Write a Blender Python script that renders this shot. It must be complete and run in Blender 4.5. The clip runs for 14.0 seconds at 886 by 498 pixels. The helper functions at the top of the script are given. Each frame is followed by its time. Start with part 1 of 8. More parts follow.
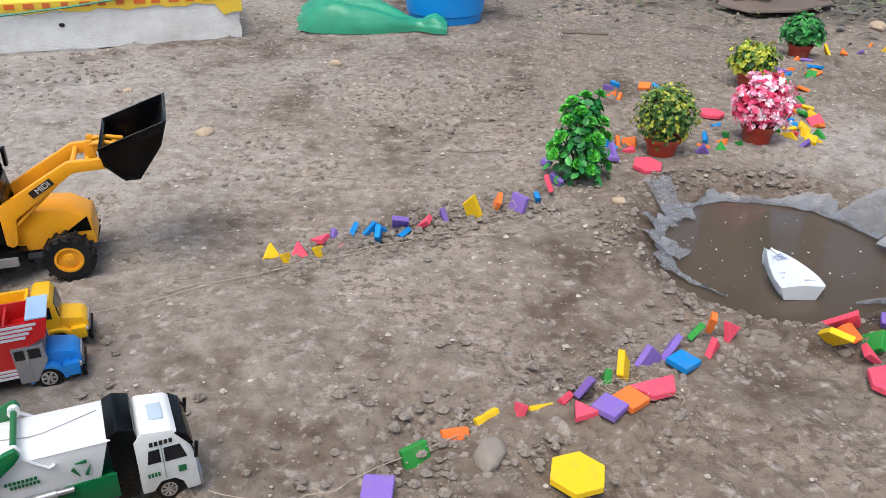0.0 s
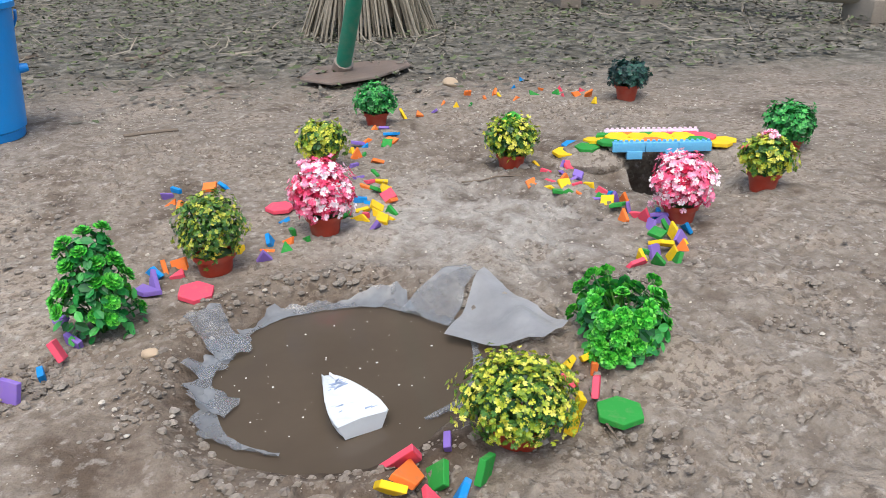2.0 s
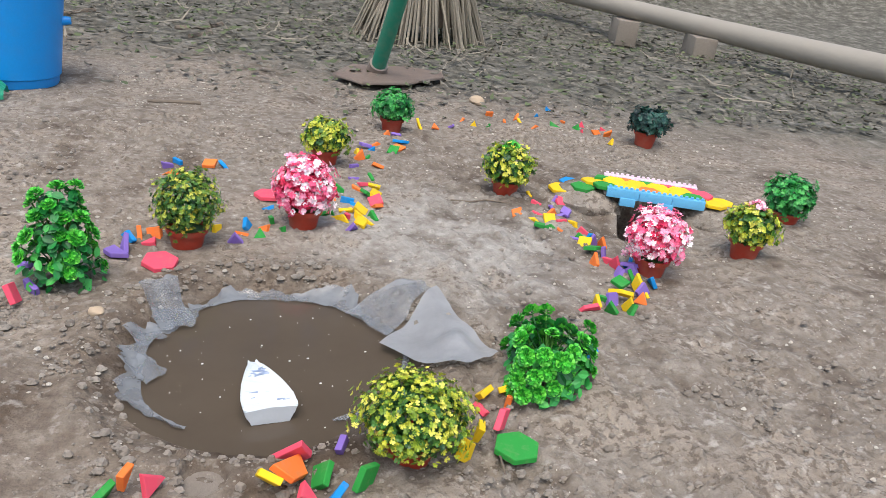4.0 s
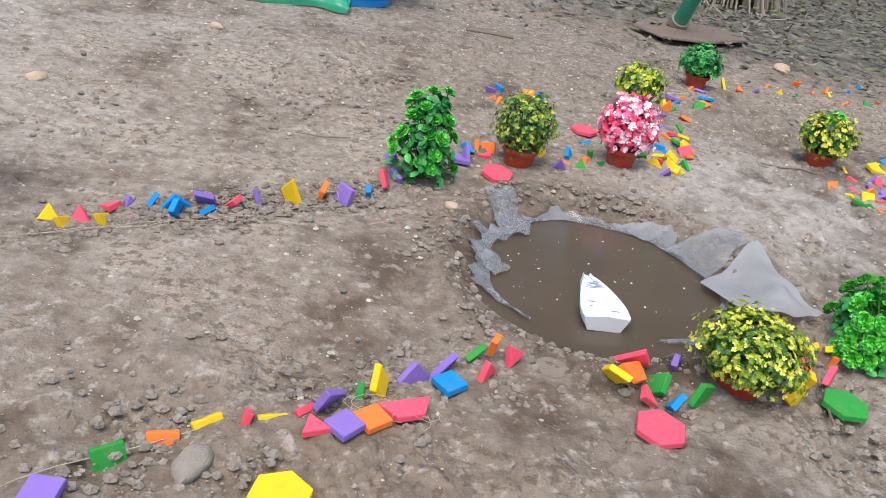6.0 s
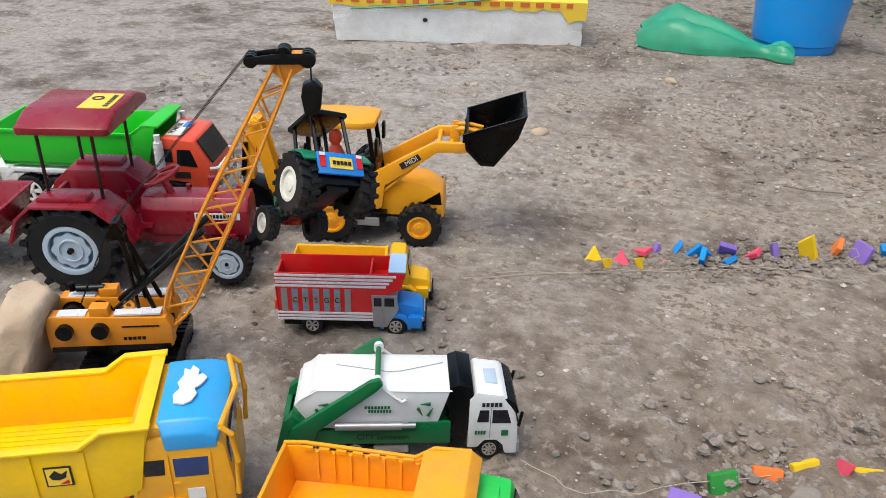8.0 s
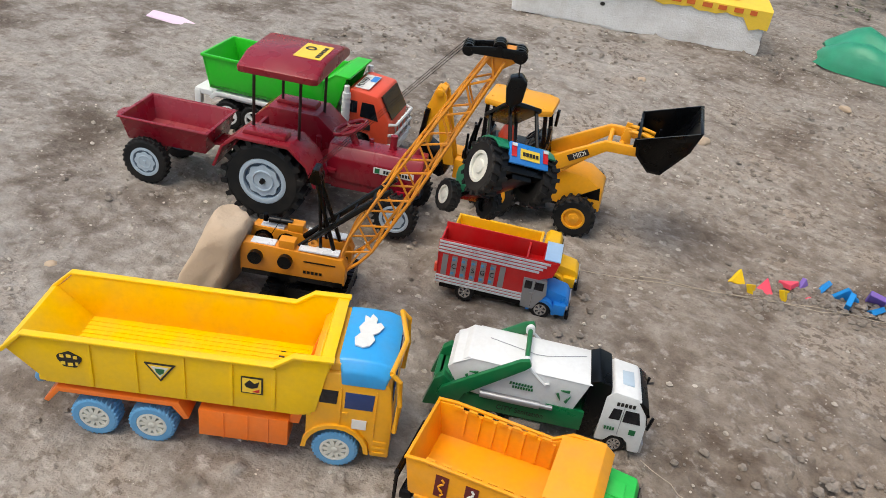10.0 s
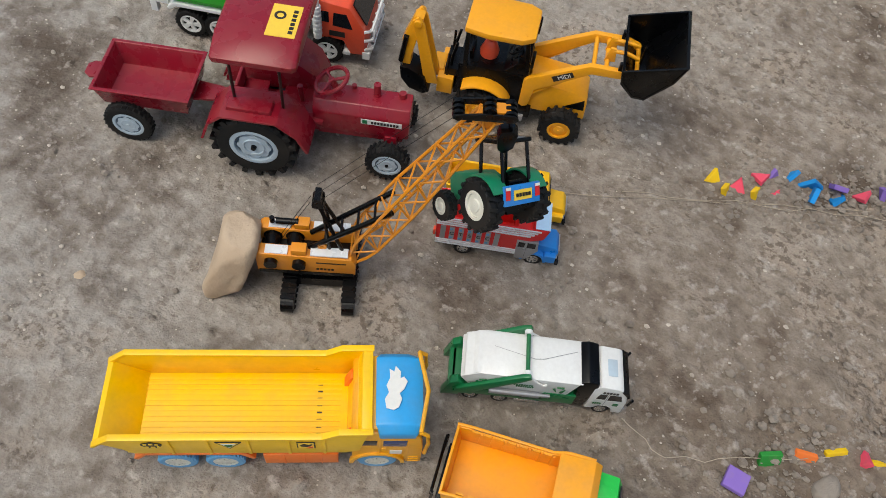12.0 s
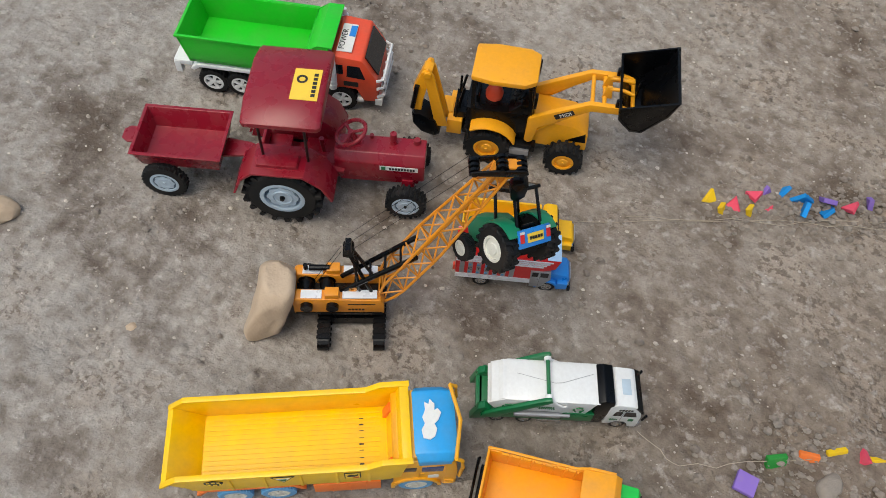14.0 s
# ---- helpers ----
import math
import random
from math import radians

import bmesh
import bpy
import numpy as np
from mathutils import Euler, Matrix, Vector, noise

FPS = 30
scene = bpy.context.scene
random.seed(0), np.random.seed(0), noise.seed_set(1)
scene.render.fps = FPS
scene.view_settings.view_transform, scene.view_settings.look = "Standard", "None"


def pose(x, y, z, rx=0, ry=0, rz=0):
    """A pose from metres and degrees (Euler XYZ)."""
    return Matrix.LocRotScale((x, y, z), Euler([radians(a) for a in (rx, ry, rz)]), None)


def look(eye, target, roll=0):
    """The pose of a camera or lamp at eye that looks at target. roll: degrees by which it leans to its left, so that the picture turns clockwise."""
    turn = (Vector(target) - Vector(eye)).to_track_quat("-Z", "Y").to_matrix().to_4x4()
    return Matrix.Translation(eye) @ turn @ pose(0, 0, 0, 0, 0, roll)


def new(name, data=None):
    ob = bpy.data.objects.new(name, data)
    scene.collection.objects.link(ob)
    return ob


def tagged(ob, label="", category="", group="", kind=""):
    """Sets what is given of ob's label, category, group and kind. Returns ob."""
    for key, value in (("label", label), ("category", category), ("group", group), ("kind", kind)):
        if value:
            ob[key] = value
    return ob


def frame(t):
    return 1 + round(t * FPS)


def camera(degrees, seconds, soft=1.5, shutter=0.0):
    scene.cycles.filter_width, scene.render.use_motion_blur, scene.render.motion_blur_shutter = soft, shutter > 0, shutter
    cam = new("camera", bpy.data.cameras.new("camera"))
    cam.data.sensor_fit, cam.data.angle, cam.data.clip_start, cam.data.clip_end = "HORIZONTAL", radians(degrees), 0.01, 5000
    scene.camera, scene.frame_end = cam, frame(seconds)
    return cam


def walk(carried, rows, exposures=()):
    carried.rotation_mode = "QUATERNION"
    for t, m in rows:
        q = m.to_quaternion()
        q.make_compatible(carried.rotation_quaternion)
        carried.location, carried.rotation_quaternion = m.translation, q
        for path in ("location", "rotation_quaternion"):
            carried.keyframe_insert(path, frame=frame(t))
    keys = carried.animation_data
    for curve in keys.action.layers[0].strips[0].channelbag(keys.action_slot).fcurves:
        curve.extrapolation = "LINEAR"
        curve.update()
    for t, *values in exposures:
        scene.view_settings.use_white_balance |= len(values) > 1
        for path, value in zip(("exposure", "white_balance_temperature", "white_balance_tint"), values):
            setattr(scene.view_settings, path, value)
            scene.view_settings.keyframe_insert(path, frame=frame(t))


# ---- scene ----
cam = camera(59.0, 14.0, 0.7)
PATH = [
    (0, (0.026, -0.02, 0.471), (0.01, 1.74, -0.479), 1.4),
    (0.5, (0.088, 0.036, 0.465), (0.351, 1.796, -0.448), 2.8),
    (1, (0.132, 0.071, 0.464), (0.524, 1.835, -0.394), 2.1),
    (1.5, (0.19, 0.126, 0.467), (0.728, 1.858, -0.376), -0.5),
    (2, (0.259, 0.153, 0.464), (0.998, 1.834, -0.33), -1.2),
    (2.2, (0.289, 0.159, 0.468), (1.107, 1.813, -0.303), -2.0),
    (4.3, (0.347, 0.09, 0.491), (0.965, 1.819, -0.302), 9.0),
    (4.5, (0.335, 0.089, 0.492), (0.928, 1.819, -0.316), 9.8),
    (5, (0.295, 0.07, 0.472), (0.733, 1.819, -0.393), 11.2),
    (5.5, (0.246, 0.054, 0.467), (0.518, 1.809, -0.453), 11.0),
    (6, (0.187, 0.041, 0.46), (0.327, 1.794, -0.493), 10.8),
    (6.5, (0.122, 0.017, 0.456), (0.104, 1.759, -0.526), 9.8),
    (7, (0.061, -0.004, 0.456), (-0.182, 1.735, -0.501), 7.1),
    (7.5, (0.009, -0.026, 0.46), (-0.433, 1.682, -0.482), 4.8),
    (8, (-0.03, -0.064, 0.476), (-0.713, 1.563, -0.465), 1.8),
    (8.5, (-0.05, -0.078, 0.478), (-0.916, 1.464, -0.456), 2.6),
    (9, (-0.042, -0.11, 0.482), (-1.044, 1.318, -0.496), 4.3),
    (9.2, (-0.03, -0.129, 0.493), (-1.037, 1.283, -0.503), 5.0),
    (11.3, (-0.192, -0.036, 0.612), (-0.802, 1.346, -0.700), 13.0),
    (11.5, (-0.21, 0.0, 0.665), (-0.782, 1.306, -0.737), 11.3),
    (12, (-0.237, 0.028, 0.831), (-0.658, 1.013, -0.858), 9.4),
    (12.5, (-0.257, 0.045, 0.874), (-0.632, 0.931, -0.88), 6.9),
    (13, (-0.267, 0.042, 0.905), (-0.659, 0.926, -0.845), 5.0),
    (13.5, (-0.27, 0.027, 0.917), (-0.71, 0.986, -0.783), 4.9),
    (14, (-0.256, 0.014, 0.919), (-0.69, 0.991, -0.771), 5.4),
]
walk(cam, [(t, look(eye, target, roll)) for t, eye, target, roll in PATH],
     [(0, 0.60, 6500, 8), (0.7, 0.77, 6500, 7), (2.0, 0.70, 6500, 6), (4.5, 0.70, 6500, 6), (5.5, 0.74, 6500, 7), (6.5, 0.74, 6500, 7), (7.6, 0.60, 6550, 6), (8.4, 0.52, 6850, 7), (9.2, 0.46, 6950, 7), (11.3, 0.22, 6950, 6), (12, 0.12, 6900, 4.5), (14, 0.14, 6800, 4.5)])

# ---- world, sun ----
world = bpy.data.worlds.new("overcast_sky")
world.use_nodes = True
scene.world = world
wn, wl = world.node_tree.nodes, world.node_tree.links
sky = wn.new("ShaderNodeTexSky")
sky.sky_type = 'NISHITA'
sky.sun_disc = False
sky.sun_elevation = radians(68)
sky.sun_rotation = radians(207)
sky.dust_density = 4.0
sky.air_density = 1.2
wl.new(sky.outputs[0], wn["Background"].inputs[0])
wn["Background"].inputs[1].default_value = 0.14
sun_data = bpy.data.lights.new("sun", 'SUN')
sun_data.energy = 1.1
sun_data.angle = radians(46)
sun_data.color = (1.0, 0.985, 0.96)
sun = new("sun", sun_data)
sun.matrix_world = look((-0.9, -1.2, 5.0), (0, 0.6, 0))

# ---- materials ----


def hexc(r, g, b):
    """Linear colour from 0-255 display values."""
    f = lambda v: v / 255 / 12.92 if v <= 10 else ((v / 255 + 0.055) / 1.055) ** 2.4
    return (f(r), f(g), f(b), 1.0)


class Mat:
    """A small wrapper round a node material."""

    def __init__(self, name):
        self.m = bpy.data.materials.new(name)
        self.m.use_nodes = True
        self.n, self.l = self.m.node_tree.nodes, self.m.node_tree.links
        self.b = self.n["Principled BSDF"]
        self.co = self.n.new("ShaderNodeTexCoord").outputs["Object"]

    def put(self, **kw):
        for k, v in kw.items():
            self.b.inputs[k.replace("_", " ")].default_value = v
        return self

    def noise(self, scale, detail=4.0, rough=0.55, vec=None):
        t = self.n.new("ShaderNodeTexNoise")
        t.inputs["Scale"].default_value, t.inputs["Detail"].default_value, t.inputs["Roughness"].default_value = scale, detail, rough
        self.l.new(vec or self.co, t.inputs["Vector"])
        return t.outputs["Fac"]

    def ramp(self, fac, stops):
        r = self.n.new("ShaderNodeValToRGB")
        e = r.color_ramp.elements
        e[0].position, e[0].color = stops[0]
        e[1].position, e[1].color = stops[-1]
        for p, c in stops[1:-1]:
            e.new(p).color = c
        self.l.new(fac, r.inputs[0])
        return r.outputs[0]

    def mix(self, fac, a, b, mode='MIX'):
        x = self.n.new("ShaderNodeMix")
        x.data_type, x.blend_type = 'RGBA', mode
        for sock, v in ((x.inputs[0], fac), (x.inputs[6], a), (x.inputs[7], b)):
            if isinstance(v, (int, float, tuple)):
                sock.default_value = v
            else:
                self.l.new(v, sock)
        return x.outputs[2]

    def math(self, op, a, b=0.0):
        x = self.n.new("ShaderNodeMath")
        x.operation = op
        for i, v in ((0, a), (1, b)):
            if isinstance(v, (int, float)):
                x.inputs[i].default_value = v
            else:
                self.l.new(v, x.inputs[i])
        return x.outputs[0]

    def colour(self, out):
        self.l.new(out, self.b.inputs["Base Color"])
        return self

    def rough(self, out):
        self.l.new(out, self.b.inputs["Roughness"])
        return self

    def bump(self, out, strength, dist):
        x = self.n.new("ShaderNodeBump")
        x.inputs["Strength"].default_value, x.inputs["Distance"].default_value = strength, dist
        self.l.new(out, x.inputs["Height"])
        self.l.new(x.outputs[0], self.b.inputs["Normal"])
        return self

    def island(self):
        return self.n.new("ShaderNodeNewGeometry").outputs["Random Per Island"]

    def one(self):
        return self.n.new("ShaderNodeObjectInfo").outputs["Random"]


def shade(c, k):
    return (min(1, c[0] * k), min(1, c[1] * k), min(1, c[2] * k), 1.0)


def plastic(name, c, rough=0.38, dust=0.22, metal=0.0, spec=0.5):
    """Moulded toy plastic or paint with a thin uneven film of soil dust."""
    m = Mat(name)
    m.put(Metallic=metal)
    m.b.inputs["Specular IOR Level"].default_value = spec
    n1 = m.noise(34, 5)
    n2 = m.noise(240, 3)
    film = m.math('MULTIPLY', m.ramp(n1, [(0.42, (0, 0, 0, 1)), (0.75, (1, 1, 1, 1))]), dust)
    base = m.mix(n2, shade(c, 0.9), shade(c, 1.06))
    m.colour(m.mix(film, base, (0.30, 0.23, 0.17, 1)))
    m.rough(m.math('ADD', m.math('MULTIPLY', n1, 0.3), rough - 0.17))
    m.bump(m.noise(420, 2), 0.06, 0.001)
    return m.m


def foam(name, c):
    """Soft foam block, one tone a piece, with soil on it."""
    m = Mat(name)
    n = m.noise(60, 4)
    tone = m.mix(m.one(), shade(c, 0.86), shade(c, 1.1))
    dirt = m.math('MULTIPLY', m.ramp(m.noise(120, 6), [(0.54, (0, 0, 0, 1)), (0.76, (1, 1, 1, 1))]), 0.22)
    m.colour(m.mix(dirt, m.mix(n, shade(c, 0.93), tone), (0.30, 0.22, 0.16, 1)))
    m.put(Roughness=0.75)
    m.b.inputs["Specular IOR Level"].default_value = 0.3
    m.bump(m.noise(700, 3), 0.12, 0.0008)
    return m.m


YELLOW, ORANGE, RED = foam("foam_yellow", hexc(238, 196, 34)), foam("foam_orange", hexc(242, 126, 58)), foam("foam_red", hexc(236, 84, 108))
PURPLE, BLUE, GREEN = foam("foam_purple", hexc(136, 108, 190)), foam("foam_blue", hexc(22, 136, 208)), foam("foam_green", hexc(48, 146, 62))

bed_yellow = plastic("plastic_sun_yellow", hexc(252, 200, 8), 0.36, 0.16)
cab_ochre = plastic("plastic_ochre", hexc(238, 170, 34), 0.36, 0.2)
chassis_orange = plastic("plastic_orange", hexc(246, 122, 38), 0.4, 0.16)
sky_blue = plastic("plastic_sky_blue", hexc(44, 160, 226), 0.36, 0.12)
wheel_blue = plastic("plastic_pale_blue", hexc(92, 158, 204), 0.5, 0.25)
off_white = plastic("plastic_white", hexc(226, 228, 228), 0.36, 0.14)
rim_grey = plastic("rim_blue_grey", hexc(176, 194, 208), 0.4, 0.2)
# darker copy of rim_grey: the shade in the rim recess, put into colour
rim_shadow = plastic("rim_grey_shaded", hexc(70, 92, 112), 0.45, 0.2)
rim_white = plastic("rim_white", hexc(216, 216, 206), 0.42, 0.25)
silver = plastic("silver_paint", hexc(168, 170, 174), 0.34, 0.2, 0.55)
foil = plastic("bright_foil", hexc(228, 231, 234), 0.3, 0.12, 0.15)
chrome = plastic("chrome", hexc(210, 212, 214), 0.22, 0.1, 0.9)
bed_orange = plastic("plastic_amber", hexc(242, 162, 26), 0.4, 0.2)
cab_green = plastic("plastic_light_green", hexc(44, 198, 82), 0.4, 0.14)
bed_green = plastic("plastic_vivid_green", hexc(34, 196, 42), 0.38, 0.12)
cab_coral = plastic("plastic_coral_red", hexc(232, 84, 54), 0.36, 0.14)
dark_green = plastic("paint_bottle_green", hexc(12, 108, 62), 0.34, 0.12)
truck_red = plastic("plastic_signal_red", hexc(212, 30, 34), 0.36, 0.14)
truck_blue = plastic("plastic_blue", hexc(28, 130, 214), 0.34, 0.12)
pale_blue = plastic("plastic_ice_blue", hexc(176, 208, 238), 0.4, 0.1)
small_yellow = plastic("plastic_warm_yellow", hexc(240, 184, 30), 0.38, 0.16)
maroon = plastic("paint_maroon", hexc(138, 18, 38), 0.30, 0.08)
digger_yellow = plastic("plastic_digger_yellow", hexc(242, 166, 30), 0.38, 0.10)
crane_orange = plastic("plastic_crane_orange", hexc(224, 142, 34), 0.38, 0.18)
tractor_green = plastic("plastic_sea_green", hexc(20, 128, 92), 0.38, 0.12)
black = plastic("plastic_black", hexc(6, 7, 9), 0.30, 0.0, spec=0.28)
rubber = plastic("rubber", hexc(12, 13, 15), 0.58, 0.03, spec=0.3)
dusty_rubber = plastic("dusty_rubber", hexc(15, 18, 21), 0.62, 0.07, spec=0.3)
window_dark = plastic("tinted_window", hexc(24, 26, 32), 0.14, 0.05)
window_blue = plastic("blue_window", hexc(40, 62, 112), 0.14, 0.06)
post_black = plastic("paint_dark_brown", hexc(34, 16, 18), 0.4, 0.05)
sticker_yellow = plastic("sticker_yellow", hexc(246, 206, 70), 0.45, 0.1)
sticker_white = plastic("sticker_white", hexc(224, 224, 220), 0.45, 0.1)
sticker_black = plastic("sticker_black", hexc(30, 28, 28), 0.5, 0.08)
sticker_maroon = plastic("sticker_maroon", hexc(96, 20, 24), 0.5, 0.08)
sticker_green = plastic("sticker_green", hexc(20, 104, 60), 0.5, 0.08)
terracotta = plastic("terracotta_plastic", hexc(160, 52, 34), 0.5, 0.25)
bucket_blue = plastic("bucket_blue", hexc(6, 142, 224), 0.40, 0.05)
brick_blue = plastic("toy_brick_light_blue", hexc(108, 186, 232), 0.34, 0.08)
brick_pink = plastic("toy_brick_pale_pink", hexc(240, 214, 232), 0.34, 0.08)


def make_soil():
    """Dusty grey-brown soil: patches, crumbs with painted dark between them, fine grit and pale specks."""
    m = Mat("soil")
    n0, n1, n2, n4 = m.noise(2.4, 5, 0.6), m.noise(9, 5, 0.6), m.noise(46, 4, 0.6), m.noise(520, 3, 0.6)
    warp = m.n.new("ShaderNodeTexNoise")
    warp.inputs["Scale"].default_value, warp.inputs["Detail"].default_value = 70, 3
    m.l.new(m.co, warp.inputs["Vector"])
    push = m.n.new("ShaderNodeVectorMath")
    push.operation = 'MULTIPLY_ADD'
    m.l.new(warp.outputs["Color"], push.inputs[0])
    push.inputs[1].default_value = (0.011, 0.011, 0.011)
    m.l.new(m.co, push.inputs[2])

    def cells(scale):
        v = m.n.new("ShaderNodeTexVoronoi")
        v.inputs["Scale"].default_value = scale
        m.l.new(push.outputs[0], v.inputs["Vector"])
        return v
    big, small = cells(105), cells(250)
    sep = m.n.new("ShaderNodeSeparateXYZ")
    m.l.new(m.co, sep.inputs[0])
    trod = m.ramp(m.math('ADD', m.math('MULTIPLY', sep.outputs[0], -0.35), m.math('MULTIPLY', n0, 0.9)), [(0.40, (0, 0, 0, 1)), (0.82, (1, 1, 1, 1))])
    ring = m.n.new("ShaderNodeVectorMath")
    ring.operation = 'DISTANCE'
    m.l.new(m.co, ring.inputs[0])
    ring.inputs[1].default_value = (0.80, 1.22, 0.0)
    path = m.ramp(m.math('ADD', ring.outputs["Value"], m.math('MULTIPLY', n1, 0.25)), [(0.28, (1, 1, 1, 1)), (0.46, (0, 0, 0, 1))])
    trod = m.math('MAXIMUM', trod, path)
    patch = m.math('ADD', m.math('MULTIPLY', n0, 0.36), m.math('ADD', m.math('MULTIPLY', n1, 0.46), m.math('MULTIPLY', n2, 0.18)))
    c = m.ramp(patch, [(0.40, (0.115, 0.092, 0.075, 1)), (0.46, (0.196, 0.168, 0.146, 1)), (0.51, (0.296, 0.271, 0.246, 1)), (0.58, (0.430, 0.405, 0.378, 1))])
    c = m.mix(m.math('SUBTRACT', 1.0, trod), c, m.mix(1.0, c, (0.96, 0.92, 0.87, 1), 'MULTIPLY'))
    spot = m.n.new("ShaderNodeVectorMath")
    spot.operation = 'DISTANCE'
    m.l.new(m.co, spot.inputs[0])
    spot.inputs[1].default_value = (-0.05, 1.12, 0.0)
    dry = m.ramp(m.math('ADD', spot.outputs["Value"], m.math('MULTIPLY', n1, 0.4)), [(0.45, (1, 1, 1, 1)), (1.05, (0, 0, 0, 1))])
    c = m.mix(m.math('MULTIPLY', dry, 0.65), c, m.mix(1.0, c, (1.24, 1.22, 1.19, 1), 'MULTIPLY'))
    turned = m.n.new("ShaderNodeVectorMath")
    turned.operation = 'DISTANCE'
    m.l.new(m.co, turned.inputs[0])
    turned.inputs[1].default_value = (0.16, 0.46, 0.0)
    brown = m.ramp(m.math('ADD', turned.outputs["Value"], m.math('MULTIPLY', n1, 0.3)), [(0.22, (1, 1, 1, 1)), (0.58, (0, 0, 0, 1))])
    c = m.mix(m.math('MULTIPLY', brown, 0.75), c, m.mix(1.0, c, (0.70, 0.63, 0.57, 1), 'MULTIPLY'))
    c = m.mix(m.math('MULTIPLY', trod, 0.6), c, m.mix(1.0, c, (1.06, 1.06, 1.05, 1), 'MULTIPLY'))
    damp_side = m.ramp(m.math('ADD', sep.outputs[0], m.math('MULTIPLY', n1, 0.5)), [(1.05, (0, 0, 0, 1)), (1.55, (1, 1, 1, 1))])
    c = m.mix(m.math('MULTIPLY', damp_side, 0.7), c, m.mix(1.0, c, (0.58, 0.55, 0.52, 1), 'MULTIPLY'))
    # loose damp soil in darker and paler bits, darkened further as painted clod shadow
    loose = m.ramp(m.math('SUBTRACT', m.math('ADD', m.math('MULTIPLY', n1, 0.60), m.math('MULTIPLY', n0, 0.40)), m.math('MULTIPLY', trod, 0.06)), [(0.46, (0.04, 0.04, 0.04, 1)), (0.55, (1, 1, 1, 1))])
    c = m.mix(m.math('MULTIPLY', loose, 0.80), c, m.mix(1.0, c, (0.66, 0.595, 0.54, 1), 'MULTIPLY'))
    nc, npale = m.noise(88, 5, 0.62), m.noise(64, 5, 0.6)
    bits = m.ramp(nc, [(0.51, (0, 0, 0, 1)), (0.58, (1, 1, 1, 1))])
    c = m.mix(m.math('MULTIPLY', m.math('MULTIPLY', bits, loose), 0.70), c, (0.105, 0.078, 0.060, 1))
    pale = m.ramp(npale, [(0.56, (0, 0, 0, 1)), (0.68, (1, 1, 1, 1))])
    c = m.mix(m.math('MULTIPLY', pale, 0.50), c, (0.500, 0.460, 0.420, 1))

    def lump(v, rare, round_):
        """Only some cells stand up as grains, of uneven height."""
        pick = m.math('MAXIMUM', m.math('MULTIPLY', m.math('SUBTRACT', v.outputs["Color"], rare), 1 / (1 - rare)), 0.0)
        return m.math('MULTIPLY', pick, m.math('MAXIMUM', m.math('SUBTRACT', 1.0, m.math('MULTIPLY', v.outputs["Distance"], round_)), 0.0))
    stones, grit = m.math('MULTIPLY', lump(big, 0.55, 1.7), loose), m.math('MULTIPLY', lump(small, 0.60, 1.6), loose)
    c = m.mix(m.math('MULTIPLY', m.math('MAXIMUM', stones, m.math('MULTIPLY', grit, 0.6)), 0.40), c, (0.35, 0.315, 0.280, 1))
    grain = m.ramp(n4, [(0.30, (0.90, 0.895, 0.89, 1)), (0.5, (1, 1, 1, 1)), (0.72, (1.08, 1.08, 1.07, 1))])
    c = m.mix(1.0, c, grain, 'MULTIPLY')
    specks = m.ramp(m.noise(300, 1, 0.5), [(0.76, (0, 0, 0, 1)), (0.80, (1, 1, 1, 1))])
    near = m.mix(m.math('MULTIPLY', specks, 0.6), c, (0.66, 0.62, 0.56, 1))
    far = m.ramp(m.noise(14, 8, 0.75), [(0.3, (0.045, 0.043, 0.033, 1)), (0.5, (0.125, 0.115, 0.096, 1)), (0.7, (0.30, 0.28, 0.25, 1))])
    edge = m.math('ADD', m.math('ADD', sep.outputs[1], m.math('MULTIPLY', sep.outputs[0], 0.42)), m.math('MULTIPLY', m.noise(3.0, 5), 0.8))
    far_fac = m.ramp(m.math('MULTIPLY', edge, 0.2), [(0.60, (0, 0, 0, 1)), (0.70, (1, 1, 1, 1))])
    damp = m.n.new("ShaderNodeVectorMath")
    damp.operation = 'DISTANCE'
    m.l.new(m.co, damp.inputs[0])
    damp.inputs[1].default_value = (0.46, 0.90, -0.015)
    wet = m.ramp(m.math('ADD', damp.outputs["Value"], m.math('MULTIPLY', n1, 0.10)), [(0.21, (0.52, 0.48, 0.45, 1)), (0.25, (0.70, 0.66, 0.63, 1)), (0.34, (1, 1, 1, 1))])
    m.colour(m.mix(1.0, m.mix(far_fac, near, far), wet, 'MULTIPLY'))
    m.put(Roughness=0.93)
    m.b.inputs["Specular IOR Level"].default_value = 0.2
    h = m.math('ADD', m.math('ADD', m.math('MULTIPLY', stones, 0.80), m.math('MULTIPLY', grit, 0.25)), m.math('ADD', m.math('MULTIPLY', n4, 0.04), m.math('MULTIPLY', m.math('ADD', nc, npale), 0.45)))
    m.bump(m.math('ADD', h, m.math('MULTIPLY', n2, 0.5)), 1.0, 0.0085)
    return m.m


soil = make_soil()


def stony(name, a, b, scale=40, rough=0.85):
    m = Mat(name)
    m.colour(m.mix(m.math('MULTIPLY', m.math('ADD', m.noise(scale, 6), m.island()), 0.5), a, b))
    m.put(Roughness=rough)
    m.bump(m.noise(scale * 4, 5), 0.5, 0.004)
    return m.m


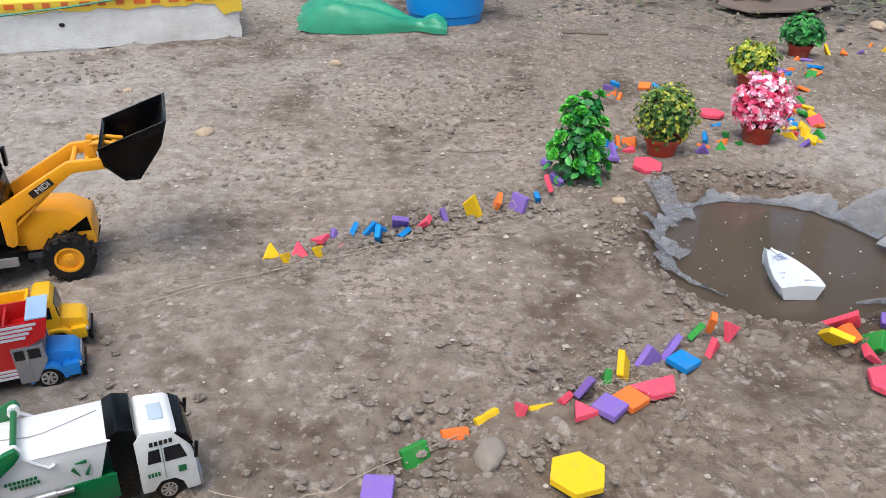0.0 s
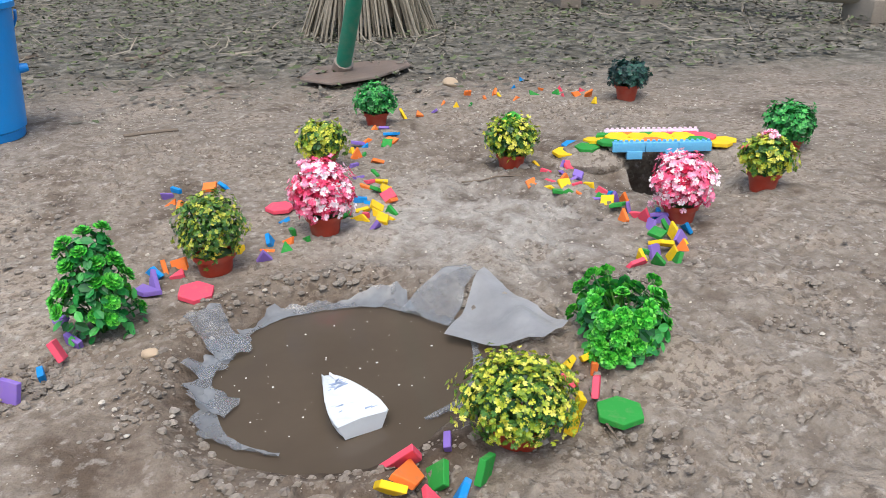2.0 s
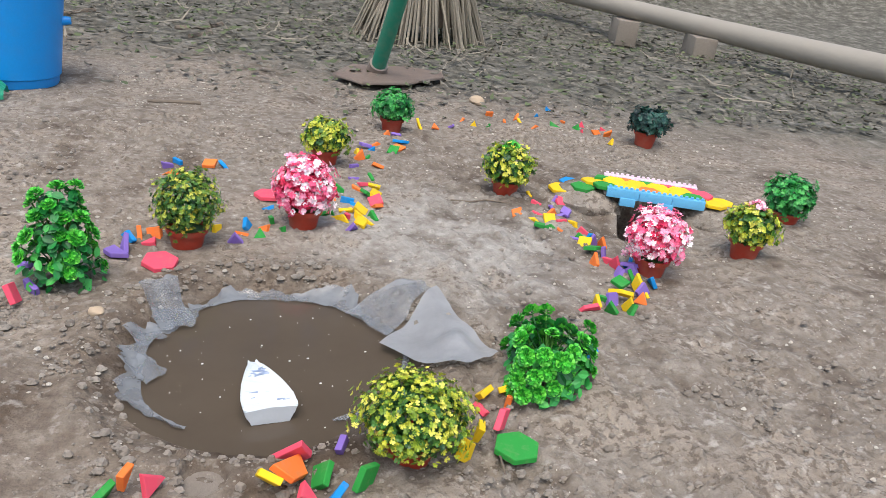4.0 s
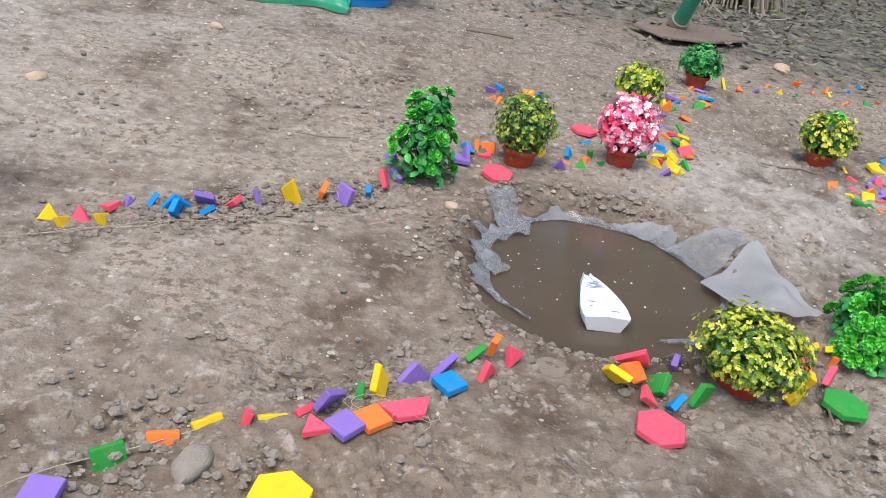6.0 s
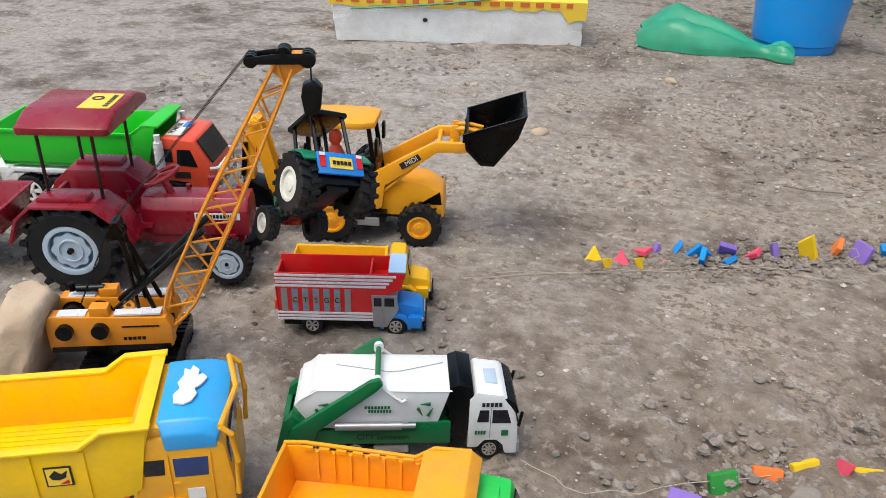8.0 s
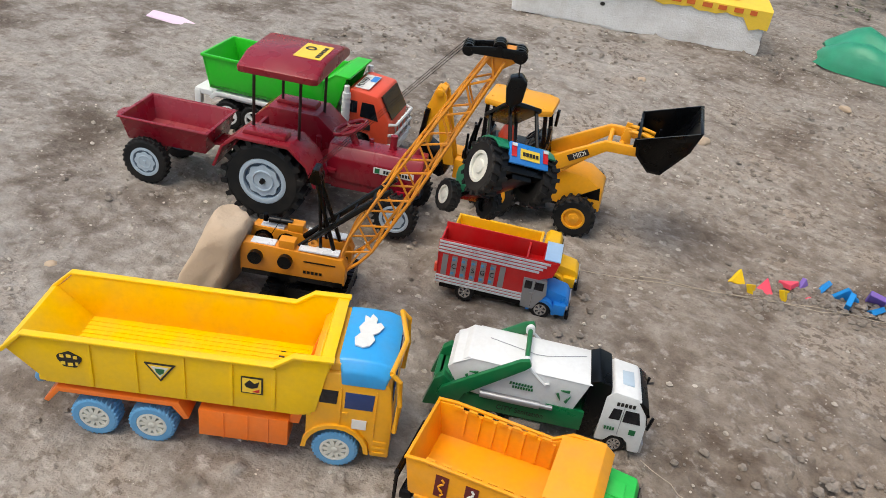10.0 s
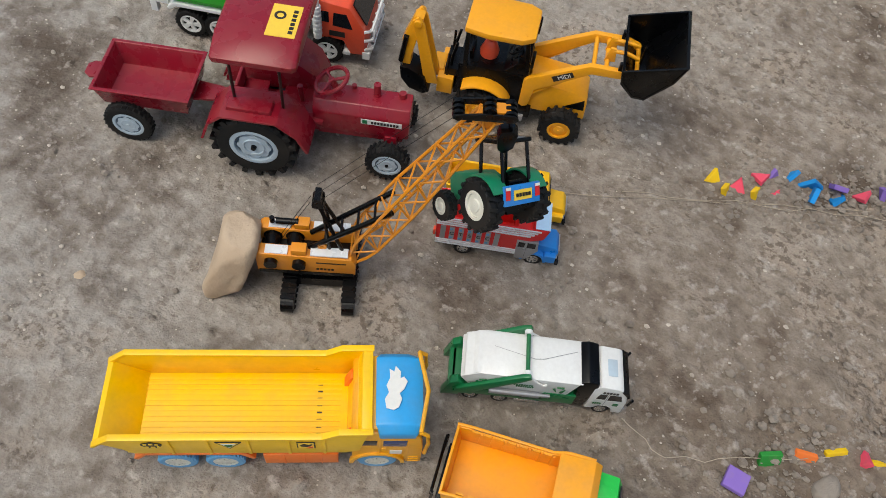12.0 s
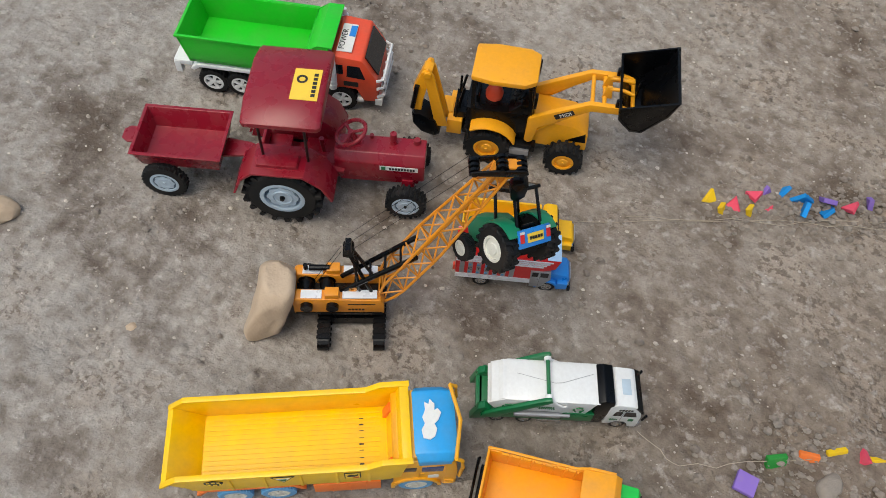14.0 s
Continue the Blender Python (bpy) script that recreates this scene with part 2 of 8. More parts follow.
pebble_mat = stony("pebble", (0.24, 0.195, 0.155, 1), (0.74, 0.68, 0.60, 1), 200)
clod_mat = stony("clod", (0.165, 0.132, 0.106, 1), (0.36, 0.315, 0.270, 1), 160)
sandstone = stony("sandstone", (0.32, 0.20, 0.105, 1), (0.55, 0.44, 0.33, 1), 26)
litter_mat = stony("dry_leaf", (0.035, 0.032, 0.024, 1), (0.27, 0.245, 0.20, 1), 60)
straw_mat = stony("dry_root", (0.13, 0.108, 0.082, 1), (0.36, 0.315, 0.25, 1), 60)
twig_mat = stony("twig", (0.10, 0.075, 0.055, 1), (0.24, 0.19, 0.15, 1), 90)
rope_mat = stony("jute_thread", (0.34, 0.28, 0.21, 1), (0.50, 0.43, 0.34, 1), 300)
weed_mat = stony("weed", (0.035, 0.05, 0.022, 1), (0.16, 0.19, 0.09, 1), 40)
rust_mat = stony("rusty_steel", (0.13, 0.085, 0.062, 1), (0.30, 0.25, 0.22, 1), 18, 0.6)
pole_wood = stony("weathered_wood", (0.22, 0.195, 0.165, 1), (0.36, 0.325, 0.285, 1), 7, 0.8)
pipe_green = plastic("pipe_green", hexc(28, 128, 104), 0.45, 0.2)


def leafy(name, stops, rough=0.45, trans=0.12):
    m = Mat(name)
    f = m.math('ADD', m.math('MULTIPLY', m.island(), 0.55), m.math('MULTIPLY', m.noise(55, 2), 0.45))
    m.colour(m.ramp(f, stops))
    m.put(Roughness=rough)
    m.b.inputs["Subsurface Weight"].default_value = 0.0
    m.b.inputs["Transmission Weight"].default_value = 0.0
    return m.m


leaf_yellow = leafy("leaf_yellow_green", [(0.24, hexc(70, 112, 30)), (0.44, hexc(136, 160, 40)), (0.62, hexc(196, 196, 58)), (0.86, hexc(232, 222, 110))])
leaf_olive = leafy("leaf_olive", [(0.22, hexc(48, 96, 38)), (0.46, hexc(98, 134, 42)), (0.64, hexc(160, 170, 50)), (0.82, hexc(214, 200, 80))])
leaf_bright = leafy("leaf_bright_green", [(0.25, hexc(34, 126, 36)), (0.5, hexc(66, 180, 52)), (0.8, hexc(130, 222, 84))], 0.4)
leaf_dark = leafy("leaf_deep_green", [(0.25, hexc(16, 84, 38)), (0.5, hexc(36, 134, 58)), (0.8, hexc(84, 178, 84))])
# deeper pink for bush cores, with the shade between petals in its colour
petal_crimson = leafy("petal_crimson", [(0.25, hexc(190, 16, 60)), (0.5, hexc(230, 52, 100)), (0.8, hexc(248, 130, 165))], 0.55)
leaf_blue = leafy("leaf_blue_green", [(0.25, hexc(10, 32, 34)), (0.5, hexc(22, 58, 54)), (0.8, hexc(48, 96, 82))])
petal_pink = leafy("petal_pink_white", [(0.18, hexc(226, 44, 92)), (0.32, hexc(246, 92, 138)), (0.46, hexc(252, 160, 190)), (0.60, hexc(252, 224, 234)), (0.8, hexc(252, 244, 246))], 0.55)
# green of inner leaves and stems, darkened for shade inside the crown
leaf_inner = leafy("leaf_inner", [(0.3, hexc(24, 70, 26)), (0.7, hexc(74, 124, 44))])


def make_water():
    m = Mat("muddy_water")
    m.colour(m.mix(m.noise(9, 4), (0.072, 0.055, 0.041, 1), (0.108, 0.085, 0.064, 1)))
    m.put(Roughness=0.05, IOR=1.33)
    m.bump(m.noise(16, 2), 0.03, 0.004)
    return m.m


water_mat = make_water()


def film(name, c, clear, rough):
    """Thin plastic film: part of the light goes straight through."""
    m = Mat(name)
    m.colour(m.mix(m.noise(26, 5), shade(c, 0.72), shade(c, 1.1)))
    m.put(Roughness=rough)
    m.bump(m.noise(34, 3), 0.4, 0.006)
    t = m.n.new("ShaderNodeBsdfTransparent")
    x = m.n.new("ShaderNodeMixShader")
    m.l.new(m.math('MULTIPLY', m.ramp(m.noise(18, 4), [(0.3, (0.4, 0.4, 0.4, 1)), (0.7, (1, 1, 1, 1))]), clear), x.inputs[0])
    m.l.new(m.b.outputs[0], x.inputs[1])
    m.l.new(t.outputs[0], x.inputs[2])
    m.l.new(x.outputs[0], m.n["Material Output"].inputs[0])
    return m.m


sheet_film = film("grey_plastic_film", (0.30, 0.312, 0.335, 1), 0.66, 0.24)
flap_film = film("smooth_grey_film", (0.37, 0.37, 0.385, 1), 0.32, 0.28)
bag_film = film("green_plastic_film", hexc(50, 164, 126), 0.22, 0.36)


def make_foamboard():
    m = Mat("polystyrene")
    v = m.n.new("ShaderNodeTexVoronoi")
    v.inputs["Scale"].default_value = 230
    m.l.new(m.co, v.inputs["Vector"])
    dirt = m.ramp(m.noise(11, 8, 0.7), [(0.42, (0, 0, 0, 1)), (0.72, (1, 1, 1, 1))])
    m.colour(m.mix(m.math('MULTIPLY', dirt, 0.5), (0.80, 0.80, 0.79, 1), (0.42, 0.37, 0.31, 1)))
    m.put(Roughness=0.85)
    m.bump(v.outputs["Distance"], 0.4, 0.004)
    return m.m


foamboard = make_foamboard()


def make_paper():
    m = Mat("ruled_paper")
    s = m.n.new("ShaderNodeTexWave")
    s.inputs["Scale"].default_value = 46
    s.inputs["Distortion"].default_value = 1.2
    m.l.new(m.co, s.inputs["Vector"])
    ink = m.ramp(m.math('MULTIPLY', s.outputs["Fac"], m.noise(70, 3)), [(0.52, (0, 0, 0, 1)), (0.60, (1, 1, 1, 1))])
    m.colour(m.mix(m.math('MULTIPLY', ink, 0.35), (0.62, 0.65, 0.69, 1), (0.36, 0.42, 0.56, 1)))
    m.put(Roughness=0.8)
    m.bump(m.noise(40, 3), 0.4, 0.004)
    return m.m


paper = make_paper()
ink_mat = plastic("faded_ink", hexc(158, 172, 198), 0.7, 0.05)
print_orange = plastic("print_orange", hexc(214, 104, 44), 0.5, 0.1)

# ---- mesh tools ----


def part(name, bm, mat, parent=None, label="", bevel=0.0, smooth=False, at=None):
    """Link a bmesh as one mesh object, under a thing or a part if given."""
    if bevel:
        bmesh.ops.remove_doubles(bm, verts=bm.verts, dist=1e-6)
        bmesh.ops.recalc_face_normals(bm, faces=bm.faces)
        sharp = [e for e in bm.edges if len(e.link_faces) == 2 and e.calc_face_angle(0) > 0.5]
        bmesh.ops.bevel(bm, geom=sharp, offset=bevel, segments=2, profile=0.6, affect='EDGES', clamp_overlap=True)
    else:
        bmesh.ops.recalc_face_normals(bm, faces=bm.faces)
    me = bpy.data.meshes.new(name)
    bm.to_mesh(me)
    bm.free()
    me.materials.append(mat)
    if smooth or bevel:
        me.polygons.foreach_set("use_smooth", [True] * len(me.polygons))
        me.set_sharp_from_angle(angle=0.7)
    ob = new(name, me)
    if parent:
        ob.parent = parent
    if at is not None:
        ob.matrix_basis = at if isinstance(at, Matrix) else Matrix.Translation(at)
    if label:
        ob["label"] = label
    return ob


def thing(name, m, label, category, group="", kind=""):
    ob = new(name)
    ob.empty_display_size = 0.02
    ob.matrix_world = m
    return tagged(ob, label, category, group, kind)


def B():
    return bmesh.new()


def box(b, x0, x1, y0, y1, z0, z1):
    v = [b.verts.new((x, y, z)) for x in (x0, x1) for y in (y0, y1) for z in (z0, z1)]
    for f in ((0, 1, 3, 2), (4, 6, 7, 5), (0, 4, 5, 1), (2, 3, 7, 6), (0, 2, 6, 4), (1, 5, 7, 3)):
        b.faces.new([v[i] for i in f])
    return b


def prism(b, outline, lo, hi, axis='y'):
    """Extrude a closed outline between lo and hi along an axis; the outline holds the two other coordinates in order."""
    def at(p, w):
        return (p[0], w, p[1]) if axis == 'y' else (p[0], p[1], w) if axis == 'z' else (w, p[0], p[1])
    a = [b.verts.new(at(p, lo)) for p in outline]
    c = [b.verts.new(at(p, hi)) for p in outline]
    n = len(outline)
    b.faces.new(a)
    b.faces.new(c[::-1])
    for i in range(n):
        b.faces.new((a[i], c[i], c[(i + 1) % n], a[(i + 1) % n]))
    return b


def loft(b, rings, closed=True):
    """Skin a row of rings with equal counts; end caps when closed."""
    vs = [[b.verts.new(p) for p in r] for r in rings]
    n = len(rings[0])
    for r0, r1 in zip(vs, vs[1:]):
        for i in range(n):
            b.faces.new((r0[i], r0[(i + 1) % n], r1[(i + 1) % n], r1[i]))
    if closed:
        b.faces.new(vs[0][::-1])
        b.faces.new(vs[-1])
    return b


def cyl(b, p0, p1, r0, r1=None, n=14):
    """A closed round bar from p0 to p1."""
    p0, p1 = Vector(p0), Vector(p1)
    r1 = r0 if r1 is None else r1
    q = (p1 - p0).to_track_quat('Z', 'Y')
    ring = lambda p, r: [p + q @ Vector((r * math.cos(2 * math.pi * i / n), r * math.sin(2 * math.pi * i / n), 0)) for i in range(n)]
    return loft(b, [ring(p0, r0), ring(p1, r1)])


def tube(b, pts, r, n=6):
    pts = [Vector(p) for p in pts]
    rings = []
    for i, p in enumerate(pts):
        d = (pts[min(i + 1, len(pts) - 1)] - pts[max(i - 1, 0)]).normalized()
        q = d.to_track_quat('Z', 'Y')
        rr = r[i] if isinstance(r, (list, tuple)) else r
        rings.append([p + q @ Vector((rr * math.cos(2 * math.pi * k / n), rr * math.sin(2 * math.pi * k / n), 0)) for k in range(n)])
    return loft(b, rings)


def lathe(b, profile, n=28, axis='z', closed=True):
    """Turn a profile of (radius, height) round an axis; closed puts flat caps on the ends."""
    def at(r, h, a):
        u, v = r * math.cos(a), r * math.sin(a)
        return (u, v, h) if axis == 'z' else (u, h, v)
    return loft(b, [[at(r, h, 2 * math.pi * i / n) for i in range(n)] for r, h in profile], closed)


def smooth01(t):
    t = np.clip(t, 0, 1)
    return t * t * (3 - 2 * t)


def value_noise(x, y, seed):
    """Smooth lattice noise in -1..1 on arrays."""
    xi, yi = np.floor(x).astype(np.int64), np.floor(y).astype(np.int64)
    u, v = smooth01(x - xi), smooth01(y - yi)

    def rnd(i, j):
        h = (i * 374761393 + j * 668265263 + seed * 974634531) & 0x7FFFFFFF
        h = ((h ^ (h >> 13)) * 1274126177) & 0x7FFFFFFF
        return ((h ^ (h >> 16)) % 65536) / 32768.0 - 1.0
    a, b_, c, d = rnd(xi, yi), rnd(xi + 1, yi), rnd(xi, yi + 1), rnd(xi + 1, yi + 1)
    return (a * (1 - u) + b_ * u) * (1 - v) + (c * (1 - u) + d * u) * v


def fbm(x, y, f, octaves, seed, gain=0.5):
    s, a = 0, 1.0
    for o in range(octaves):
        s = s + a * value_noise(x * f * 2 ** o + 17.3 * o, y * f * 2 ** o - 9.1 * o, seed + o)
        a *= gain
    return s


def mesh_from(name, verts, faces, mat, smooth=True):
    me = bpy.data.meshes.new(name)
    me.from_pydata(verts, [], faces)
    me.materials.append(mat)
    if smooth:
        me.polygons.foreach_set("use_smooth", [True] * len(me.polygons))
    me.update()
    return me


def write(parent, words, size, m, mat, name="lettering"):
    """Words in the built-in font, as a thin mesh under a thing."""
    cu = bpy.data.curves.new(name, 'FONT')
    cu.body, cu.size, cu.align_x, cu.align_y, cu.extrude = words, size, 'CENTER', 'CENTER', 0.00015
    tmp = bpy.data.objects.new(name, cu)
    scene.collection.objects.link(tmp)
    bpy.context.view_layer.update()
    me = bpy.data.meshes.new_from_object(tmp.evaluated_get(bpy.context.evaluated_depsgraph_get()))
    bpy.data.objects.remove(tmp)
    me.materials.clear()
    me.materials.append(mat)
    ob = new(name, me)
    ob.parent = parent
    ob.matrix_basis = m
    return ob


# ---- ground ----
POND = (0.46, 0.90, 0.152)
WATER = -0.014
BR = math.radians(-25)
TRENCH = (1.235, 1.335)


def pond_radius(a):
    return POND[2] * (1 + 0.035 * np.sin(2 * a + 0.4) + 0.035 * np.sin(3 * a + 2.2) + 0.018 * np.sin(7 * a + 1.0))


def ground_z(x, y, fine=True):
    """Height of the ground; works on arrays."""
    x, y = np.asarray(x, float), np.asarray(y, float)
    dx, dy = x - POND[0], y - POND[1]
    d = np.hypot(dx, dy) / pond_radius(np.arctan2(dy, dx))
    far = smooth01((np.hypot(x - 0.3, y - 1.0) - 2.2) / 2.0)
    z = 0.008 * fbm(x, y, 3.0, 3, 3) * (1 - 0.4 * smooth01((0.2 - x) / 0.5))
    z = z + 0.05 * far * fbm(x, y, 1.1, 4, 8) + 0.0
    if fine:
        rough = 0.35 + 0.65 * smooth01((fbm(x, y, 2.2, 3, 41) + 0.15) / 0.5)
        rough = rough * (0.55 + 0.45 * smooth01((x + 0.25) / 0.4))
        z = z + 0.006 * fbm(x, y, 7.5, 2, 71) * rough + rough * (0.0062 * fbm(x, y, 15, 2, 12, 0.5) + 0.0026 * fbm(x, y, 40, 1, 16) + 0.0014 * fbm(x, y, 75, 2, 20, 0.6))
    # bank and pond bowl
    bank = smooth01((1.40 - d) / 0.42)
    z = z * (1 - 0.8 * smooth01((1.2 - d) / 0.2)) - 0.020 * bank - 0.035 * smooth01((0.98 - d) / 0.3)
    z = z + 0.006 * np.exp(-((d - 1.42) / 0.13) ** 2)
    # channel that runs below the toy bridge
    ux, uy = x - TRENCH[0], y - TRENCH[1]
    along = ux * math.cos(BR) + uy * math.sin(BR)
    cross = -ux * math.sin(BR) + uy * math.cos(BR)
    z = z - 0.130 * smooth01((0.044 - np.abs(along + 0.012)) / 0.012) * smooth01((0.125 - np.abs(cross)) / 0.03)
    z = z - 0.018 * smooth01((0.16 - np.abs(along)) / 0.08) * smooth01((-cross) / 0.05) * smooth01((cross + 0.22) / 0.08)
    # cup-shaped dent
    hd = np.hypot(x - 0.372, y - 0.690)
    z = z - 0.014 * smooth01((0.025 - hd) / 0.006)
    # earth bank behind the yard
    s = y + 0.32 * x - 6.0
    z = z + smooth01(s / 3.0) * (0.9 + 0.35 * fbm(x, y, 0.9, 4, 60))
    return z


def ladder(lo, hi, step, reach, grow=1.25):
    """Even steps from lo to hi, then growing steps out to reach on both sides."""
    mid = list(np.arange(lo, hi + step / 2, step))
    out, s, v = [], step, hi
    while v < reach:
        s *= grow
        v += s
        out.append(v)
    low, s, v = [], step, lo
    while v > -reach:
        s *= grow
        v -= s
        low.append(v)
    return np.array(low[::-1] + mid + out)


def clods(xs, ys):
    """Half-buried crumbs and clods, thicker where the soil has been dug."""
    r = np.random.default_rng(5)
    n = 26000
    px, py = r.uniform(-1.08, 1.43, n), r.uniform(0.14, 1.93, n)
    rough = smooth01((fbm(px, py, 3.1, 3, 41) + 0.35) / 0.9) * (0.35 + 0.65 * smooth01((px + 0.25) / 0.45))
    size = 0.0030 + 0.0065 * r.random(n) ** 3.2
    keep = (r.random(n) < 0.05 + 0.95 * rough ** 1.6) & (np.hypot(px - POND[0], py - POND[1]) > POND[2] * 1.06) & (np.hypot(px - 0.372, py - 0.690) > 0.034)
    out = np.zeros((len(ys), len(xs)))
    for x, y, s, a, k, q in zip(px[keep], py[keep], size[keep], r.random(keep.sum()) * 6.28, r.uniform(0.6, 1.0, keep.sum()), r.uniform(0.40, 0.85, keep.sum())):
        i0, i1 = np.searchsorted(xs, (x - s, x + s))
        j0, j1 = np.searchsorted(ys, (y - s, y + s))
        if i1 <= i0 or j1 <= j0:
            continue
        dx, dy = xs[i0:i1][None, :] - x, ys[j0:j1][:, None] - y
        u, v = dx * math.cos(a) + dy * math.sin(a), (dy * math.cos(a) - dx * math.sin(a)) / k
        d = np.maximum(np.hypot(u, v), np.abs(u * 0.8 + v * 0.75)) / s
        out[j0:j1, i0:i1] = np.maximum(out[j0:j1, i0:i1], s * q * smooth01((1.0 - d) / 0.45))
    return out


def make_ground():
    xs, ys = ladder(-1.10, 1.45, 0.0036, 120, 1.13), ladder(0.12, 1.95, 0.0036, 120, 1.13)
    gx, gy = np.meshgrid(xs, ys)
    z = ground_z(gx, gy) + clods(xs, ys)
    w, h = len(xs), len(ys)
    verts = np.stack([gx, gy, z], -1).reshape(-1, 3)
    i = np.arange((h - 1) * (w - 1))
    a = (i // (w - 1)) * w + i % (w - 1)
    faces = np.stack([a, a + 1, a + w + 1, a + w], -1)
    me = bpy.data.meshes.new("ground")
    me.vertices.add(len(verts))
    me.vertices.foreach_set("co", verts.ravel())
    me.loops.add(faces.size)
    me.loops.foreach_set("vertex_index", faces.ravel().astype(np.int32))
    me.polygons.add(len(faces))
    me.polygons.foreach_set("loop_start", np.arange(len(faces), dtype=np.int32) * 4)
    me.polygons.foreach_set("loop_total", np.full(len(faces), 4, dtype=np.int32))
    me.polygons.foreach_set("use_smooth", np.ones(len(faces), dtype=bool))
    me.update(calc_edges=True)
    me.validate()
    me.materials.append(soil)
    return tagged(new("ground", me), "bare brown trampled soil with clods and dust", "ground", kind="structure")


make_ground()


def gz(x, y):
    return float(ground_z(x, y, False))


def make_water_sheet():
    b = B()
    n = 72
    c = b.verts.new((POND[0], POND[1], WATER))
    ring = []
    for i in range(n):
        a = 2 * math.pi * i / n
        r = float(pond_radius(a)) * 1.28
        ring.append(b.verts.new((POND[0] + r * math.cos(a), POND[1] + r * math.sin(a), WATER)))
    for i in range(n):
        b.faces.new((c, ring[i], ring[(i + 1) % n]))
    tagged(part("water", b, water_mat), "still muddy brown water in a small dug pond", "water", kind="structure")


make_water_sheet()


def stuff_scatter(name, count, seed, place, size, mat, label, category, squash=(0.5, 0.9), sides=6):
    """Many small rounded lumps in one mesh."""
    r = random.Random(seed)
    verts, faces = [], []
    for _ in range(count):
        x, y = place(r)
        s = size(r)
        z = gz(x, y) + s * 0.15
        a0 = r.random() * 6.28
        k = len(verts)
        flat = r.uniform(*squash)
        for lvl, (rad, h) in enumerate(((0.75, -0.35), (1.0, 0.1), (0.55, 0.75))):
            for i in range(sides):
                a = a0 + 2 * math.pi * i / sides + lvl * 0.3
                q = s * rad * r.uniform(0.75, 1.2)
                verts.append((x + q * math.cos(a), y + q * 0.8 * math.sin(a), z + s * h * flat * r.uniform(0.8, 1.2)))
        for lvl in range(2):
            for i in range(sides):
                j = (i + 1) % sides
                o = k + lvl * sides
                faces.append((o + i, o + j, o + sides + j, o + sides + i))
        faces.append(tuple(k + 2 * sides + i for i in range(sides)))
    tagged(new(name, mesh_from(name, verts, faces, mat, False)), label, category, kind="stuff")


def yard(r):
    while True:
        x, y = r.uniform(-1.2, 1.8), r.uniform(0.1, 2.4)
        if math.hypot(x - POND[0], y - POND[1]) > 0.17:
            return x, y


def clumped(r):
    """Yard places where the surface is broken, in patches with bare trodden soil between."""
    while True:
        x, y = yard(r)
        n = noise.noise(Vector((x * 3.1, y * 3.1, 2.0))) + 0.6 * noise.noise(Vector((x * 9.0, y * 9.0, 5.0)))
        if n > 0.22 + r.gauss(0, 0.14):
            return x, y


def dug(r):
    """Disturbed soil: along the block rows, round the pond, and the broken ground beside the path."""
    k = r.random()
    if k < 0.24:
        t = r.random()
        return -0.2 + 0.42 * t + r.gauss(0, 0.02), 0.80 + 0.27 * t + r.gauss(-0.015, 0.03)
    if k < 0.46:
        t = r.random()
        return 0.0 + 0.34 * t + r.gauss(0, 0.03), 0.47 + 0.22 * t + r.gauss(0, 0.035)
    if k < 0.62:
        return r.gauss(0.93, 0.10), r.gauss(0.80, 0.10)
    if k < 0.74:
        return r.gauss(0.62, 0.12), r.gauss(0.62, 0.05)
    if k < 0.84:
        return r.gauss(0.05, 0.14), r.gauss(1.45, 0.18)
    a = r.random() * 6.28
    q = POND[2] * r.uniform(1.2, 1.6)
    return POND[0] + q * math.cos(a), POND[1] + q * math.sin(a)


stuff_scatter("pebbles", 9000, 3, yard, lambda r: 0.0009 + 0.0034 * r.random() ** 6, pebble_mat, "tiny loose pebbles and pale grit on the soil", "pebbles")
stuff_scatter("soil_clods", 11500, 4, lambda r: dug(r) if r.random() < 0.55 else clumped(r), lambda r: 0.0013 + 0.0058 * r.random() ** 4.5, clod_mat, "small crumbled clods of dug soil", "clods", (0.6, 1.05))


def litter_place(r):
    while True:
        x, y = r.uniform(-1.5, 4.2), r.uniform(2.0, 6.0)
        if y + 0.42 * x > 2.75 + r.gauss(0, 0.25):
            return x, y


def make_litter(name, count, seed, mat, label, lo, hi, width, lift):
    """Curled strips and leaves strewn over the far soil."""
    r = random.Random(seed)
    verts, faces = [], []
    for _ in range(count):
        x, y = litter_place(r)
        l, w, a = r.uniform(lo, hi), r.uniform(*width), r.random() * 6.28
        z = gz(x, y) + 0.004 + lift * r.random()
        ca, sa, tilt = math.cos(a), math.sin(a), r.uniform(-0.5, 0.5)
        k = len(verts)
        for t, q in ((-1, 0.1), (-0.3, 1), (0.4, 0.9), (1, 0.1)):
            curl = 0.25 * l * (t * t) * r.uniform(-0.2, 1)
            for s in (-1, 1):
                px, py = t * l / 2, s * q * w / 2
                verts.append((x + px * ca - py * sa, y + px * sa + py * ca, z + curl + tilt * py + 0.15 * tilt * px))
        for i in range(3):
            o = k + 2 * i
            faces.append((o, o + 1, o + 3, o + 2))
    tagged(new(name, mesh_from(name, verts, faces, mat, False)), label, name.replace("_", " "), kind="stuff")


make_litter("leaf_litter", 14000, 21, litter_mat, "dry grey-brown fallen leaves and husks covering the soil", 0.010, 0.042, (0.006, 0.020), 0.02)
make_litter("dry_stalks", 420, 22, straw_mat, "pale dry stalks and twigs strewn on the soil", 0.06, 0.22, (0.004, 0.009), 0.03)
make_litter("low_weeds", 6000, 23, weed_mat, "low dull green weeds among dry leaves", 0.015, 0.045, (0.006, 0.018), 0.035)

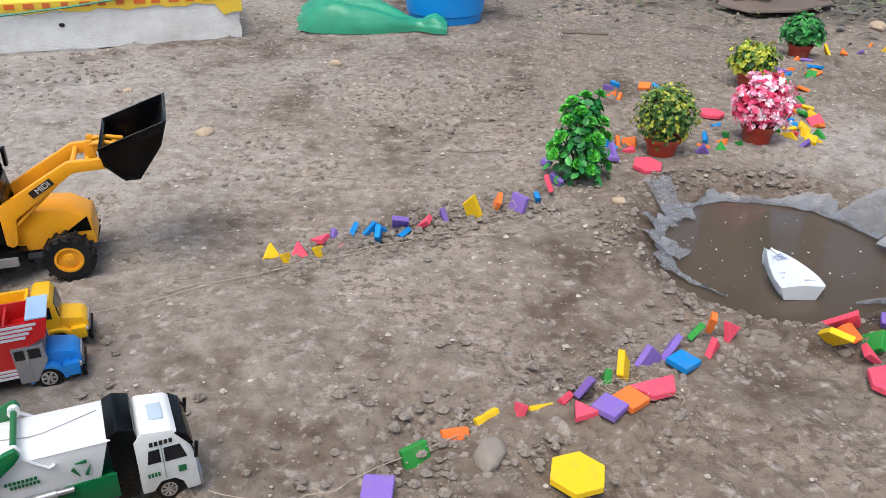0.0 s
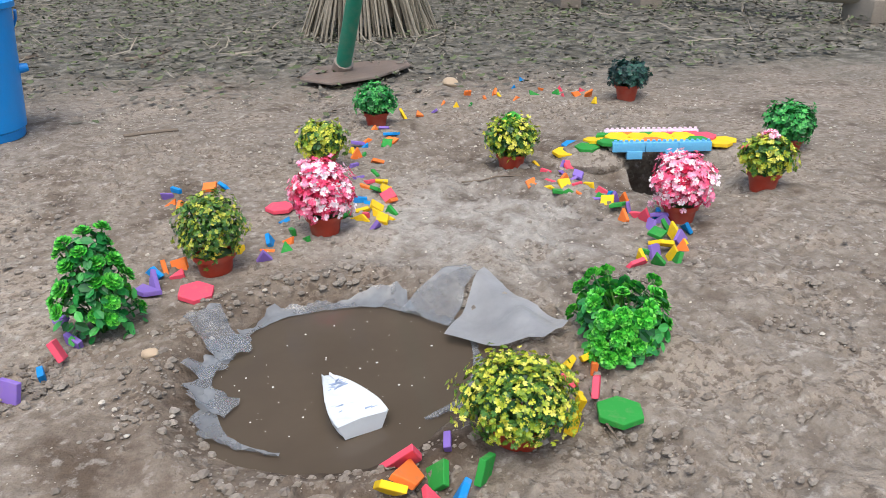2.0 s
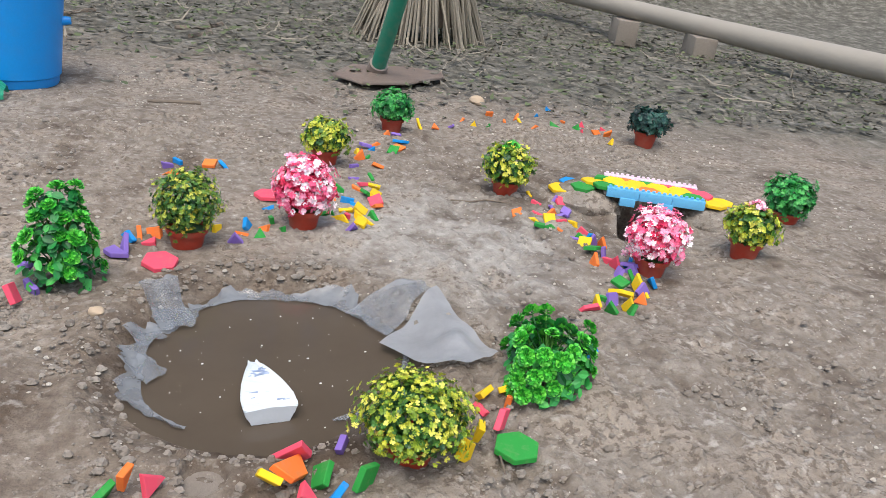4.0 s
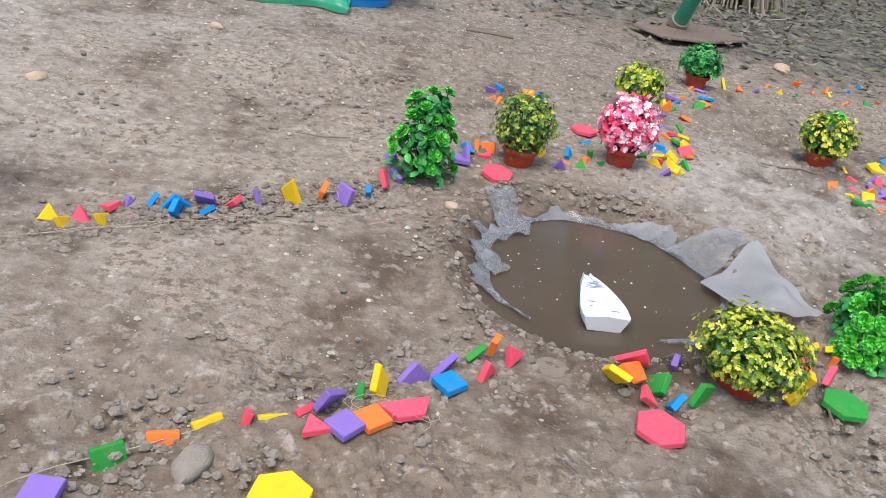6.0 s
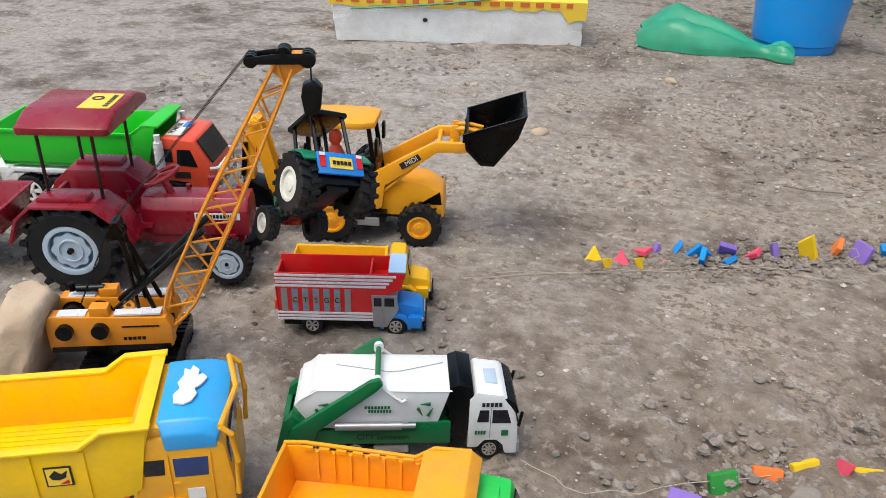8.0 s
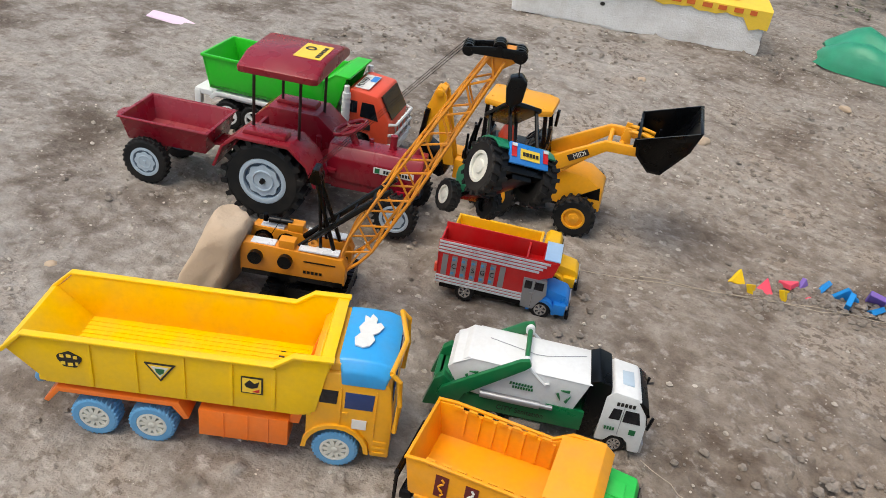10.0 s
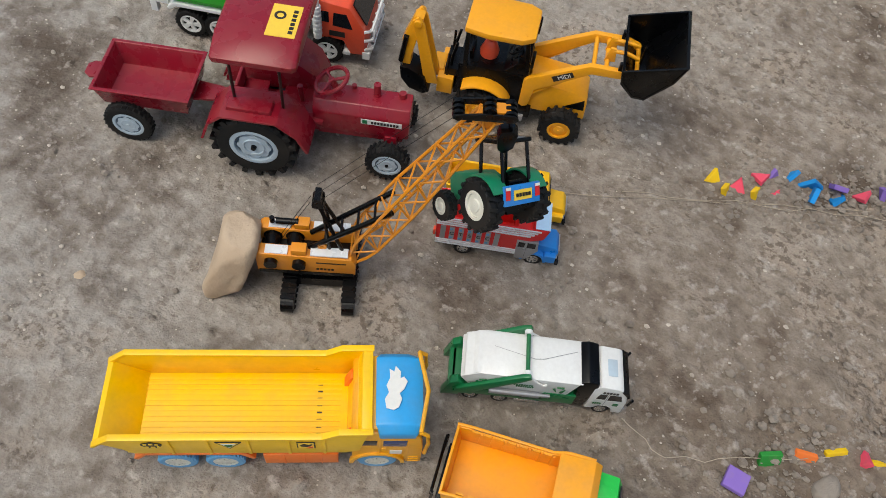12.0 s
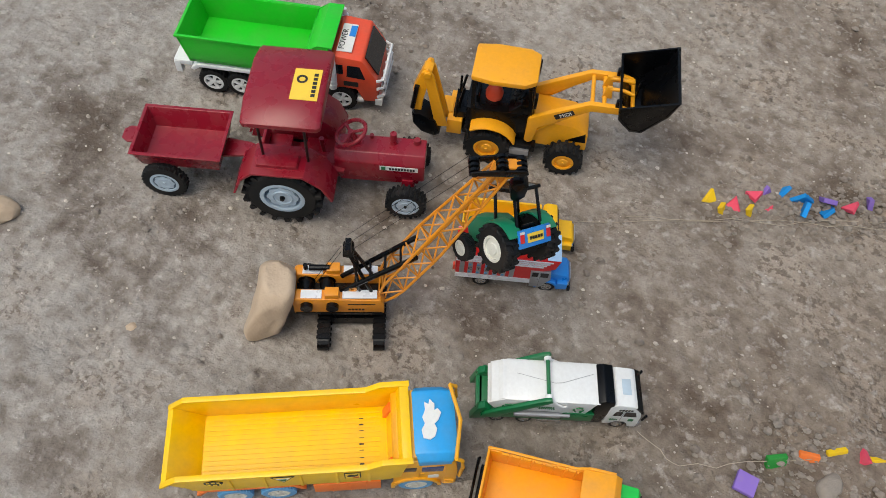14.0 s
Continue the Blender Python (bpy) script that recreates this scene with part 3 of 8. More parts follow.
# ---- toy vehicles: x ahead, y to the left, z up ----


def wheel(parent, x, y, r, w, tyre, rim, z=None, spokes=5, lugs=22, rim_r=0.6, hub=None, deep=0.35, back=None, bite=0.0, web=0.20):
    """A tyre with tread lugs; its rim is a part of it, on the outer side that y's sign names."""
    z = r if z is None else z
    s = 1 if y >= 0 else -1
    b = B()
    h = w / 2
    n = lugs * 2
    rings = []
    for rad, y_, tread in ((rim_r, -h, 0), (0.86, -h, 0), (0.93, -h * 0.86, 1), (0.93, -h * 0.10, 1), (0.93, h * 0.10, 2), (0.93, h * 0.86, 2), (0.86, h, 0), (rim_r, h, 0), (rim_r * 0.95, h * 0.3, 0), (rim_r * 0.95, -h * 0.3, 0), (rim_r, -h, 0)):
        ring = []
        for k in range(n):
            high = tread and (k + tread) % 2 == 0
            a = 2 * math.pi * (k + (0.25 if high else -0.25 if tread else 0)) / n
            q = r * (1.0 if high else rad)
            ring.append((q * math.cos(a), y_, q * math.sin(a)))
        rings.append(ring)
    loft(b, rings, False)
    for k in range(lugs if bite else 0):
        for side in (-1, 1):
            a = 2 * math.pi * (k + 0.25 * side) / lugs
            da, slant = 1.35 / lugs, -1.5 / lugs
            v = []
            for yy, sh in ((side * h * 0.04, 0.0), (side * h * 1.04, slant)):
                for q in (0.90, 1.0 + bite):
                    for d in (-da, da):
                        g = a + sh + d * (1.0 if q < 1 else 0.72)
                        v.append(b.verts.new((r * q * math.cos(g), yy, r * q * math.sin(g))))
            for f in ((0, 1, 3, 2), (4, 6, 7, 5), (0, 4, 5, 1), (2, 3, 7, 6), (0, 2, 6, 4), (1, 5, 7, 3)):
                b.faces.new([v[i] for i in f])
    t = part("wheel", b, tyre, parent, at=(x, y - s * h, z))
    rr = r * rim_r
    o = s * h
    b = B()
    lathe(b, [(rr * 0.99, o * 0.95), (rr * 0.90, o * 1.0), (rr * 0.80, o * 0.97), (rr * 0.78, o * (1 - deep) * 0.96), (rr * 0.99, -o * 0.5)], 28, 'y', False)
    if spokes < 0:
        disc = [(rr * (0.66 + 0.045 * math.cos(8 * a)) * math.cos(a), rr * (0.66 + 0.045 * math.cos(8 * a)) * math.sin(a)) for a in [2 * math.pi * i / 48 for i in range(48)]]
        prism(b, disc, min(o * (1 - deep), o * (1 - deep * 0.45)), max(o * (1 - deep), o * (1 - deep * 0.45)))
        lathe(b, [(rr * 0.46, o * (1 - deep * 0.46)), (rr * 0.44, o * (1 - deep * 0.1)), (rr * 0.40, o * (1 - deep * 0.1)), (rr * 0.38, o * (1 - deep * 0.46))], 28, 'y', False)
    elif spokes:
        lathe(b, [(rr * 0.02, o * 1.04), (rr * 0.14, o * 1.04), (rr * 0.24, o * 0.96), (rr * 0.26, o * (1 - deep))], 18, 'y', False)
    else:
        lathe(b, [(rr * 0.80, o * (1 - deep)), (rr * 0.45, o * (1 - deep * 0.7)), (rr * 0.40, o * 0.92), (rr * 0.16, o * 0.98), (rr * 0.02, o * 0.98)], 22, 'y', False)
    for i in range(spokes):
        m = Matrix.Rotation(2 * math.pi * i / spokes, 4, 'Y')
        v = []
        for rad, wd in ((rr * 0.2, 0.13), (rr * 0.84, min(web, 1.25 / spokes if web == 0.20 else web))):
            for yy in (o * (1 - deep) * 0.96, o * 0.95):
                for q in (-1, 1):
                    v.append(b.verts.new(m @ Vector((rad, yy, q * rr * wd))))
        for f in ((0, 1, 3, 2), (4, 6, 7, 5), (0, 4, 5, 1), (2, 3, 7, 6), (0, 2, 6, 4), (1, 5, 7, 3)):
            b.faces.new([v[k] for k in f])
    part("rim", b, rim, t, smooth=True)
    b = B()
    cyl(b, (0, -o * 0.5, 0), (0, o * (1 - deep) * 0.97, 0), rr * 0.97, n=24)
    part("wheel_back", b, back or black, t)
    if hub:
        b = B()
        cyl(b, (0, o * 0.7, 0), (0, o * 1.12, 0), rr * 0.14, rr * 0.1, 8)
        part("hub_cap", b, hub, t)
    return t


def axle_pair(parent, x, half, *args, **kw):
    for s in (-1, 1):
        wheel(parent, x, s * half, *args, **kw)


def slat_lines(b, x0, x1, n, y0, y1, z, w, h):
    for i in range(n):
        y = y0 + (y1 - y0) * (i + 0.5) / n
        box(b, x0, x1, y - w / 2, y + w / 2, z, z + h)


def decal(parent, mat, x, y, z, w, h, face='right', name="sticker", t=0.0006, label=""):
    """A thin plate on a side, top or back of a thing."""
    b = B()
    if face in ('right', 'left'):
        s = -1 if face == 'right' else 1
        box(b, x - w / 2, x + w / 2, min(y, y + s * t), max(y, y + s * t), z - h / 2, z + h / 2)
    elif face == 'top':
        box(b, x - w / 2, x + w / 2, y - h / 2, y + h / 2, z, z + t)
    else:
        s = 1 if face == 'front' else -1
        box(b, min(x, x + s * t), max(x, x + s * t), y - w / 2, y + w / 2, z - h / 2, z + h / 2)
    return part(name, b, mat, parent, label)


def bars(parent, mat, x, y, z, w, h, n, name="print_bar", t=0.0005):
    """A row of small plain bars where print cannot be read."""
    b = B()
    k = w / n
    for i in range(n):
        box(b, x - w / 2 + i * k, x - w / 2 + (i + 0.7) * k, y - t, y, z - h / 2, z + h / 2)
    return part(name, b, mat, parent)


def wall_side(b, outline, y, th):
    prism(b, outline, y - th / 2, y + th / 2, 'y')


# big yellow tipper
def big_tipper():
    T = thing("toy_dump_truck", pose(-0.553, 0.163, 0, 0, 0, 33.0), "large yellow plastic toy dump truck with orange chassis and blue wheels", "toy truck", "toy vehicles")
    H = 0.0425
    b = B()
    rim = [(-0.062, 0.086), (-0.045, 0.103), (0.150, 0.104), (0.166, 0.116), (0.194, 0.117), (0.184, 0.062), (0.170, 0.056), (-0.034, 0.056), (-0.046, 0.074)]
    inner = [(-0.058, 0.086), (-0.043, 0.100), (0.151, 0.101), (0.167, 0.113), (0.190, 0.114), (0.180, 0.064), (0.168, 0.061), (-0.034, 0.061), (-0.043, 0.074)]
    for s in (-1, 1):
        wall_side(b, rim, s * (H - 0.0012), 0.0024)
        prism(b, [(-0.064, 0.084), (-0.046, 0.103), (0.150, 0.104), (0.166, 0.116), (0.197, 0.117), (0.197, 0.1195), (0.165, 0.1185), (0.149, 0.1065), (-0.047, 0.1055), (-0.067, 0.086)], min(s * (H - 0.003), s * (H + 0.0035)), max(s * (H - 0.003), s * (H + 0.0035)))
    box(b, -0.040, 0.176, -H + 0.001, H - 0.001, 0.056, 0.061)
    prism(b, [(0.186, 0.118), (0.196, 0.118), (0.180, 0.056), (0.170, 0.058)], -H + 0.001, H - 0.001)
    prism(b, [(-0.034, 0.056), (-0.062, 0.084), (-0.066, 0.087), (-0.060, 0.090), (-0.056, 0.086), (-0.030, 0.061)], -H + 0.001, H - 0.001)
    body = part("dump_bed", b, bed_yellow, T, "bright yellow ribbed dump bed", bevel=0.0009)
    b = B()
    slat_lines(b, -0.034, 0.164, 13, -H + 0.006, H - 0.006, 0.061, 0.0018, 0.0008)
    part("floor_ribs", b, bed_yellow, body)
    for x in (0.004, 0.040, 0.078, 0.116, 0.150):
        for s in (-1, 1):
            b = B()
            box(b, x - 0.0016, x + 0.0016, s * H - 0.0014, s * H + 0.0014, 0.058, 0.102)
            part("side_rib", b, bed_yellow, body, bevel=0.0004)
    b = B()
    for k in range(9):
        y = -H + 0.009 + 0.0075 * k
        box(b, 0.140, 0.145, y, y + 0.0016, 0.0610, 0.0616)
    part("floor_slots", b, sticker_black, body)
    badge = [(-0.012 + 0.0095 * (1 + 0.12 * math.sin(3 * a)) * math.cos(a), 0.083 + 0.0078 * (1 + 0.10 * math.sin(5 * a)) * math.sin(a)) for a in [2 * math.pi * i / 20 for i in range(20)]]
    b = B()
    prism(b, badge, -H - 0.0009, -H - 0.0002)
    mark = part("sticker", b, sticker_black, body, "round black and yellow sticker, half worn off")
    for dx, dz, w in ((-0.0055, 0.0035, 0.0030), (0.0, 0.0042, 0.0036), (0.0052, 0.0034, 0.0030), (-0.0050, -0.0036, 0.0034), (0.0008, -0.0042, 0.0040), (0.0060, -0.0030, 0.0022)):
        b = B()
        box(b, -0.012 + dx - w / 2, -0.012 + dx + w / 2, -H - 0.0014, -H - 0.0009, 0.083 + dz - 0.0014, 0.083 + dz + 0.0014)
        part("sticker_field", b, sticker_yellow, mark)
    b = B()
    prism(b, [(0.124, 0.0735), (0.1415, 0.0735), (0.1415, 0.0905), (0.124, 0.0905)], -H - 0.0009, -H - 0.0002)
    mark = part("sticker", b, sticker_black, body, "square black, yellow and red sticker")
    for o, mt in (([(0.1252, 0.0748), (0.1403, 0.0748), (0.1403, 0.0893), (0.1252, 0.0893)], sticker_yellow), ):
        b = B()
        prism(b, o, -H - 0.0013, -H - 0.0009)
        part("sticker_field", b, mt, mark)
    b = B()
    prism(b, [(0.127, 0.0835), (0.131, 0.088), (0.135, 0.0845), (0.139, 0.0875), (0.1375, 0.0815), (0.133, 0.0795), (0.1285, 0.0805)], -H - 0.0017, -H - 0.0013)
    part("sticker_shape", b, sticker_black, mark)
    b = B()
    prism(b, [(0.1330, 0.0760), (0.1390, 0.0760), (0.1390, 0.0795)], -H - 0.0017, -H - 0.0013)
    part("sticker_shape", b, truck_red, mark)
    b = B()
    prism(b, [(0.0475, 0.0915), (0.0725, 0.0915), (0.060, 0.0735)], -H - 0.0010, -H - 0.0002)
    warn = part("sticker", b, sticker_black, body, "black and white warning triangle sticker")
    for o, mt, d in (([(0.0505, 0.0902), (0.0695, 0.0902), (0.060, 0.0762)], sticker_yellow, 0), ([(0.0530, 0.0888), (0.0670, 0.0888), (0.060, 0.0782)], sticker_white, 1), ([(0.0565, 0.0872), (0.0640, 0.0872), (0.0632, 0.0835), (0.0600, 0.0812), (0.0572, 0.0838)], sticker_green, 2)):
        b = B()
        prism(b, o, -H - 0.0014 - 0.0004 * d, -H - 0.0010 - 0.0004 * d)
        part("sticker_field", b, mt, warn)
    b = B()
    box(b, -0.030, 0.180, -0.018, 0.018, 0.036, 0.055)
    for s in (-1, 1):
        prism(b, [(-0.040, 0.034), (-0.028, 0.050), (0.072, 0.050), (0.080, 0.034), (0.076, 0.032), (0.066, 0.045), (-0.026, 0.045), (-0.036, 0.032)], min(s * 0.018, s * 0.041), max(s * 0.018, s * 0.041))
    part("chassis", b, chassis_orange, T, bevel=0.0008)
    for s in (-1, 1):
        b = B()
        box(b, 0.088, 0.162, min(s * 0.018, s * 0.041), max(s * 0.018, s * 0.041), 0.018, 0.046)
        for x in (0.108, 0.128, 0.145):
            box(b, x, x + 0.0012, min(s * 0.018, s * 0.0418), max(s * 0.018, s * 0.0418), 0.0178, 0.0462)
        part("fuel_tank", b, chassis_orange, T, bevel=0.0009)
    for s in (-1, 1):
        b = B()
        prism(b, [(0.160, 0.040), (0.170, 0.040), (0.180, 0.082), (0.174, 0.084)], min(s * 0.026, s * 0.036), max(s * 0.026, s * 0.036))
        part("bed_strut", b, chassis_orange, T, bevel=0.0006)
    b = B()
    lathe(b, [(0.0005, -0.005), (0.004, -0.0035), (0.0052, 0), (0.004, 0.0035), (0.0005, 0.005)], 12)
    part("tow_ball", b, wheel_blue, T, smooth=True, at=(-0.046, -0.028, 0.048))
    # cab
    b = B()
    C = 0.0405
    prism(b, [(0.176, 0.034), (0.176, 0.098), (0.182, 0.104), (0.236, 0.104), (0.243, 0.094), (0.247, 0.060), (0.247, 0.018), (0.231, 0.018), (0.228, 0.034), (0.219, 0.045), (0.203, 0.048), (0.188, 0.043)], -C, C)
    cab = part("cab", b, cab_ochre, T, "ochre yellow cab", bevel=0.0022)
    b = B()
    prism(b, [(0.184, 0.104), (0.190, 0.112), (0.230, 0.113), (0.240, 0.104)], -C + 0.003, C - 0.003)
    part("roof", b, cab_ochre, cab, bevel=0.0016)
    b = B()
    hood = lambda x0, x1, top: [(x1, -C - 0.0012, 0.0940), (x1, -C - 0.0012, top - 0.0095), (x0, -C + 0.006, top - 0.0015), (x0, C - 0.006, top - 0.0015), (x1, C + 0.0012, top - 0.0095), (x1, C + 0.0012, 0.0940), (x1, C - 0.0030, 0.0940), (x1, -C + 0.0030, 0.0940)]
    loft(b, [hood(0.1985, 0.203, 0.1165), hood(0.212, 0.213, 0.1175), hood(0.232, 0.231, 0.1170), hood(0.2455, 0.2385, 0.1120)])
    part("sun_hood", b, sky_blue, cab, "sky blue rounded roof hood with a torn white patch", bevel=0.0018)
    b = B()
    prism(b, [(0.209, -0.019), (0.216, -0.021), (0.221, -0.018), (0.224, -0.010), (0.2215, -0.004), (0.226, 0.000), (0.2295, 0.008), (0.226, 0.013), (0.2225, 0.011), (0.223, 0.018), (0.218, 0.024), (0.2165, 0.018), (0.212, 0.021), (0.2125, 0.012), (0.209, 0.004), (0.2115, -0.003), (0.2075, -0.010)], 0.1168, 0.1182, 'z')
    part("torn_sticker", b, sticker_white, cab)
    b = B()
    slat_lines(b, 0.185, 0.197, 12, -C + 0.003, C - 0.003, 0.1060, 0.0022, 0.0022)
    part("roof_ribs", b, cab_ochre, cab)
    b = B()
    for s in (-1, 1):
        tube(b, [(0.242, s * 0.0415, 0.112), (0.2490, s * 0.0420, 0.105), (0.2510, s * 0.0415, 0.080), (0.2490, s * 0.0410, 0.050)], 0.0022, 8)
    tube(b, [(0.242, -0.0415, 0.112), (0.250, 0, 0.114), (0.242, 0.0415, 0.112)], 0.0022, 8)
    part("front_guard", b, cab_ochre, cab, smooth=True)
    for x0, x1, z0, z1 in ((0.1865, 0.2005, 0.072, 0.086), (0.207, 0.230, 0.069, 0.086)):
        for s in (-1, 1):
            b = B()
            prism(b, [(x0, z0), (x1, z0), (x1 + 0.001, z1), (x0, z1)], min(s * (C + 0.0004), s * (C - 0.003)), max(s * (C + 0.0004), s * (C - 0.003)))
            part("window", b, window_blue if x1 > 0.21 else window_dark, cab, bevel=0.0004)
    for s in (-1, 1):
        b = B()
        y0, y1 = min(s * C, s * (C + 0.001)), max(s * C, s * (C + 0.001))
        box(b, 0.2035, 0.2045, y0, y1, 0.050, 0.090)
        box(b, 0.232, 0.233, y0, y1, 0.040, 0.090)
        for k in range(3):
            box(b, 0.233, 0.244, y0, y1, 0.022 + 0.006 * k, 0.0245 + 0.006 * k)
        box(b, 0.2055, 0.210, y0, y1 + 0.0004, 0.0625, 0.0645)
        part("door_trim", b, cab_ochre, cab, bevel=0.0003)
    b = B()
    box(b, 0.2444, 0.2456, -C + 0.006, C - 0.006, 0.066, 0.092)
    part("windscreen", b, window_blue, cab)
    decal(cab, sticker_white, 0.220, -C - 0.0003, 0.053, 0.012, 0.010, name="torn_sticker")
    for s in (-1, 1):
        b = B()
        for k in range(10):
            a0, a1 = math.pi * k / 10, math.pi * (k + 1) / 10
            f = lambda a, q: (0.2016 + q * math.cos(a), 0.022 + q * math.sin(a))
            prism(b, [f(a0, 0.0245), f(a0, 0.0285), f(a1, 0.0285), f(a1, 0.0245)], min(s * (C - 0.002), s * (C + 0.0025)), max(s * (C - 0.002), s * (C + 0.0025)))
        part("wheel_arch", b, cab_ochre, cab)
    for x in (0.0, 0.0478, 0.2016):
        axle_pair(T, x, 0.0405, 0.0200, 0.016, wheel_blue, rim_white, spokes=10, lugs=30, rim_r=0.64, back=rim_grey)
    return T


# amber tipper with light green cab
def amber_tipper():
    T = thing("toy_tipper", pose(-0.295, 0.267, 0, 0, 0, 15.2), "amber plastic toy tipper with light green cab and serpent stickers", "toy truck", "toy vehicles")
    H = 0.035
    b = B()
    for s in (-1, 1):
        wall_side(b, [(0.0, 0.072), (0.012, 0.074), (0.016, 0.0715), (0.098, 0.0735), (0.112, 0.084), (0.137, 0.086), (0.128, 0.042), (0.006, 0.036)], s * (H - 0.001), 0.002)
        prism(b, [(-0.002, 0.072), (0.014, 0.0745), (0.098, 0.0735), (0.112, 0.084), (0.138, 0.086), (0.138, 0.088), (0.111, 0.0865), (0.097, 0.0758), (0.014, 0.0768), (-0.002, 0.0745)], min(s * (H - 0.001), s * (H + 0.002)), max(s * (H - 0.001), s * (H + 0.002)))
    prism(b, [(0.004, 0.036), (0.130, 0.042), (0.130, 0.045), (0.004, 0.039)], -H + 0.001, H - 0.001)
    prism(b, [(-0.002, 0.074), (0.004, 0.036), (0.0065, 0.036), (0.0008, 0.074)], -H + 0.0008, H - 0.0008)
    prism(b, [(0.104, 0.078), (0.1065, 0.080), (0.119, 0.045), (0.116, 0.043)], -H + 0.001, H - 0.001)
    prism(b, [(0.1035, 0.0835), (0.138, 0.0895), (0.146, 0.083), (0.144, 0.080), (0.137, 0.0858), (0.105, 0.080)], -H + 0.001, H - 0.001)
    bed = part("dump_bed", b, bed_orange, T, bevel=0.0008)
    for k in range(7):
        x = 0.014 + 0.0125 * k
        for s in (-1, 1):
            b = B()
            box(b, x, x + 0.0075, s * (H - 0.0032) - 0.0012, s * (H - 0.0032) + 0.0012, 0.0725, 0.0755)
            box(b, x + 0.009, x + 0.0115, s * (H - 0.0028) - 0.0010, s * (H - 0.0028) + 0.0010, 0.046, 0.072)
            part("rim_notch", b, bed_orange, bed)
    b = B()
    lathe(b, [(0.0005, 0.0446), (0.006, 0.0446), (0.006, 0.0458), (0.0005, 0.0458)], 18)
    part("floor_boss", b, bed_orange, bed, at=(0.104, -0.006, 0.0))
    for k in range(4):
        x = 0.030 + 0.024 * k
        decal(bed, sticker_maroon, x, -H - 0.0002, 0.0555, 0.0105, 0.022, label="dark red sticker with a serpent curl")
        b = B()
        tube(b, [(x + 0.0022 * math.sin(q * 1.15), -H - 0.0014, 0.064 - 0.0021 * q) for q in range(9)], 0.0009, 6)
        part("sticker_curl", b, sticker_white if k % 2 else bed_orange, bed)
    for s in (-1, 1):
        for k in range(6):
            b = B()
            x = 0.010 + 0.019 * k
            prism(b, [(x, 0.037), (x + 0.012, 0.038), (x + 0.010, 0.032), (x + 0.002, 0.032)], min(s * (H - 0.002), s * (H + 0.002)), max(s * (H - 0.002), s * (H + 0.002)))
            part("lower_tab", b, bed_orange, bed)
    b = B()
    box(b, 0.002, 0.165, -0.016, 0.016, 0.018, 0.034)
    box(b, -0.004, 0.006, -0.030, 0.030, 0.020, 0.028)
    part("chassis", b, black, T, bevel=0.0008)
    b = B()
    for y in (-0.030, 0.030):
        cyl(b, (-0.008, y, 0.012), (-0.008, y, 0.048), 0.0016, n=8)
    cyl(b, (-0.009, -0.030, 0.045), (-0.009, 0.030, 0.048), 0.0016, n=8)
    cyl(b, (-0.009, -0.030, 0.036), (-0.009, 0.030, 0.038), 0.0012, n=8)
    part("tail_bar", b, black, T)
    b = B()
    prism(b, [(0.132, 0.018), (0.132, 0.066), (0.138, 0.072), (0.168, 0.069), (0.176, 0.050), (0.178, 0.020)], -0.033, 0.033)
    cab = part("cab", b, cab_green, T, bevel=0.003)
    b = B()
    box(b, 0.146, 0.160, -0.020, -0.003, 0.0705, 0.0718)
    box(b, 0.146, 0.160, 0.003, 0.020, 0.0705, 0.0718)
    part("roof_panels", b, cab_green, cab, bevel=0.0006)
    for s in (-1, 1):
        b = B()
        prism(b, [(0.142, 0.046), (0.160, 0.046), (0.158, 0.062), (0.142, 0.062)], min(s * 0.0334, s * 0.030), max(s * 0.0334, s * 0.030))
        part("window", b, window_dark, cab)
    b = B()
    prism(b, [(0.1705, 0.066), (0.1762, 0.051), (0.1772, 0.0512), (0.1715, 0.0665)], -0.026, 0.026)
    part("windscreen", b, window_dark, cab)
    for x in (0.024, 0.056, 0.152):
        axle_pair(T, x, 0.033, 0.016, 0.012, rubber, rim_white, spokes=6, lugs=18)
    return T


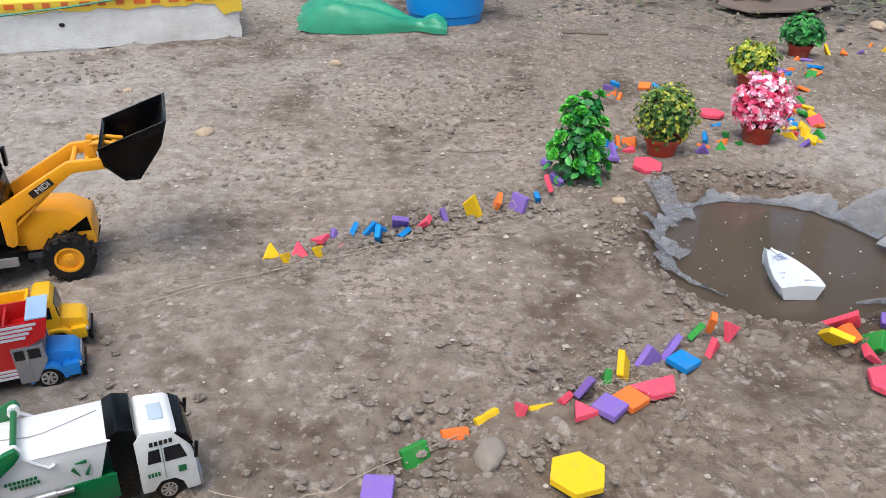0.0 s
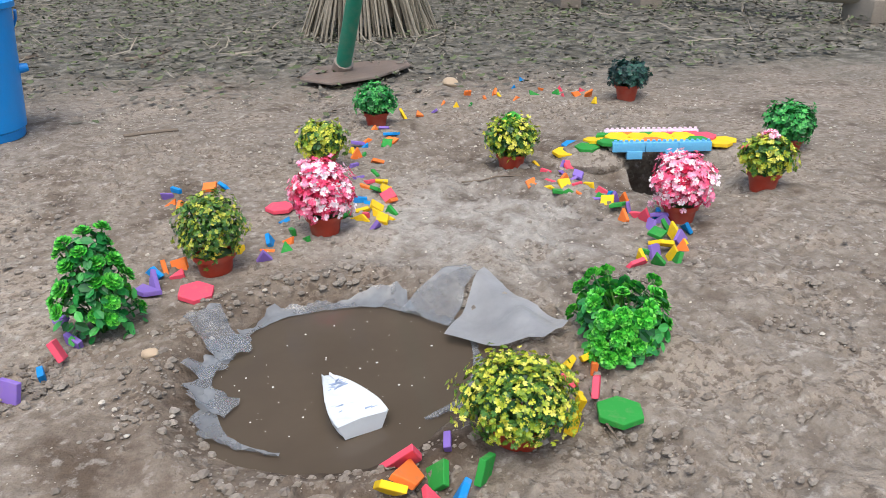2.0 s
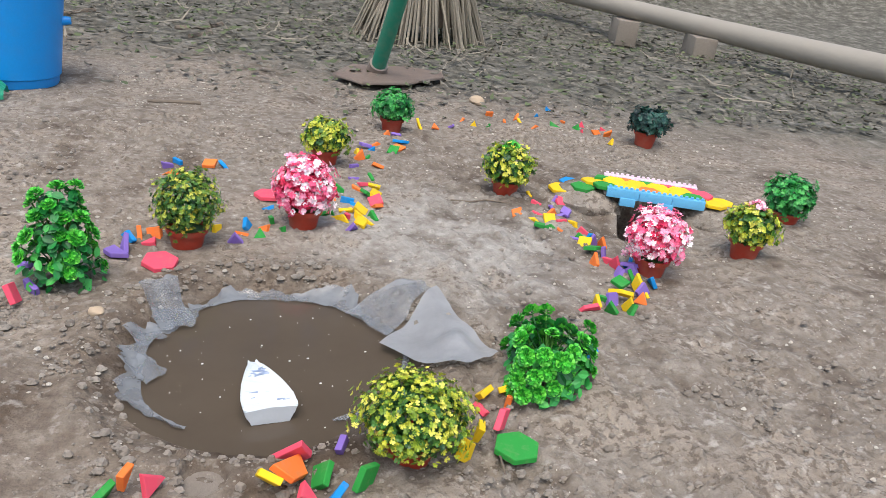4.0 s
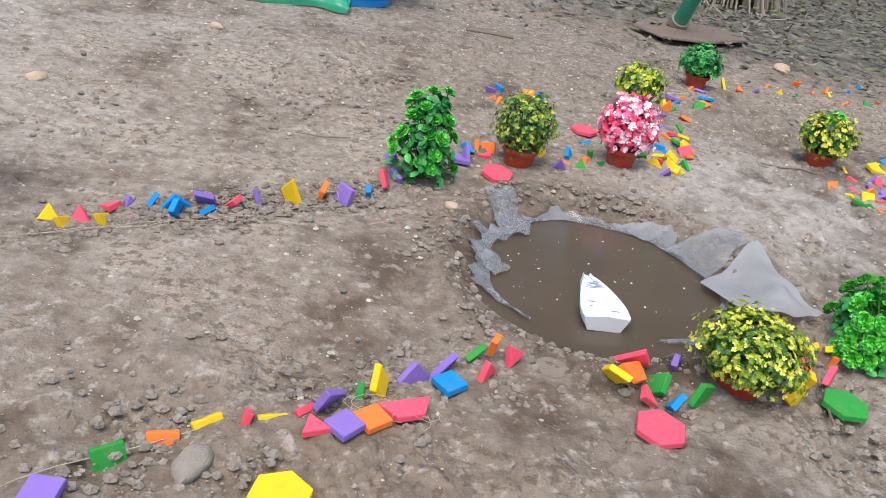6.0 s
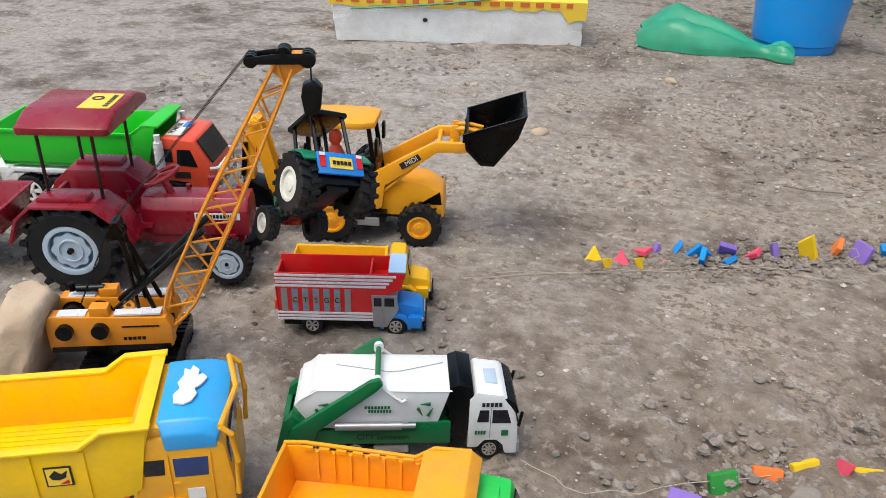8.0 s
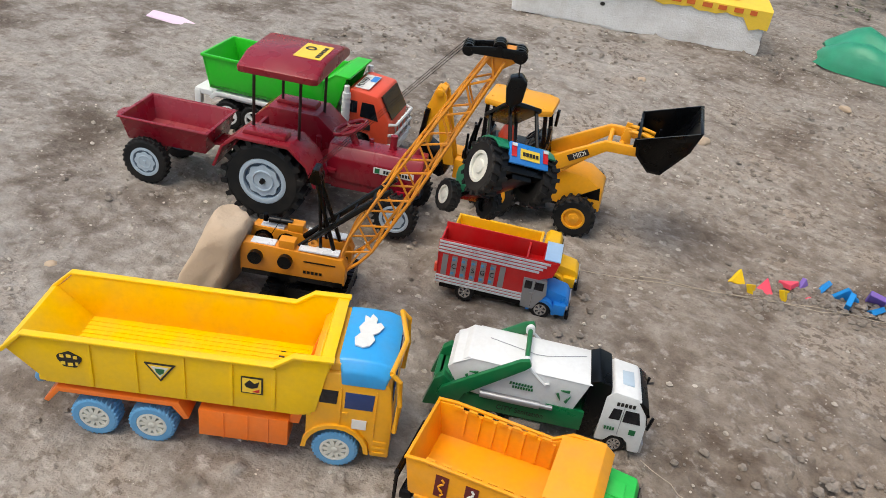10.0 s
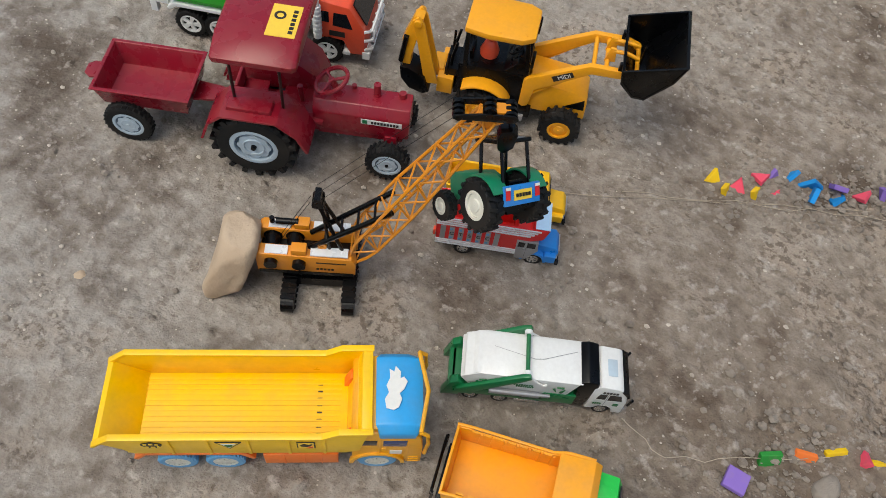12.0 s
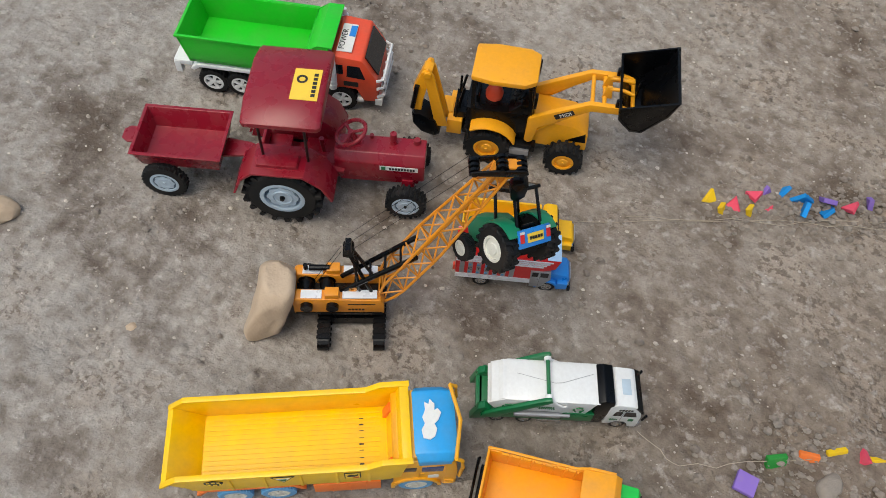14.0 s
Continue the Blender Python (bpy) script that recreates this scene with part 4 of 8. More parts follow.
# white and green skip lorry
def skip_lorry():
    T = thing("toy_skip_lorry", pose(-0.3392, 0.3752, 0, 0, 0, 26.4) @ Matrix.Diagonal((0.975, 1.10, 1.13, 1.0)), "white and green toy skip lorry with recycling stickers", "toy truck", "toy vehicles")
    W = 0.0225
    b = B()
    ring = lambda x, z, y: [(x, -y, z), (x, y, z)]
    top = [(0.0, 0.060), (0.014, 0.0685), (0.125, 0.066)]
    loft(b, [[(-0.004, -W, 0.054), (-0.004, W, 0.054), (0.010, W, 0.034), (0.010, -W, 0.034)],
             [(0.013, -W, 0.068), (0.013, W, 0.068), (0.028, W, 0.032), (0.028, -W, 0.032)],
             [(0.127, -W, 0.066), (0.127, W, 0.066), (0.116, W, 0.034), (0.116, -W, 0.034)]])
    skip = part("skip", b, off_white, T, "white skip container with a folded cover", bevel=0.0012)
    b = B()
    loft(b, [[(-0.001, -W - 0.001, 0.058), (-0.001, W + 0.001, 0.058), (0.000, W - 0.003, 0.061), (0.000, -W + 0.003, 0.061)],
             [(0.016, -W - 0.001, 0.0675), (0.020, W + 0.001, 0.0675), (0.022, W - 0.004, 0.0695), (0.022, -W + 0.004, 0.0695)],
             [(0.129, -W - 0.001, 0.0655), (0.129, W + 0.001, 0.0655), (0.126, W - 0.003, 0.0675), (0.126, -W + 0.003, 0.0675)]])
    part("skip_cover", b, off_white, skip, bevel=0.0008)
    b = B()
    tube(b, [(0.030, 0.006, 0.0698), (0.075, -0.003, 0.0694), (0.085, -0.002, 0.0692), (0.122, 0.010, 0.0680)], 0.0003, 5)
    part("cover_fold", b, silver, skip)
    for x in (0.021, 0.106):
        b = B()
        for k in range(3):
            a = math.radians(90 + 120 * k)
            c = (x + 0.0048 * math.cos(a), 0.0505 + 0.0048 * math.sin(a))
            q = a + math.radians(90)
            u = (math.cos(q), math.sin(q))
            prism(b, [(c[0] - u[0] * 0.0042 - u[1] * 0.0012, c[1] - u[1] * 0.0042 + u[0] * 0.0012), (c[0] + u[0] * 0.0042, c[1] + u[1] * 0.0042), (c[0] - u[0] * 0.0042 + u[1] * 0.0014, c[1] - u[1] * 0.0042 - u[0] * 0.0014)], -W - 0.0022, -W - 0.0010)
        part("recycling_mark", b, sticker_green, skip)
    bars(skip, sticker_green, 0.066, -W - 0.0011, 0.0525, 0.022, 0.0022, 8)
    bars(skip, sticker_green, 0.068, -W - 0.0011, 0.0490, 0.020, 0.0022, 8)
    # green frame
    b = B()
    box(b, -0.012, 0.128, -W + 0.002, W - 0.002, 0.016, 0.034)
    for s in (-1, 1):
        prism(b, [(-0.006, 0.018), (-0.006, 0.030), (0.060, 0.032), (0.088, 0.032), (0.092, 0.038), (0.128, 0.038), (0.128, 0.018)], min(s * (W - 0.002), s * (W + 0.001)), max(s * (W - 0.002), s * (W + 0.001)))
    frame_ = part("chassis", b, dark_green, T, bevel=0.0008)
    words = write(T, "CITY Sanitation", 0.0070, pose(0.070, -W - 0.0012, 0.0245, 90, 0, 0), sticker_black)
    for s in (-1, 1):
        y0, y1 = min(s * (W + 0.001), s * (W + 0.0055)), max(s * (W + 0.001), s * (W + 0.0055))
        b = B()
        prism(b, [(-0.010, 0.026), (-0.006, 0.036), (0.060, 0.078), (0.068, 0.080), (0.071, 0.075), (0.066, 0.070), (0.016, 0.034), (0.012, 0.026)], y0, y1)
        arm = part("lift_arm", b, dark_green, T, "green lifting arm", bevel=0.0012)
        b = B()
        cyl(b, (0.030, (y0 + y1) / 2, 0.037), (0.086, (y0 + y1) / 2, 0.037), 0.0032, n=12)
        cyl(b, (0.080, (y0 + y1) / 2, 0.037), (0.098, (y0 + y1) / 2, 0.037), 0.0020, n=10)
        part("ram", b, silver, arm, smooth=True)
    b = B()
    cyl(b, (0.066, -W - 0.004, 0.0745), (0.066, W + 0.004, 0.0745), 0.0024, n=12)
    part("cross_bar", b, dark_green, T, smooth=True)
    for s in (-1, 1):
        b = B()
        cyl(b, (0.066, s * (W - 0.003), 0.0745), (0.066, s * (W + 0.001), 0.0745), 0.0044, n=14)
        tube(b, [(0.068, s * (W + 0.001), 0.072), (0.078, s * (W + 0.002), 0.064), (0.086, s * (W + 0.002), 0.058), (0.090, s * (W + 0.002), 0.060)], 0.0012, 6)
        part("hook_cap", b, off_white, T, smooth=True)
    b = B()
    for s in (-1, 1):
        prism(b, [(-0.022, 0.012), (-0.014, 0.040), (-0.006, 0.046), (0.002, 0.040), (-0.002, 0.014)], min(s * (W - 0.006), s * (W + 0.002)), max(s * (W - 0.006), s * (W + 0.002)))
    box(b, -0.016, -0.008, -W, W, 0.020, 0.034)
    part("tail_frame", b, dark_green, T, bevel=0.001)
    for s in (-1, 1):
        b = B()
        box(b, 0.062, 0.092, min(s * (W - 0.004), s * (W + 0.0006)), max(s * (W - 0.004), s * (W + 0.0006)), 0.009, 0.016)
        part("side_locker", b, chrome, T, bevel=0.0006)
    # cab
    b = B()
    prism(b, [(0.126, 0.012), (0.126, 0.068), (0.134, 0.071), (0.146, 0.068), (0.148, 0.050), (0.140, 0.012)], -W + 0.0005, W - 0.0005)
    part("wind_deflector", b, black, T, "black wind deflector behind the cab", bevel=0.0014)
    b = B()
    prism(b, [(0.143, 0.012), (0.143, 0.058), (0.150, 0.064), (0.172, 0.061), (0.181, 0.054), (0.186, 0.034), (0.187, 0.006), (0.176, 0.006), (0.174, 0.014), (0.168, 0.019), (0.158, 0.019), (0.152, 0.012)], -W, W)
    cab = part("cab", b, off_white, T, "white cab", bevel=0.0018)
    b = B()
    box(b, 0.157, 0.168, -0.009, 0.009, 0.0615, 0.0632)
    part("roof_hatch", b, rim_grey, cab, bevel=0.0007)
    b = B()
    prism(b, [(0.176, 0.0585), (0.183, 0.054), (0.186, 0.046), (0.184, 0.0445), (0.178, 0.052), (0.173, 0.058)], -W - 0.0005, W + 0.0005)
    part("sun_visor", b, black, cab, bevel=0.0006)
    b = B()
    prism(b, [(0.1805, 0.050), (0.1855, 0.034), (0.1872, 0.034), (0.1824, 0.050)], -W + 0.003, W - 0.003)
    part("windscreen", b, window_dark, cab)
    for s in (-1, 1):
        y0, y1 = min(s * (W + 0.0004), s * (W - 0.002)), max(s * (W + 0.0004), s * (W - 0.002))
        for o in ([(0.1505, 0.037), (0.1605, 0.037), (0.1605, 0.048), (0.1525, 0.048)], [(0.1635, 0.036), (0.180, 0.036), (0.176, 0.048), (0.1635, 0.048)]):
            b = B()
            prism(b, o, y0, y1)
            part("window", b, window_dark, cab)
        b = B()
        box(b, 0.1618, 0.1624, y0, y1 + 0.0002, 0.022, 0.050)
        part("door_seam", b, silver, cab)
        b = B()
        cyl(b, (0.186, s * (W + 0.003), 0.036), (0.188, s * (W + 0.003), 0.048), 0.0016, n=8)
        part("mirror", b, black, cab)
    bars(cab, sticker_black, 0.163, -W - 0.0006, 0.0535, 0.018, 0.0034, 5)
    bars(cab, sticker_green, 0.154, -W - 0.0006, 0.0275, 0.010, 0.0032, 4)
    decal(cab, sticker_green, 0.175, -W - 0.0003, 0.027, 0.006, 0.005, name="recycling_mark")
    b = B()
    box(b, 0.1868, 0.189, -W + 0.001, W - 0.001, 0.006, 0.016)
    part("bumper", b, silver, cab, bevel=0.0006)
    for x in (0.012, 0.046, 0.1625):
        axle_pair(T, x, 0.0215, 0.0098, 0.008, rubber, chrome, spokes=8, lugs=20, rim_r=0.66)
    return T


def lorry_front(T, mat, roof_mat, W):
    """Bonnet, mudguards, grille and cab shell of the small Indian-style lorries."""
    b = B()
    prism(b, [(0.088, 0.013), (0.088, 0.033), (0.094, 0.0335), (0.112, 0.030), (0.1165, 0.024), (0.1165, 0.013)], -W + 0.006, W - 0.006)
    bonnet = part("bonnet", b, mat, T, bevel=0.002)
    for s in (-1, 1):
        b = B()
        y0, y1 = min(s * (W - 0.008), s * (W + 0.0008)), max(s * (W - 0.008), s * (W + 0.0008))
        pts = [(0.087 + 0.0165 * math.cos(a), 0.0085 + 0.0165 * math.sin(a)) for a in [math.pi * k / 10 for k in range(11)]]
        inn = [(0.087 + 0.0125 * math.cos(a), 0.0085 + 0.0125 * math.sin(a)) for a in [math.pi * k / 10 for k in range(10, -1, -1)]]
        prism(b, pts + inn, y0, y1)
        box(b, 0.100, 0.114, y0, y1, 0.010, 0.022)
        part("mudguard", b, mat, T, bevel=0.001)
        b = B()
        lathe(b, [(0.0003, 0.0), (0.0030, 0.0), (0.0026, 0.0016), (0.0003, 0.002)], 14)
        part("headlight", b, chrome, bonnet, at=pose(0.1142, s * (W - 0.004), 0.018, 0, 90, 0))
    b = B()
    for k in range(5):
        box(b, 0.1160, 0.1174, -W + 0.008, W - 0.008, 0.014 + 0.0025 * k, 0.0155 + 0.0025 * k)
    part("grille", b, silver, bonnet)
    b = B()
    box(b, 0.1150, 0.1190, -W - 0.0005, W + 0.0005, 0.007, 0.0125)
    part("bumper", b, black, T, bevel=0.0008)


# red and silver goods lorry with blue bonnet
def goods_lorry():
    T = thing("toy_goods_lorry", pose(-0.430, 0.5385, 0, 0, 0, 23.8) @ Matrix.Diagonal((1.01, 1.01, 1.11, 1.0)), "red and silver toy goods lorry with bright blue bonnet", "toy truck", "toy vehicles")
    W = 0.0205
    b = B()
    for s in (-1, 1):
        prism(b, [(-0.034, 0.018), (-0.036, 0.068), (0.096, 0.068), (0.092, 0.052), (0.078, 0.046), (0.078, 0.018)], min(s * (W - 0.0016), s * W), max(s * (W - 0.0016), s * W))
    box(b, -0.034, 0.062, -W, W, 0.018, 0.024)
    prism(b, [(-0.034, 0.018), (-0.0362, 0.062), (-0.0345, 0.062), (-0.032, 0.018)], -W, W)
    box(b, 0.060, 0.0620, -W + 0.001, W - 0.001, 0.020, 0.066)
    box(b, 0.062, 0.079, -W + 0.001, W - 0.001, 0.050, 0.0525)
    prism(b, [(0.078, 0.050), (0.079, 0.0695), (0.097, 0.0695), (0.093, 0.054), (0.086, 0.050)], -W + 0.0005, W - 0.0005)
    body = part("cargo_body", b, truck_red, T, bevel=0.0006)
    b = B()
    box(b, 0.0795, 0.097, -W + 0.0005, W - 0.0005, 0.0696, 0.0710)
    part("roof_panel", b, pale_blue, body, "pale blue roof panel", bevel=0.0005)
    for s in (-1, 1):
        y0, y1 = min(s * W, s * (W + 0.0009)), max(s * W, s * (W + 0.0009))
        for k in range(4):
            b = B()
            box(b, -0.0355, 0.077 + 0.0035 * k, y0, y1 + 0.0003, 0.0535 + 0.0037 * k, 0.0559 + 0.0037 * k)
            part("upper_rail", b, foil, body, bevel=0.0004)
        for k in range(3):
            b = B()
            box(b, -0.035, 0.064, y0, y1 + 0.0004, 0.0175 + 0.0034 * k, 0.0198 + 0.0034 * k)
            part("lower_rail", b, foil, body, bevel=0.0004)
        for k in range(7):
            x = -0.030 + 0.0108 * k
            b = B()
            box(b, x, x + 0.0062, y0, y1, 0.0275, 0.0515)
            part("side_panel", b, silver, body)
            if 0 < k < 6 and s < 0:
                write(body, "CTSGC"[k - 1], 0.0078, pose(x + 0.0031, -W - 0.0013, 0.0395, 90, 0, 0), sticker_black)
                bars(body, wheel_blue, x + 0.0031, -W - 0.0009, 0.0475, 0.0050, 0.0028, 1)
                bars(body, wheel_blue, x + 0.0031, -W - 0.0009, 0.0315, 0.0050, 0.0028, 1)
    b = B()
    for s in (-1, 1):
        prism(b, [(0.064, 0.011), (0.062, 0.046), (0.088, 0.046), (0.090, 0.030), (0.082, 0.018), (0.078, 0.011)], min(s * (W - 0.003), s * (W + 0.0012)), max(s * (W - 0.003), s * (W + 0.0012)))
    box(b, 0.064, 0.088, -W + 0.003, W - 0.003, 0.024, 0.034)
    cab = part("cab", b, silver, T, "silver cab side with square windows", bevel=0.0007)
    for s in (-1, 1):
        for o in ((0.0645, 0.0725), (0.0755, 0.0855)):
            b = B()
            y0, y1 = min(s * (W + 0.0016), s * (W - 0.001)), max(s * (W + 0.0016), s * (W - 0.001))
            box(b, o[0], o[1], y0, y1, 0.0345, 0.0435)
            part("window", b, window_dark, cab)
        b = B()
        box(b, 0.0748, 0.0752, min(s * (W + 0.0008), s * (W + 0.0016)), max(s * (W + 0.0008), s * (W + 0.0016)), 0.014, 0.045)
        box(b, 0.0715, 0.0740, min(s * (W + 0.0008), s * (W + 0.002)), max(s * (W + 0.0008), s * (W + 0.002)), 0.0295, 0.0308)
        part("door_handle", b, chrome, cab)
    b = B()
    box(b, -0.030, 0.110, -W + 0.005, W - 0.005, 0.009, 0.018)
    part("chassis", b, black, T)
    for s in (-1, 1):
        b = B()
        box(b, -0.0385, -0.0355, s * 0.014 - 0.003, s * 0.014 + 0.003, 0.026, 0.036)
        part("tail_light", b, cab_coral, body, bevel=0.0006)
    lorry_front(T, truck_blue, pale_blue, W)
    for x in (0.0, 0.087):
        axle_pair(T, x, 0.0205, 0.0112, 0.009, rubber, chrome, spokes=6, lugs=20, rim_r=0.62)
    return T


# small yellow tipper of the same make
def small_tipper():
    T = thing("toy_small_tipper", pose(-0.449, 0.601, 0, 0, 0, 23.0), "small warm-yellow toy tipper lorry with rounded bonnet", "toy truck", "toy vehicles")
    W = 0.0205
    b = B()
    for s in (-1, 1):
        prism(b, [(-0.036, 0.020), (-0.039, 0.052), (0.066, 0.052), (0.064, 0.020)], min(s * (W - 0.0018), s * W), max(s * (W - 0.0018), s * W))
        box(b, -0.0395, 0.067, min(s * (W - 0.001), s * (W + 0.0012)), max(s * (W - 0.001), s * (W + 0.0012)), 0.0495, 0.0525)
        for k in range(6):
            x = -0.032 + 0.018 * k
            box(b, x, x + 0.002, min(s * W, s * (W + 0.001)), max(s * W, s * (W + 0.001)), 0.021, 0.050)
    box(b, -0.036, 0.064, -W, W, 0.018, 0.023)
    box(b, 0.0635, 0.0665, -W, W, 0.020, 0.054)
    prism(b, [(-0.036, 0.020), (-0.0395, 0.052), (-0.0375, 0.052), (-0.034, 0.020)], -W, W)
    part("dump_bed", b, small_yellow, T, bevel=0.0006)
    b = B()
    prism(b, [(0.069, 0.012), (0.069, 0.055), (0.073, 0.060), (0.087, 0.059), (0.0905, 0.050), (0.092, 0.034), (0.090, 0.012)], -W + 0.001, W - 0.001)
    cab = part("cab", b, small_yellow, T, bevel=0.002)
    for s in (-1, 1):
        b = B()
        box(b, 0.073, 0.086, min(s * (W - 0.0006), s * (W - 0.003)), max(s * (W - 0.0006), s * (W - 0.003)), 0.037, 0.050)
        part("window", b, window_dark, cab)
    b = B()
    prism(b, [(0.0895, 0.052), (0.0922, 0.037), (0.0934, 0.037), (0.0908, 0.052)], -W + 0.004, W - 0.004)
    part("windscreen", b, window_dark, cab)
    b = B()
    box(b, -0.030, 0.110, -W + 0.005, W - 0.005, 0.009, 0.018)
    part("chassis", b, black, T)
    lorry_front(T, small_yellow, small_yellow, W)
    for x in (0.0, 0.087):
        axle_pair(T, x, 0.0205, 0.0098, 0.008, rubber, chrome, spokes=6, lugs=20, rim_r=0.62)
    return T


# green tipper with coral cab
def green_tipper():
    T = thing("toy_green_tipper", pose(-0.951, 0.664, 0, 0, 0, 21.0), "vivid green plastic toy tipper with coral red cab and white guards", "toy truck", "toy vehicles")
    H = 0.0465
    b = B()
    for s in (-1, 1):
        prism(b, [(-0.040, 0.112), (-0.026, 0.066), (0.150, 0.066), (0.172, 0.074), (0.185, 0.122), (0.168, 0.124), (0.150, 0.112)], min(s * (H - 0.002), s * H), max(s * (H - 0.002), s * H))
        box(b, -0.041, 0.152, min(s * (H - 0.001), s * (H + 0.003)), max(s * (H - 0.001), s * (H + 0.003)), 0.109, 0.113)
    box(b, -0.028, 0.152, -H, H, 0.064, 0.068)
    prism(b, [(-0.041, 0.113), (-0.028, 0.064), (-0.025, 0.066), (-0.037, 0.113)], -H, H)
    prism(b, [(0.150, 0.112), (0.153, 0.112), (0.158, 0.066), (0.150, 0.066)], -H, H)
    prism(b, [(0.152, 0.112), (0.168, 0.1245), (0.190, 0.1245), (0.190, 0.1215), (0.169, 0.1215), (0.154, 0.109)], -H, H)
    part("dump_bed", b, bed_green, T, bevel=0.001)
    b = B()
    box(b, -0.036, 0.170, -0.036, 0.036, 0.044, 0.060)
    for s in (-1, 1):
        prism(b, [(-0.030, 0.048), (-0.020, 0.058), (0.074, 0.058), (0.084, 0.044), (0.080, 0.042), (0.070, 0.052), (-0.016, 0.052), (-0.026, 0.044)], min(s * 0.030, s * 0.048), max(s * 0.030, s * 0.048))
        box(b, -0.058, -0.048, s * 0.036 - 0.005, s * 0.036 + 0.005, 0.030, 0.052)
    box(b, -0.058, -0.030, -0.040, 0.040, 0.046, 0.054)
    part("chassis", b, off_white, T, bevel=0.0012)
    for s in (-1, 1):
        b = B()
        cyl(b, (0.188, s * 0.050, 0.050), (0.188, s * 0.050, 0.104), 0.006, n=12)
        cyl(b, (0.188, s * 0.050, 0.104), (0.188, s * 0.050, 0.114), 0.004, n=12)
        for k in range(6):
            cyl(b, (0.188, s * 0.050, 0.056 + 0.008 * k), (0.188, s * 0.050, 0.059 + 0.008 * k), 0.0066, n=12)
        part("exhaust_stack", b, off_white, T, smooth=True)
    b = B()
    prism(b, [(0.184, 0.030), (0.184, 0.104), (0.192, 0.108), (0.232, 0.104), (0.252, 0.070), (0.254, 0.024), (0.232, 0.022), (0.222, 0.044), (0.200, 0.046), (0.190, 0.032)], -0.044, 0.044)
    cab = part("cab", b, cab_coral, T, "coral red cab", bevel=0.003)
    for s in (-1, 1):
        for o in ([(0.189, 0.074), (0.203, 0.074), (0.203, 0.092), (0.189, 0.092)], [(0.208, 0.070), (0.236, 0.068), (0.228, 0.092), (0.210, 0.092)]):
            b = B()
            prism(b, o, min(s * 0.0446, s * 0.040), max(s * 0.0446, s * 0.040))
            part("window", b, window_dark, cab)
        decal(cab, sticker_black, 0.214, s * 0.0443, 0.056, 0.022, 0.009, 'right' if s < 0 else 'left')
    b = B()
    prism(b, [(0.2345, 0.102), (0.2525, 0.071), (0.2545, 0.0715), (0.2365, 0.103)], -0.034, 0.034)
    part("windscreen", b, window_dark, cab)
    sign = decal(cab, sticker_white, 0.204, -0.004, 0.1078, 0.022, 0.058, 'top', "roof_sign", 0.001)
    write(cab, "POWER", 0.012, pose(0.199, -0.008, 0.1092, 0, 0, 90), sticker_black)
    decal(cab, truck_blue, 0.210, 0.010, 0.1089, 0.009, 0.022, 'top', "sticker")
    b = B()
    for y in (-0.034, -0.018, 0.0, 0.018, 0.034):
        tube(b, [(0.256, y, 0.030), (0.262, y, 0.040), (0.260, y, 0.066)], 0.0022, 6)
    for z in (0.034, 0.050, 0.066):
        tube(b, [(0.252, -0.043, z), (0.262, -0.038, z), (0.262, 0.038, z), (0.252, 0.043, z)], 0.0024, 6)
    box(b, 0.250, 0.260, -0.045, 0.045, 0.018, 0.030)
    part("bull_bar", b, off_white, cab, "white bull bar", smooth=True)
    b = B()
    box(b, 0.180, 0.232, -0.0452, 0.0452, 0.020, 0.026)
    part("step", b, off_white, cab, bevel=0.001)
    for x in (0.0, 0.043, 0.199):
        axle_pair(T, x, 0.0475, 0.0235, 0.018, rubber, off_white, spokes=5, lugs=24, rim_r=0.66)
    return T


for build in (big_tipper, amber_tipper, skip_lorry, goods_lorry, small_tipper, green_tipper):
    build()


def seat(parent, mat, x, y, z, w):
    b = B()
    box(b, x - w * 0.45, x + w * 0.45, y - w / 2, y + w / 2, z, z + w * 0.22)
    prism(b, [(x - w * 0.55, z), (x - w * 0.40, z), (x - w * 0.48, z + w * 0.8), (x - w * 0.62, z + w * 0.8)], y - w / 2, y + w / 2)
    return part("seat", b, mat, parent, bevel=w * 0.06)


def steering_wheel(parent, mat, m, r):
    b = B()
    n, k = 24, 8
    rings = []
    for i in range(n + 1):
        a = 2 * math.pi * i / n
        rings.append([((r + r * 0.13 * math.cos(q)) * math.cos(a), (r + r * 0.13 * math.cos(q)) * math.sin(a), r * 0.13 * math.sin(q)) for q in [2 * math.pi * j / k for j in range(k)]])
    loft(b, rings, False)
    for i in range(3):
        a = 2 * math.pi * i / 3
        cyl(b, (0, 0, 0), (r * math.cos(a), r * math.sin(a), 0), r * 0.1, n=6)
    cyl(b, (0, 0, -r * 0.9), (0, 0, r * 0.1), r * 0.2, n=8)
    return part("steering_wheel", b, mat, parent, smooth=True, at=m)


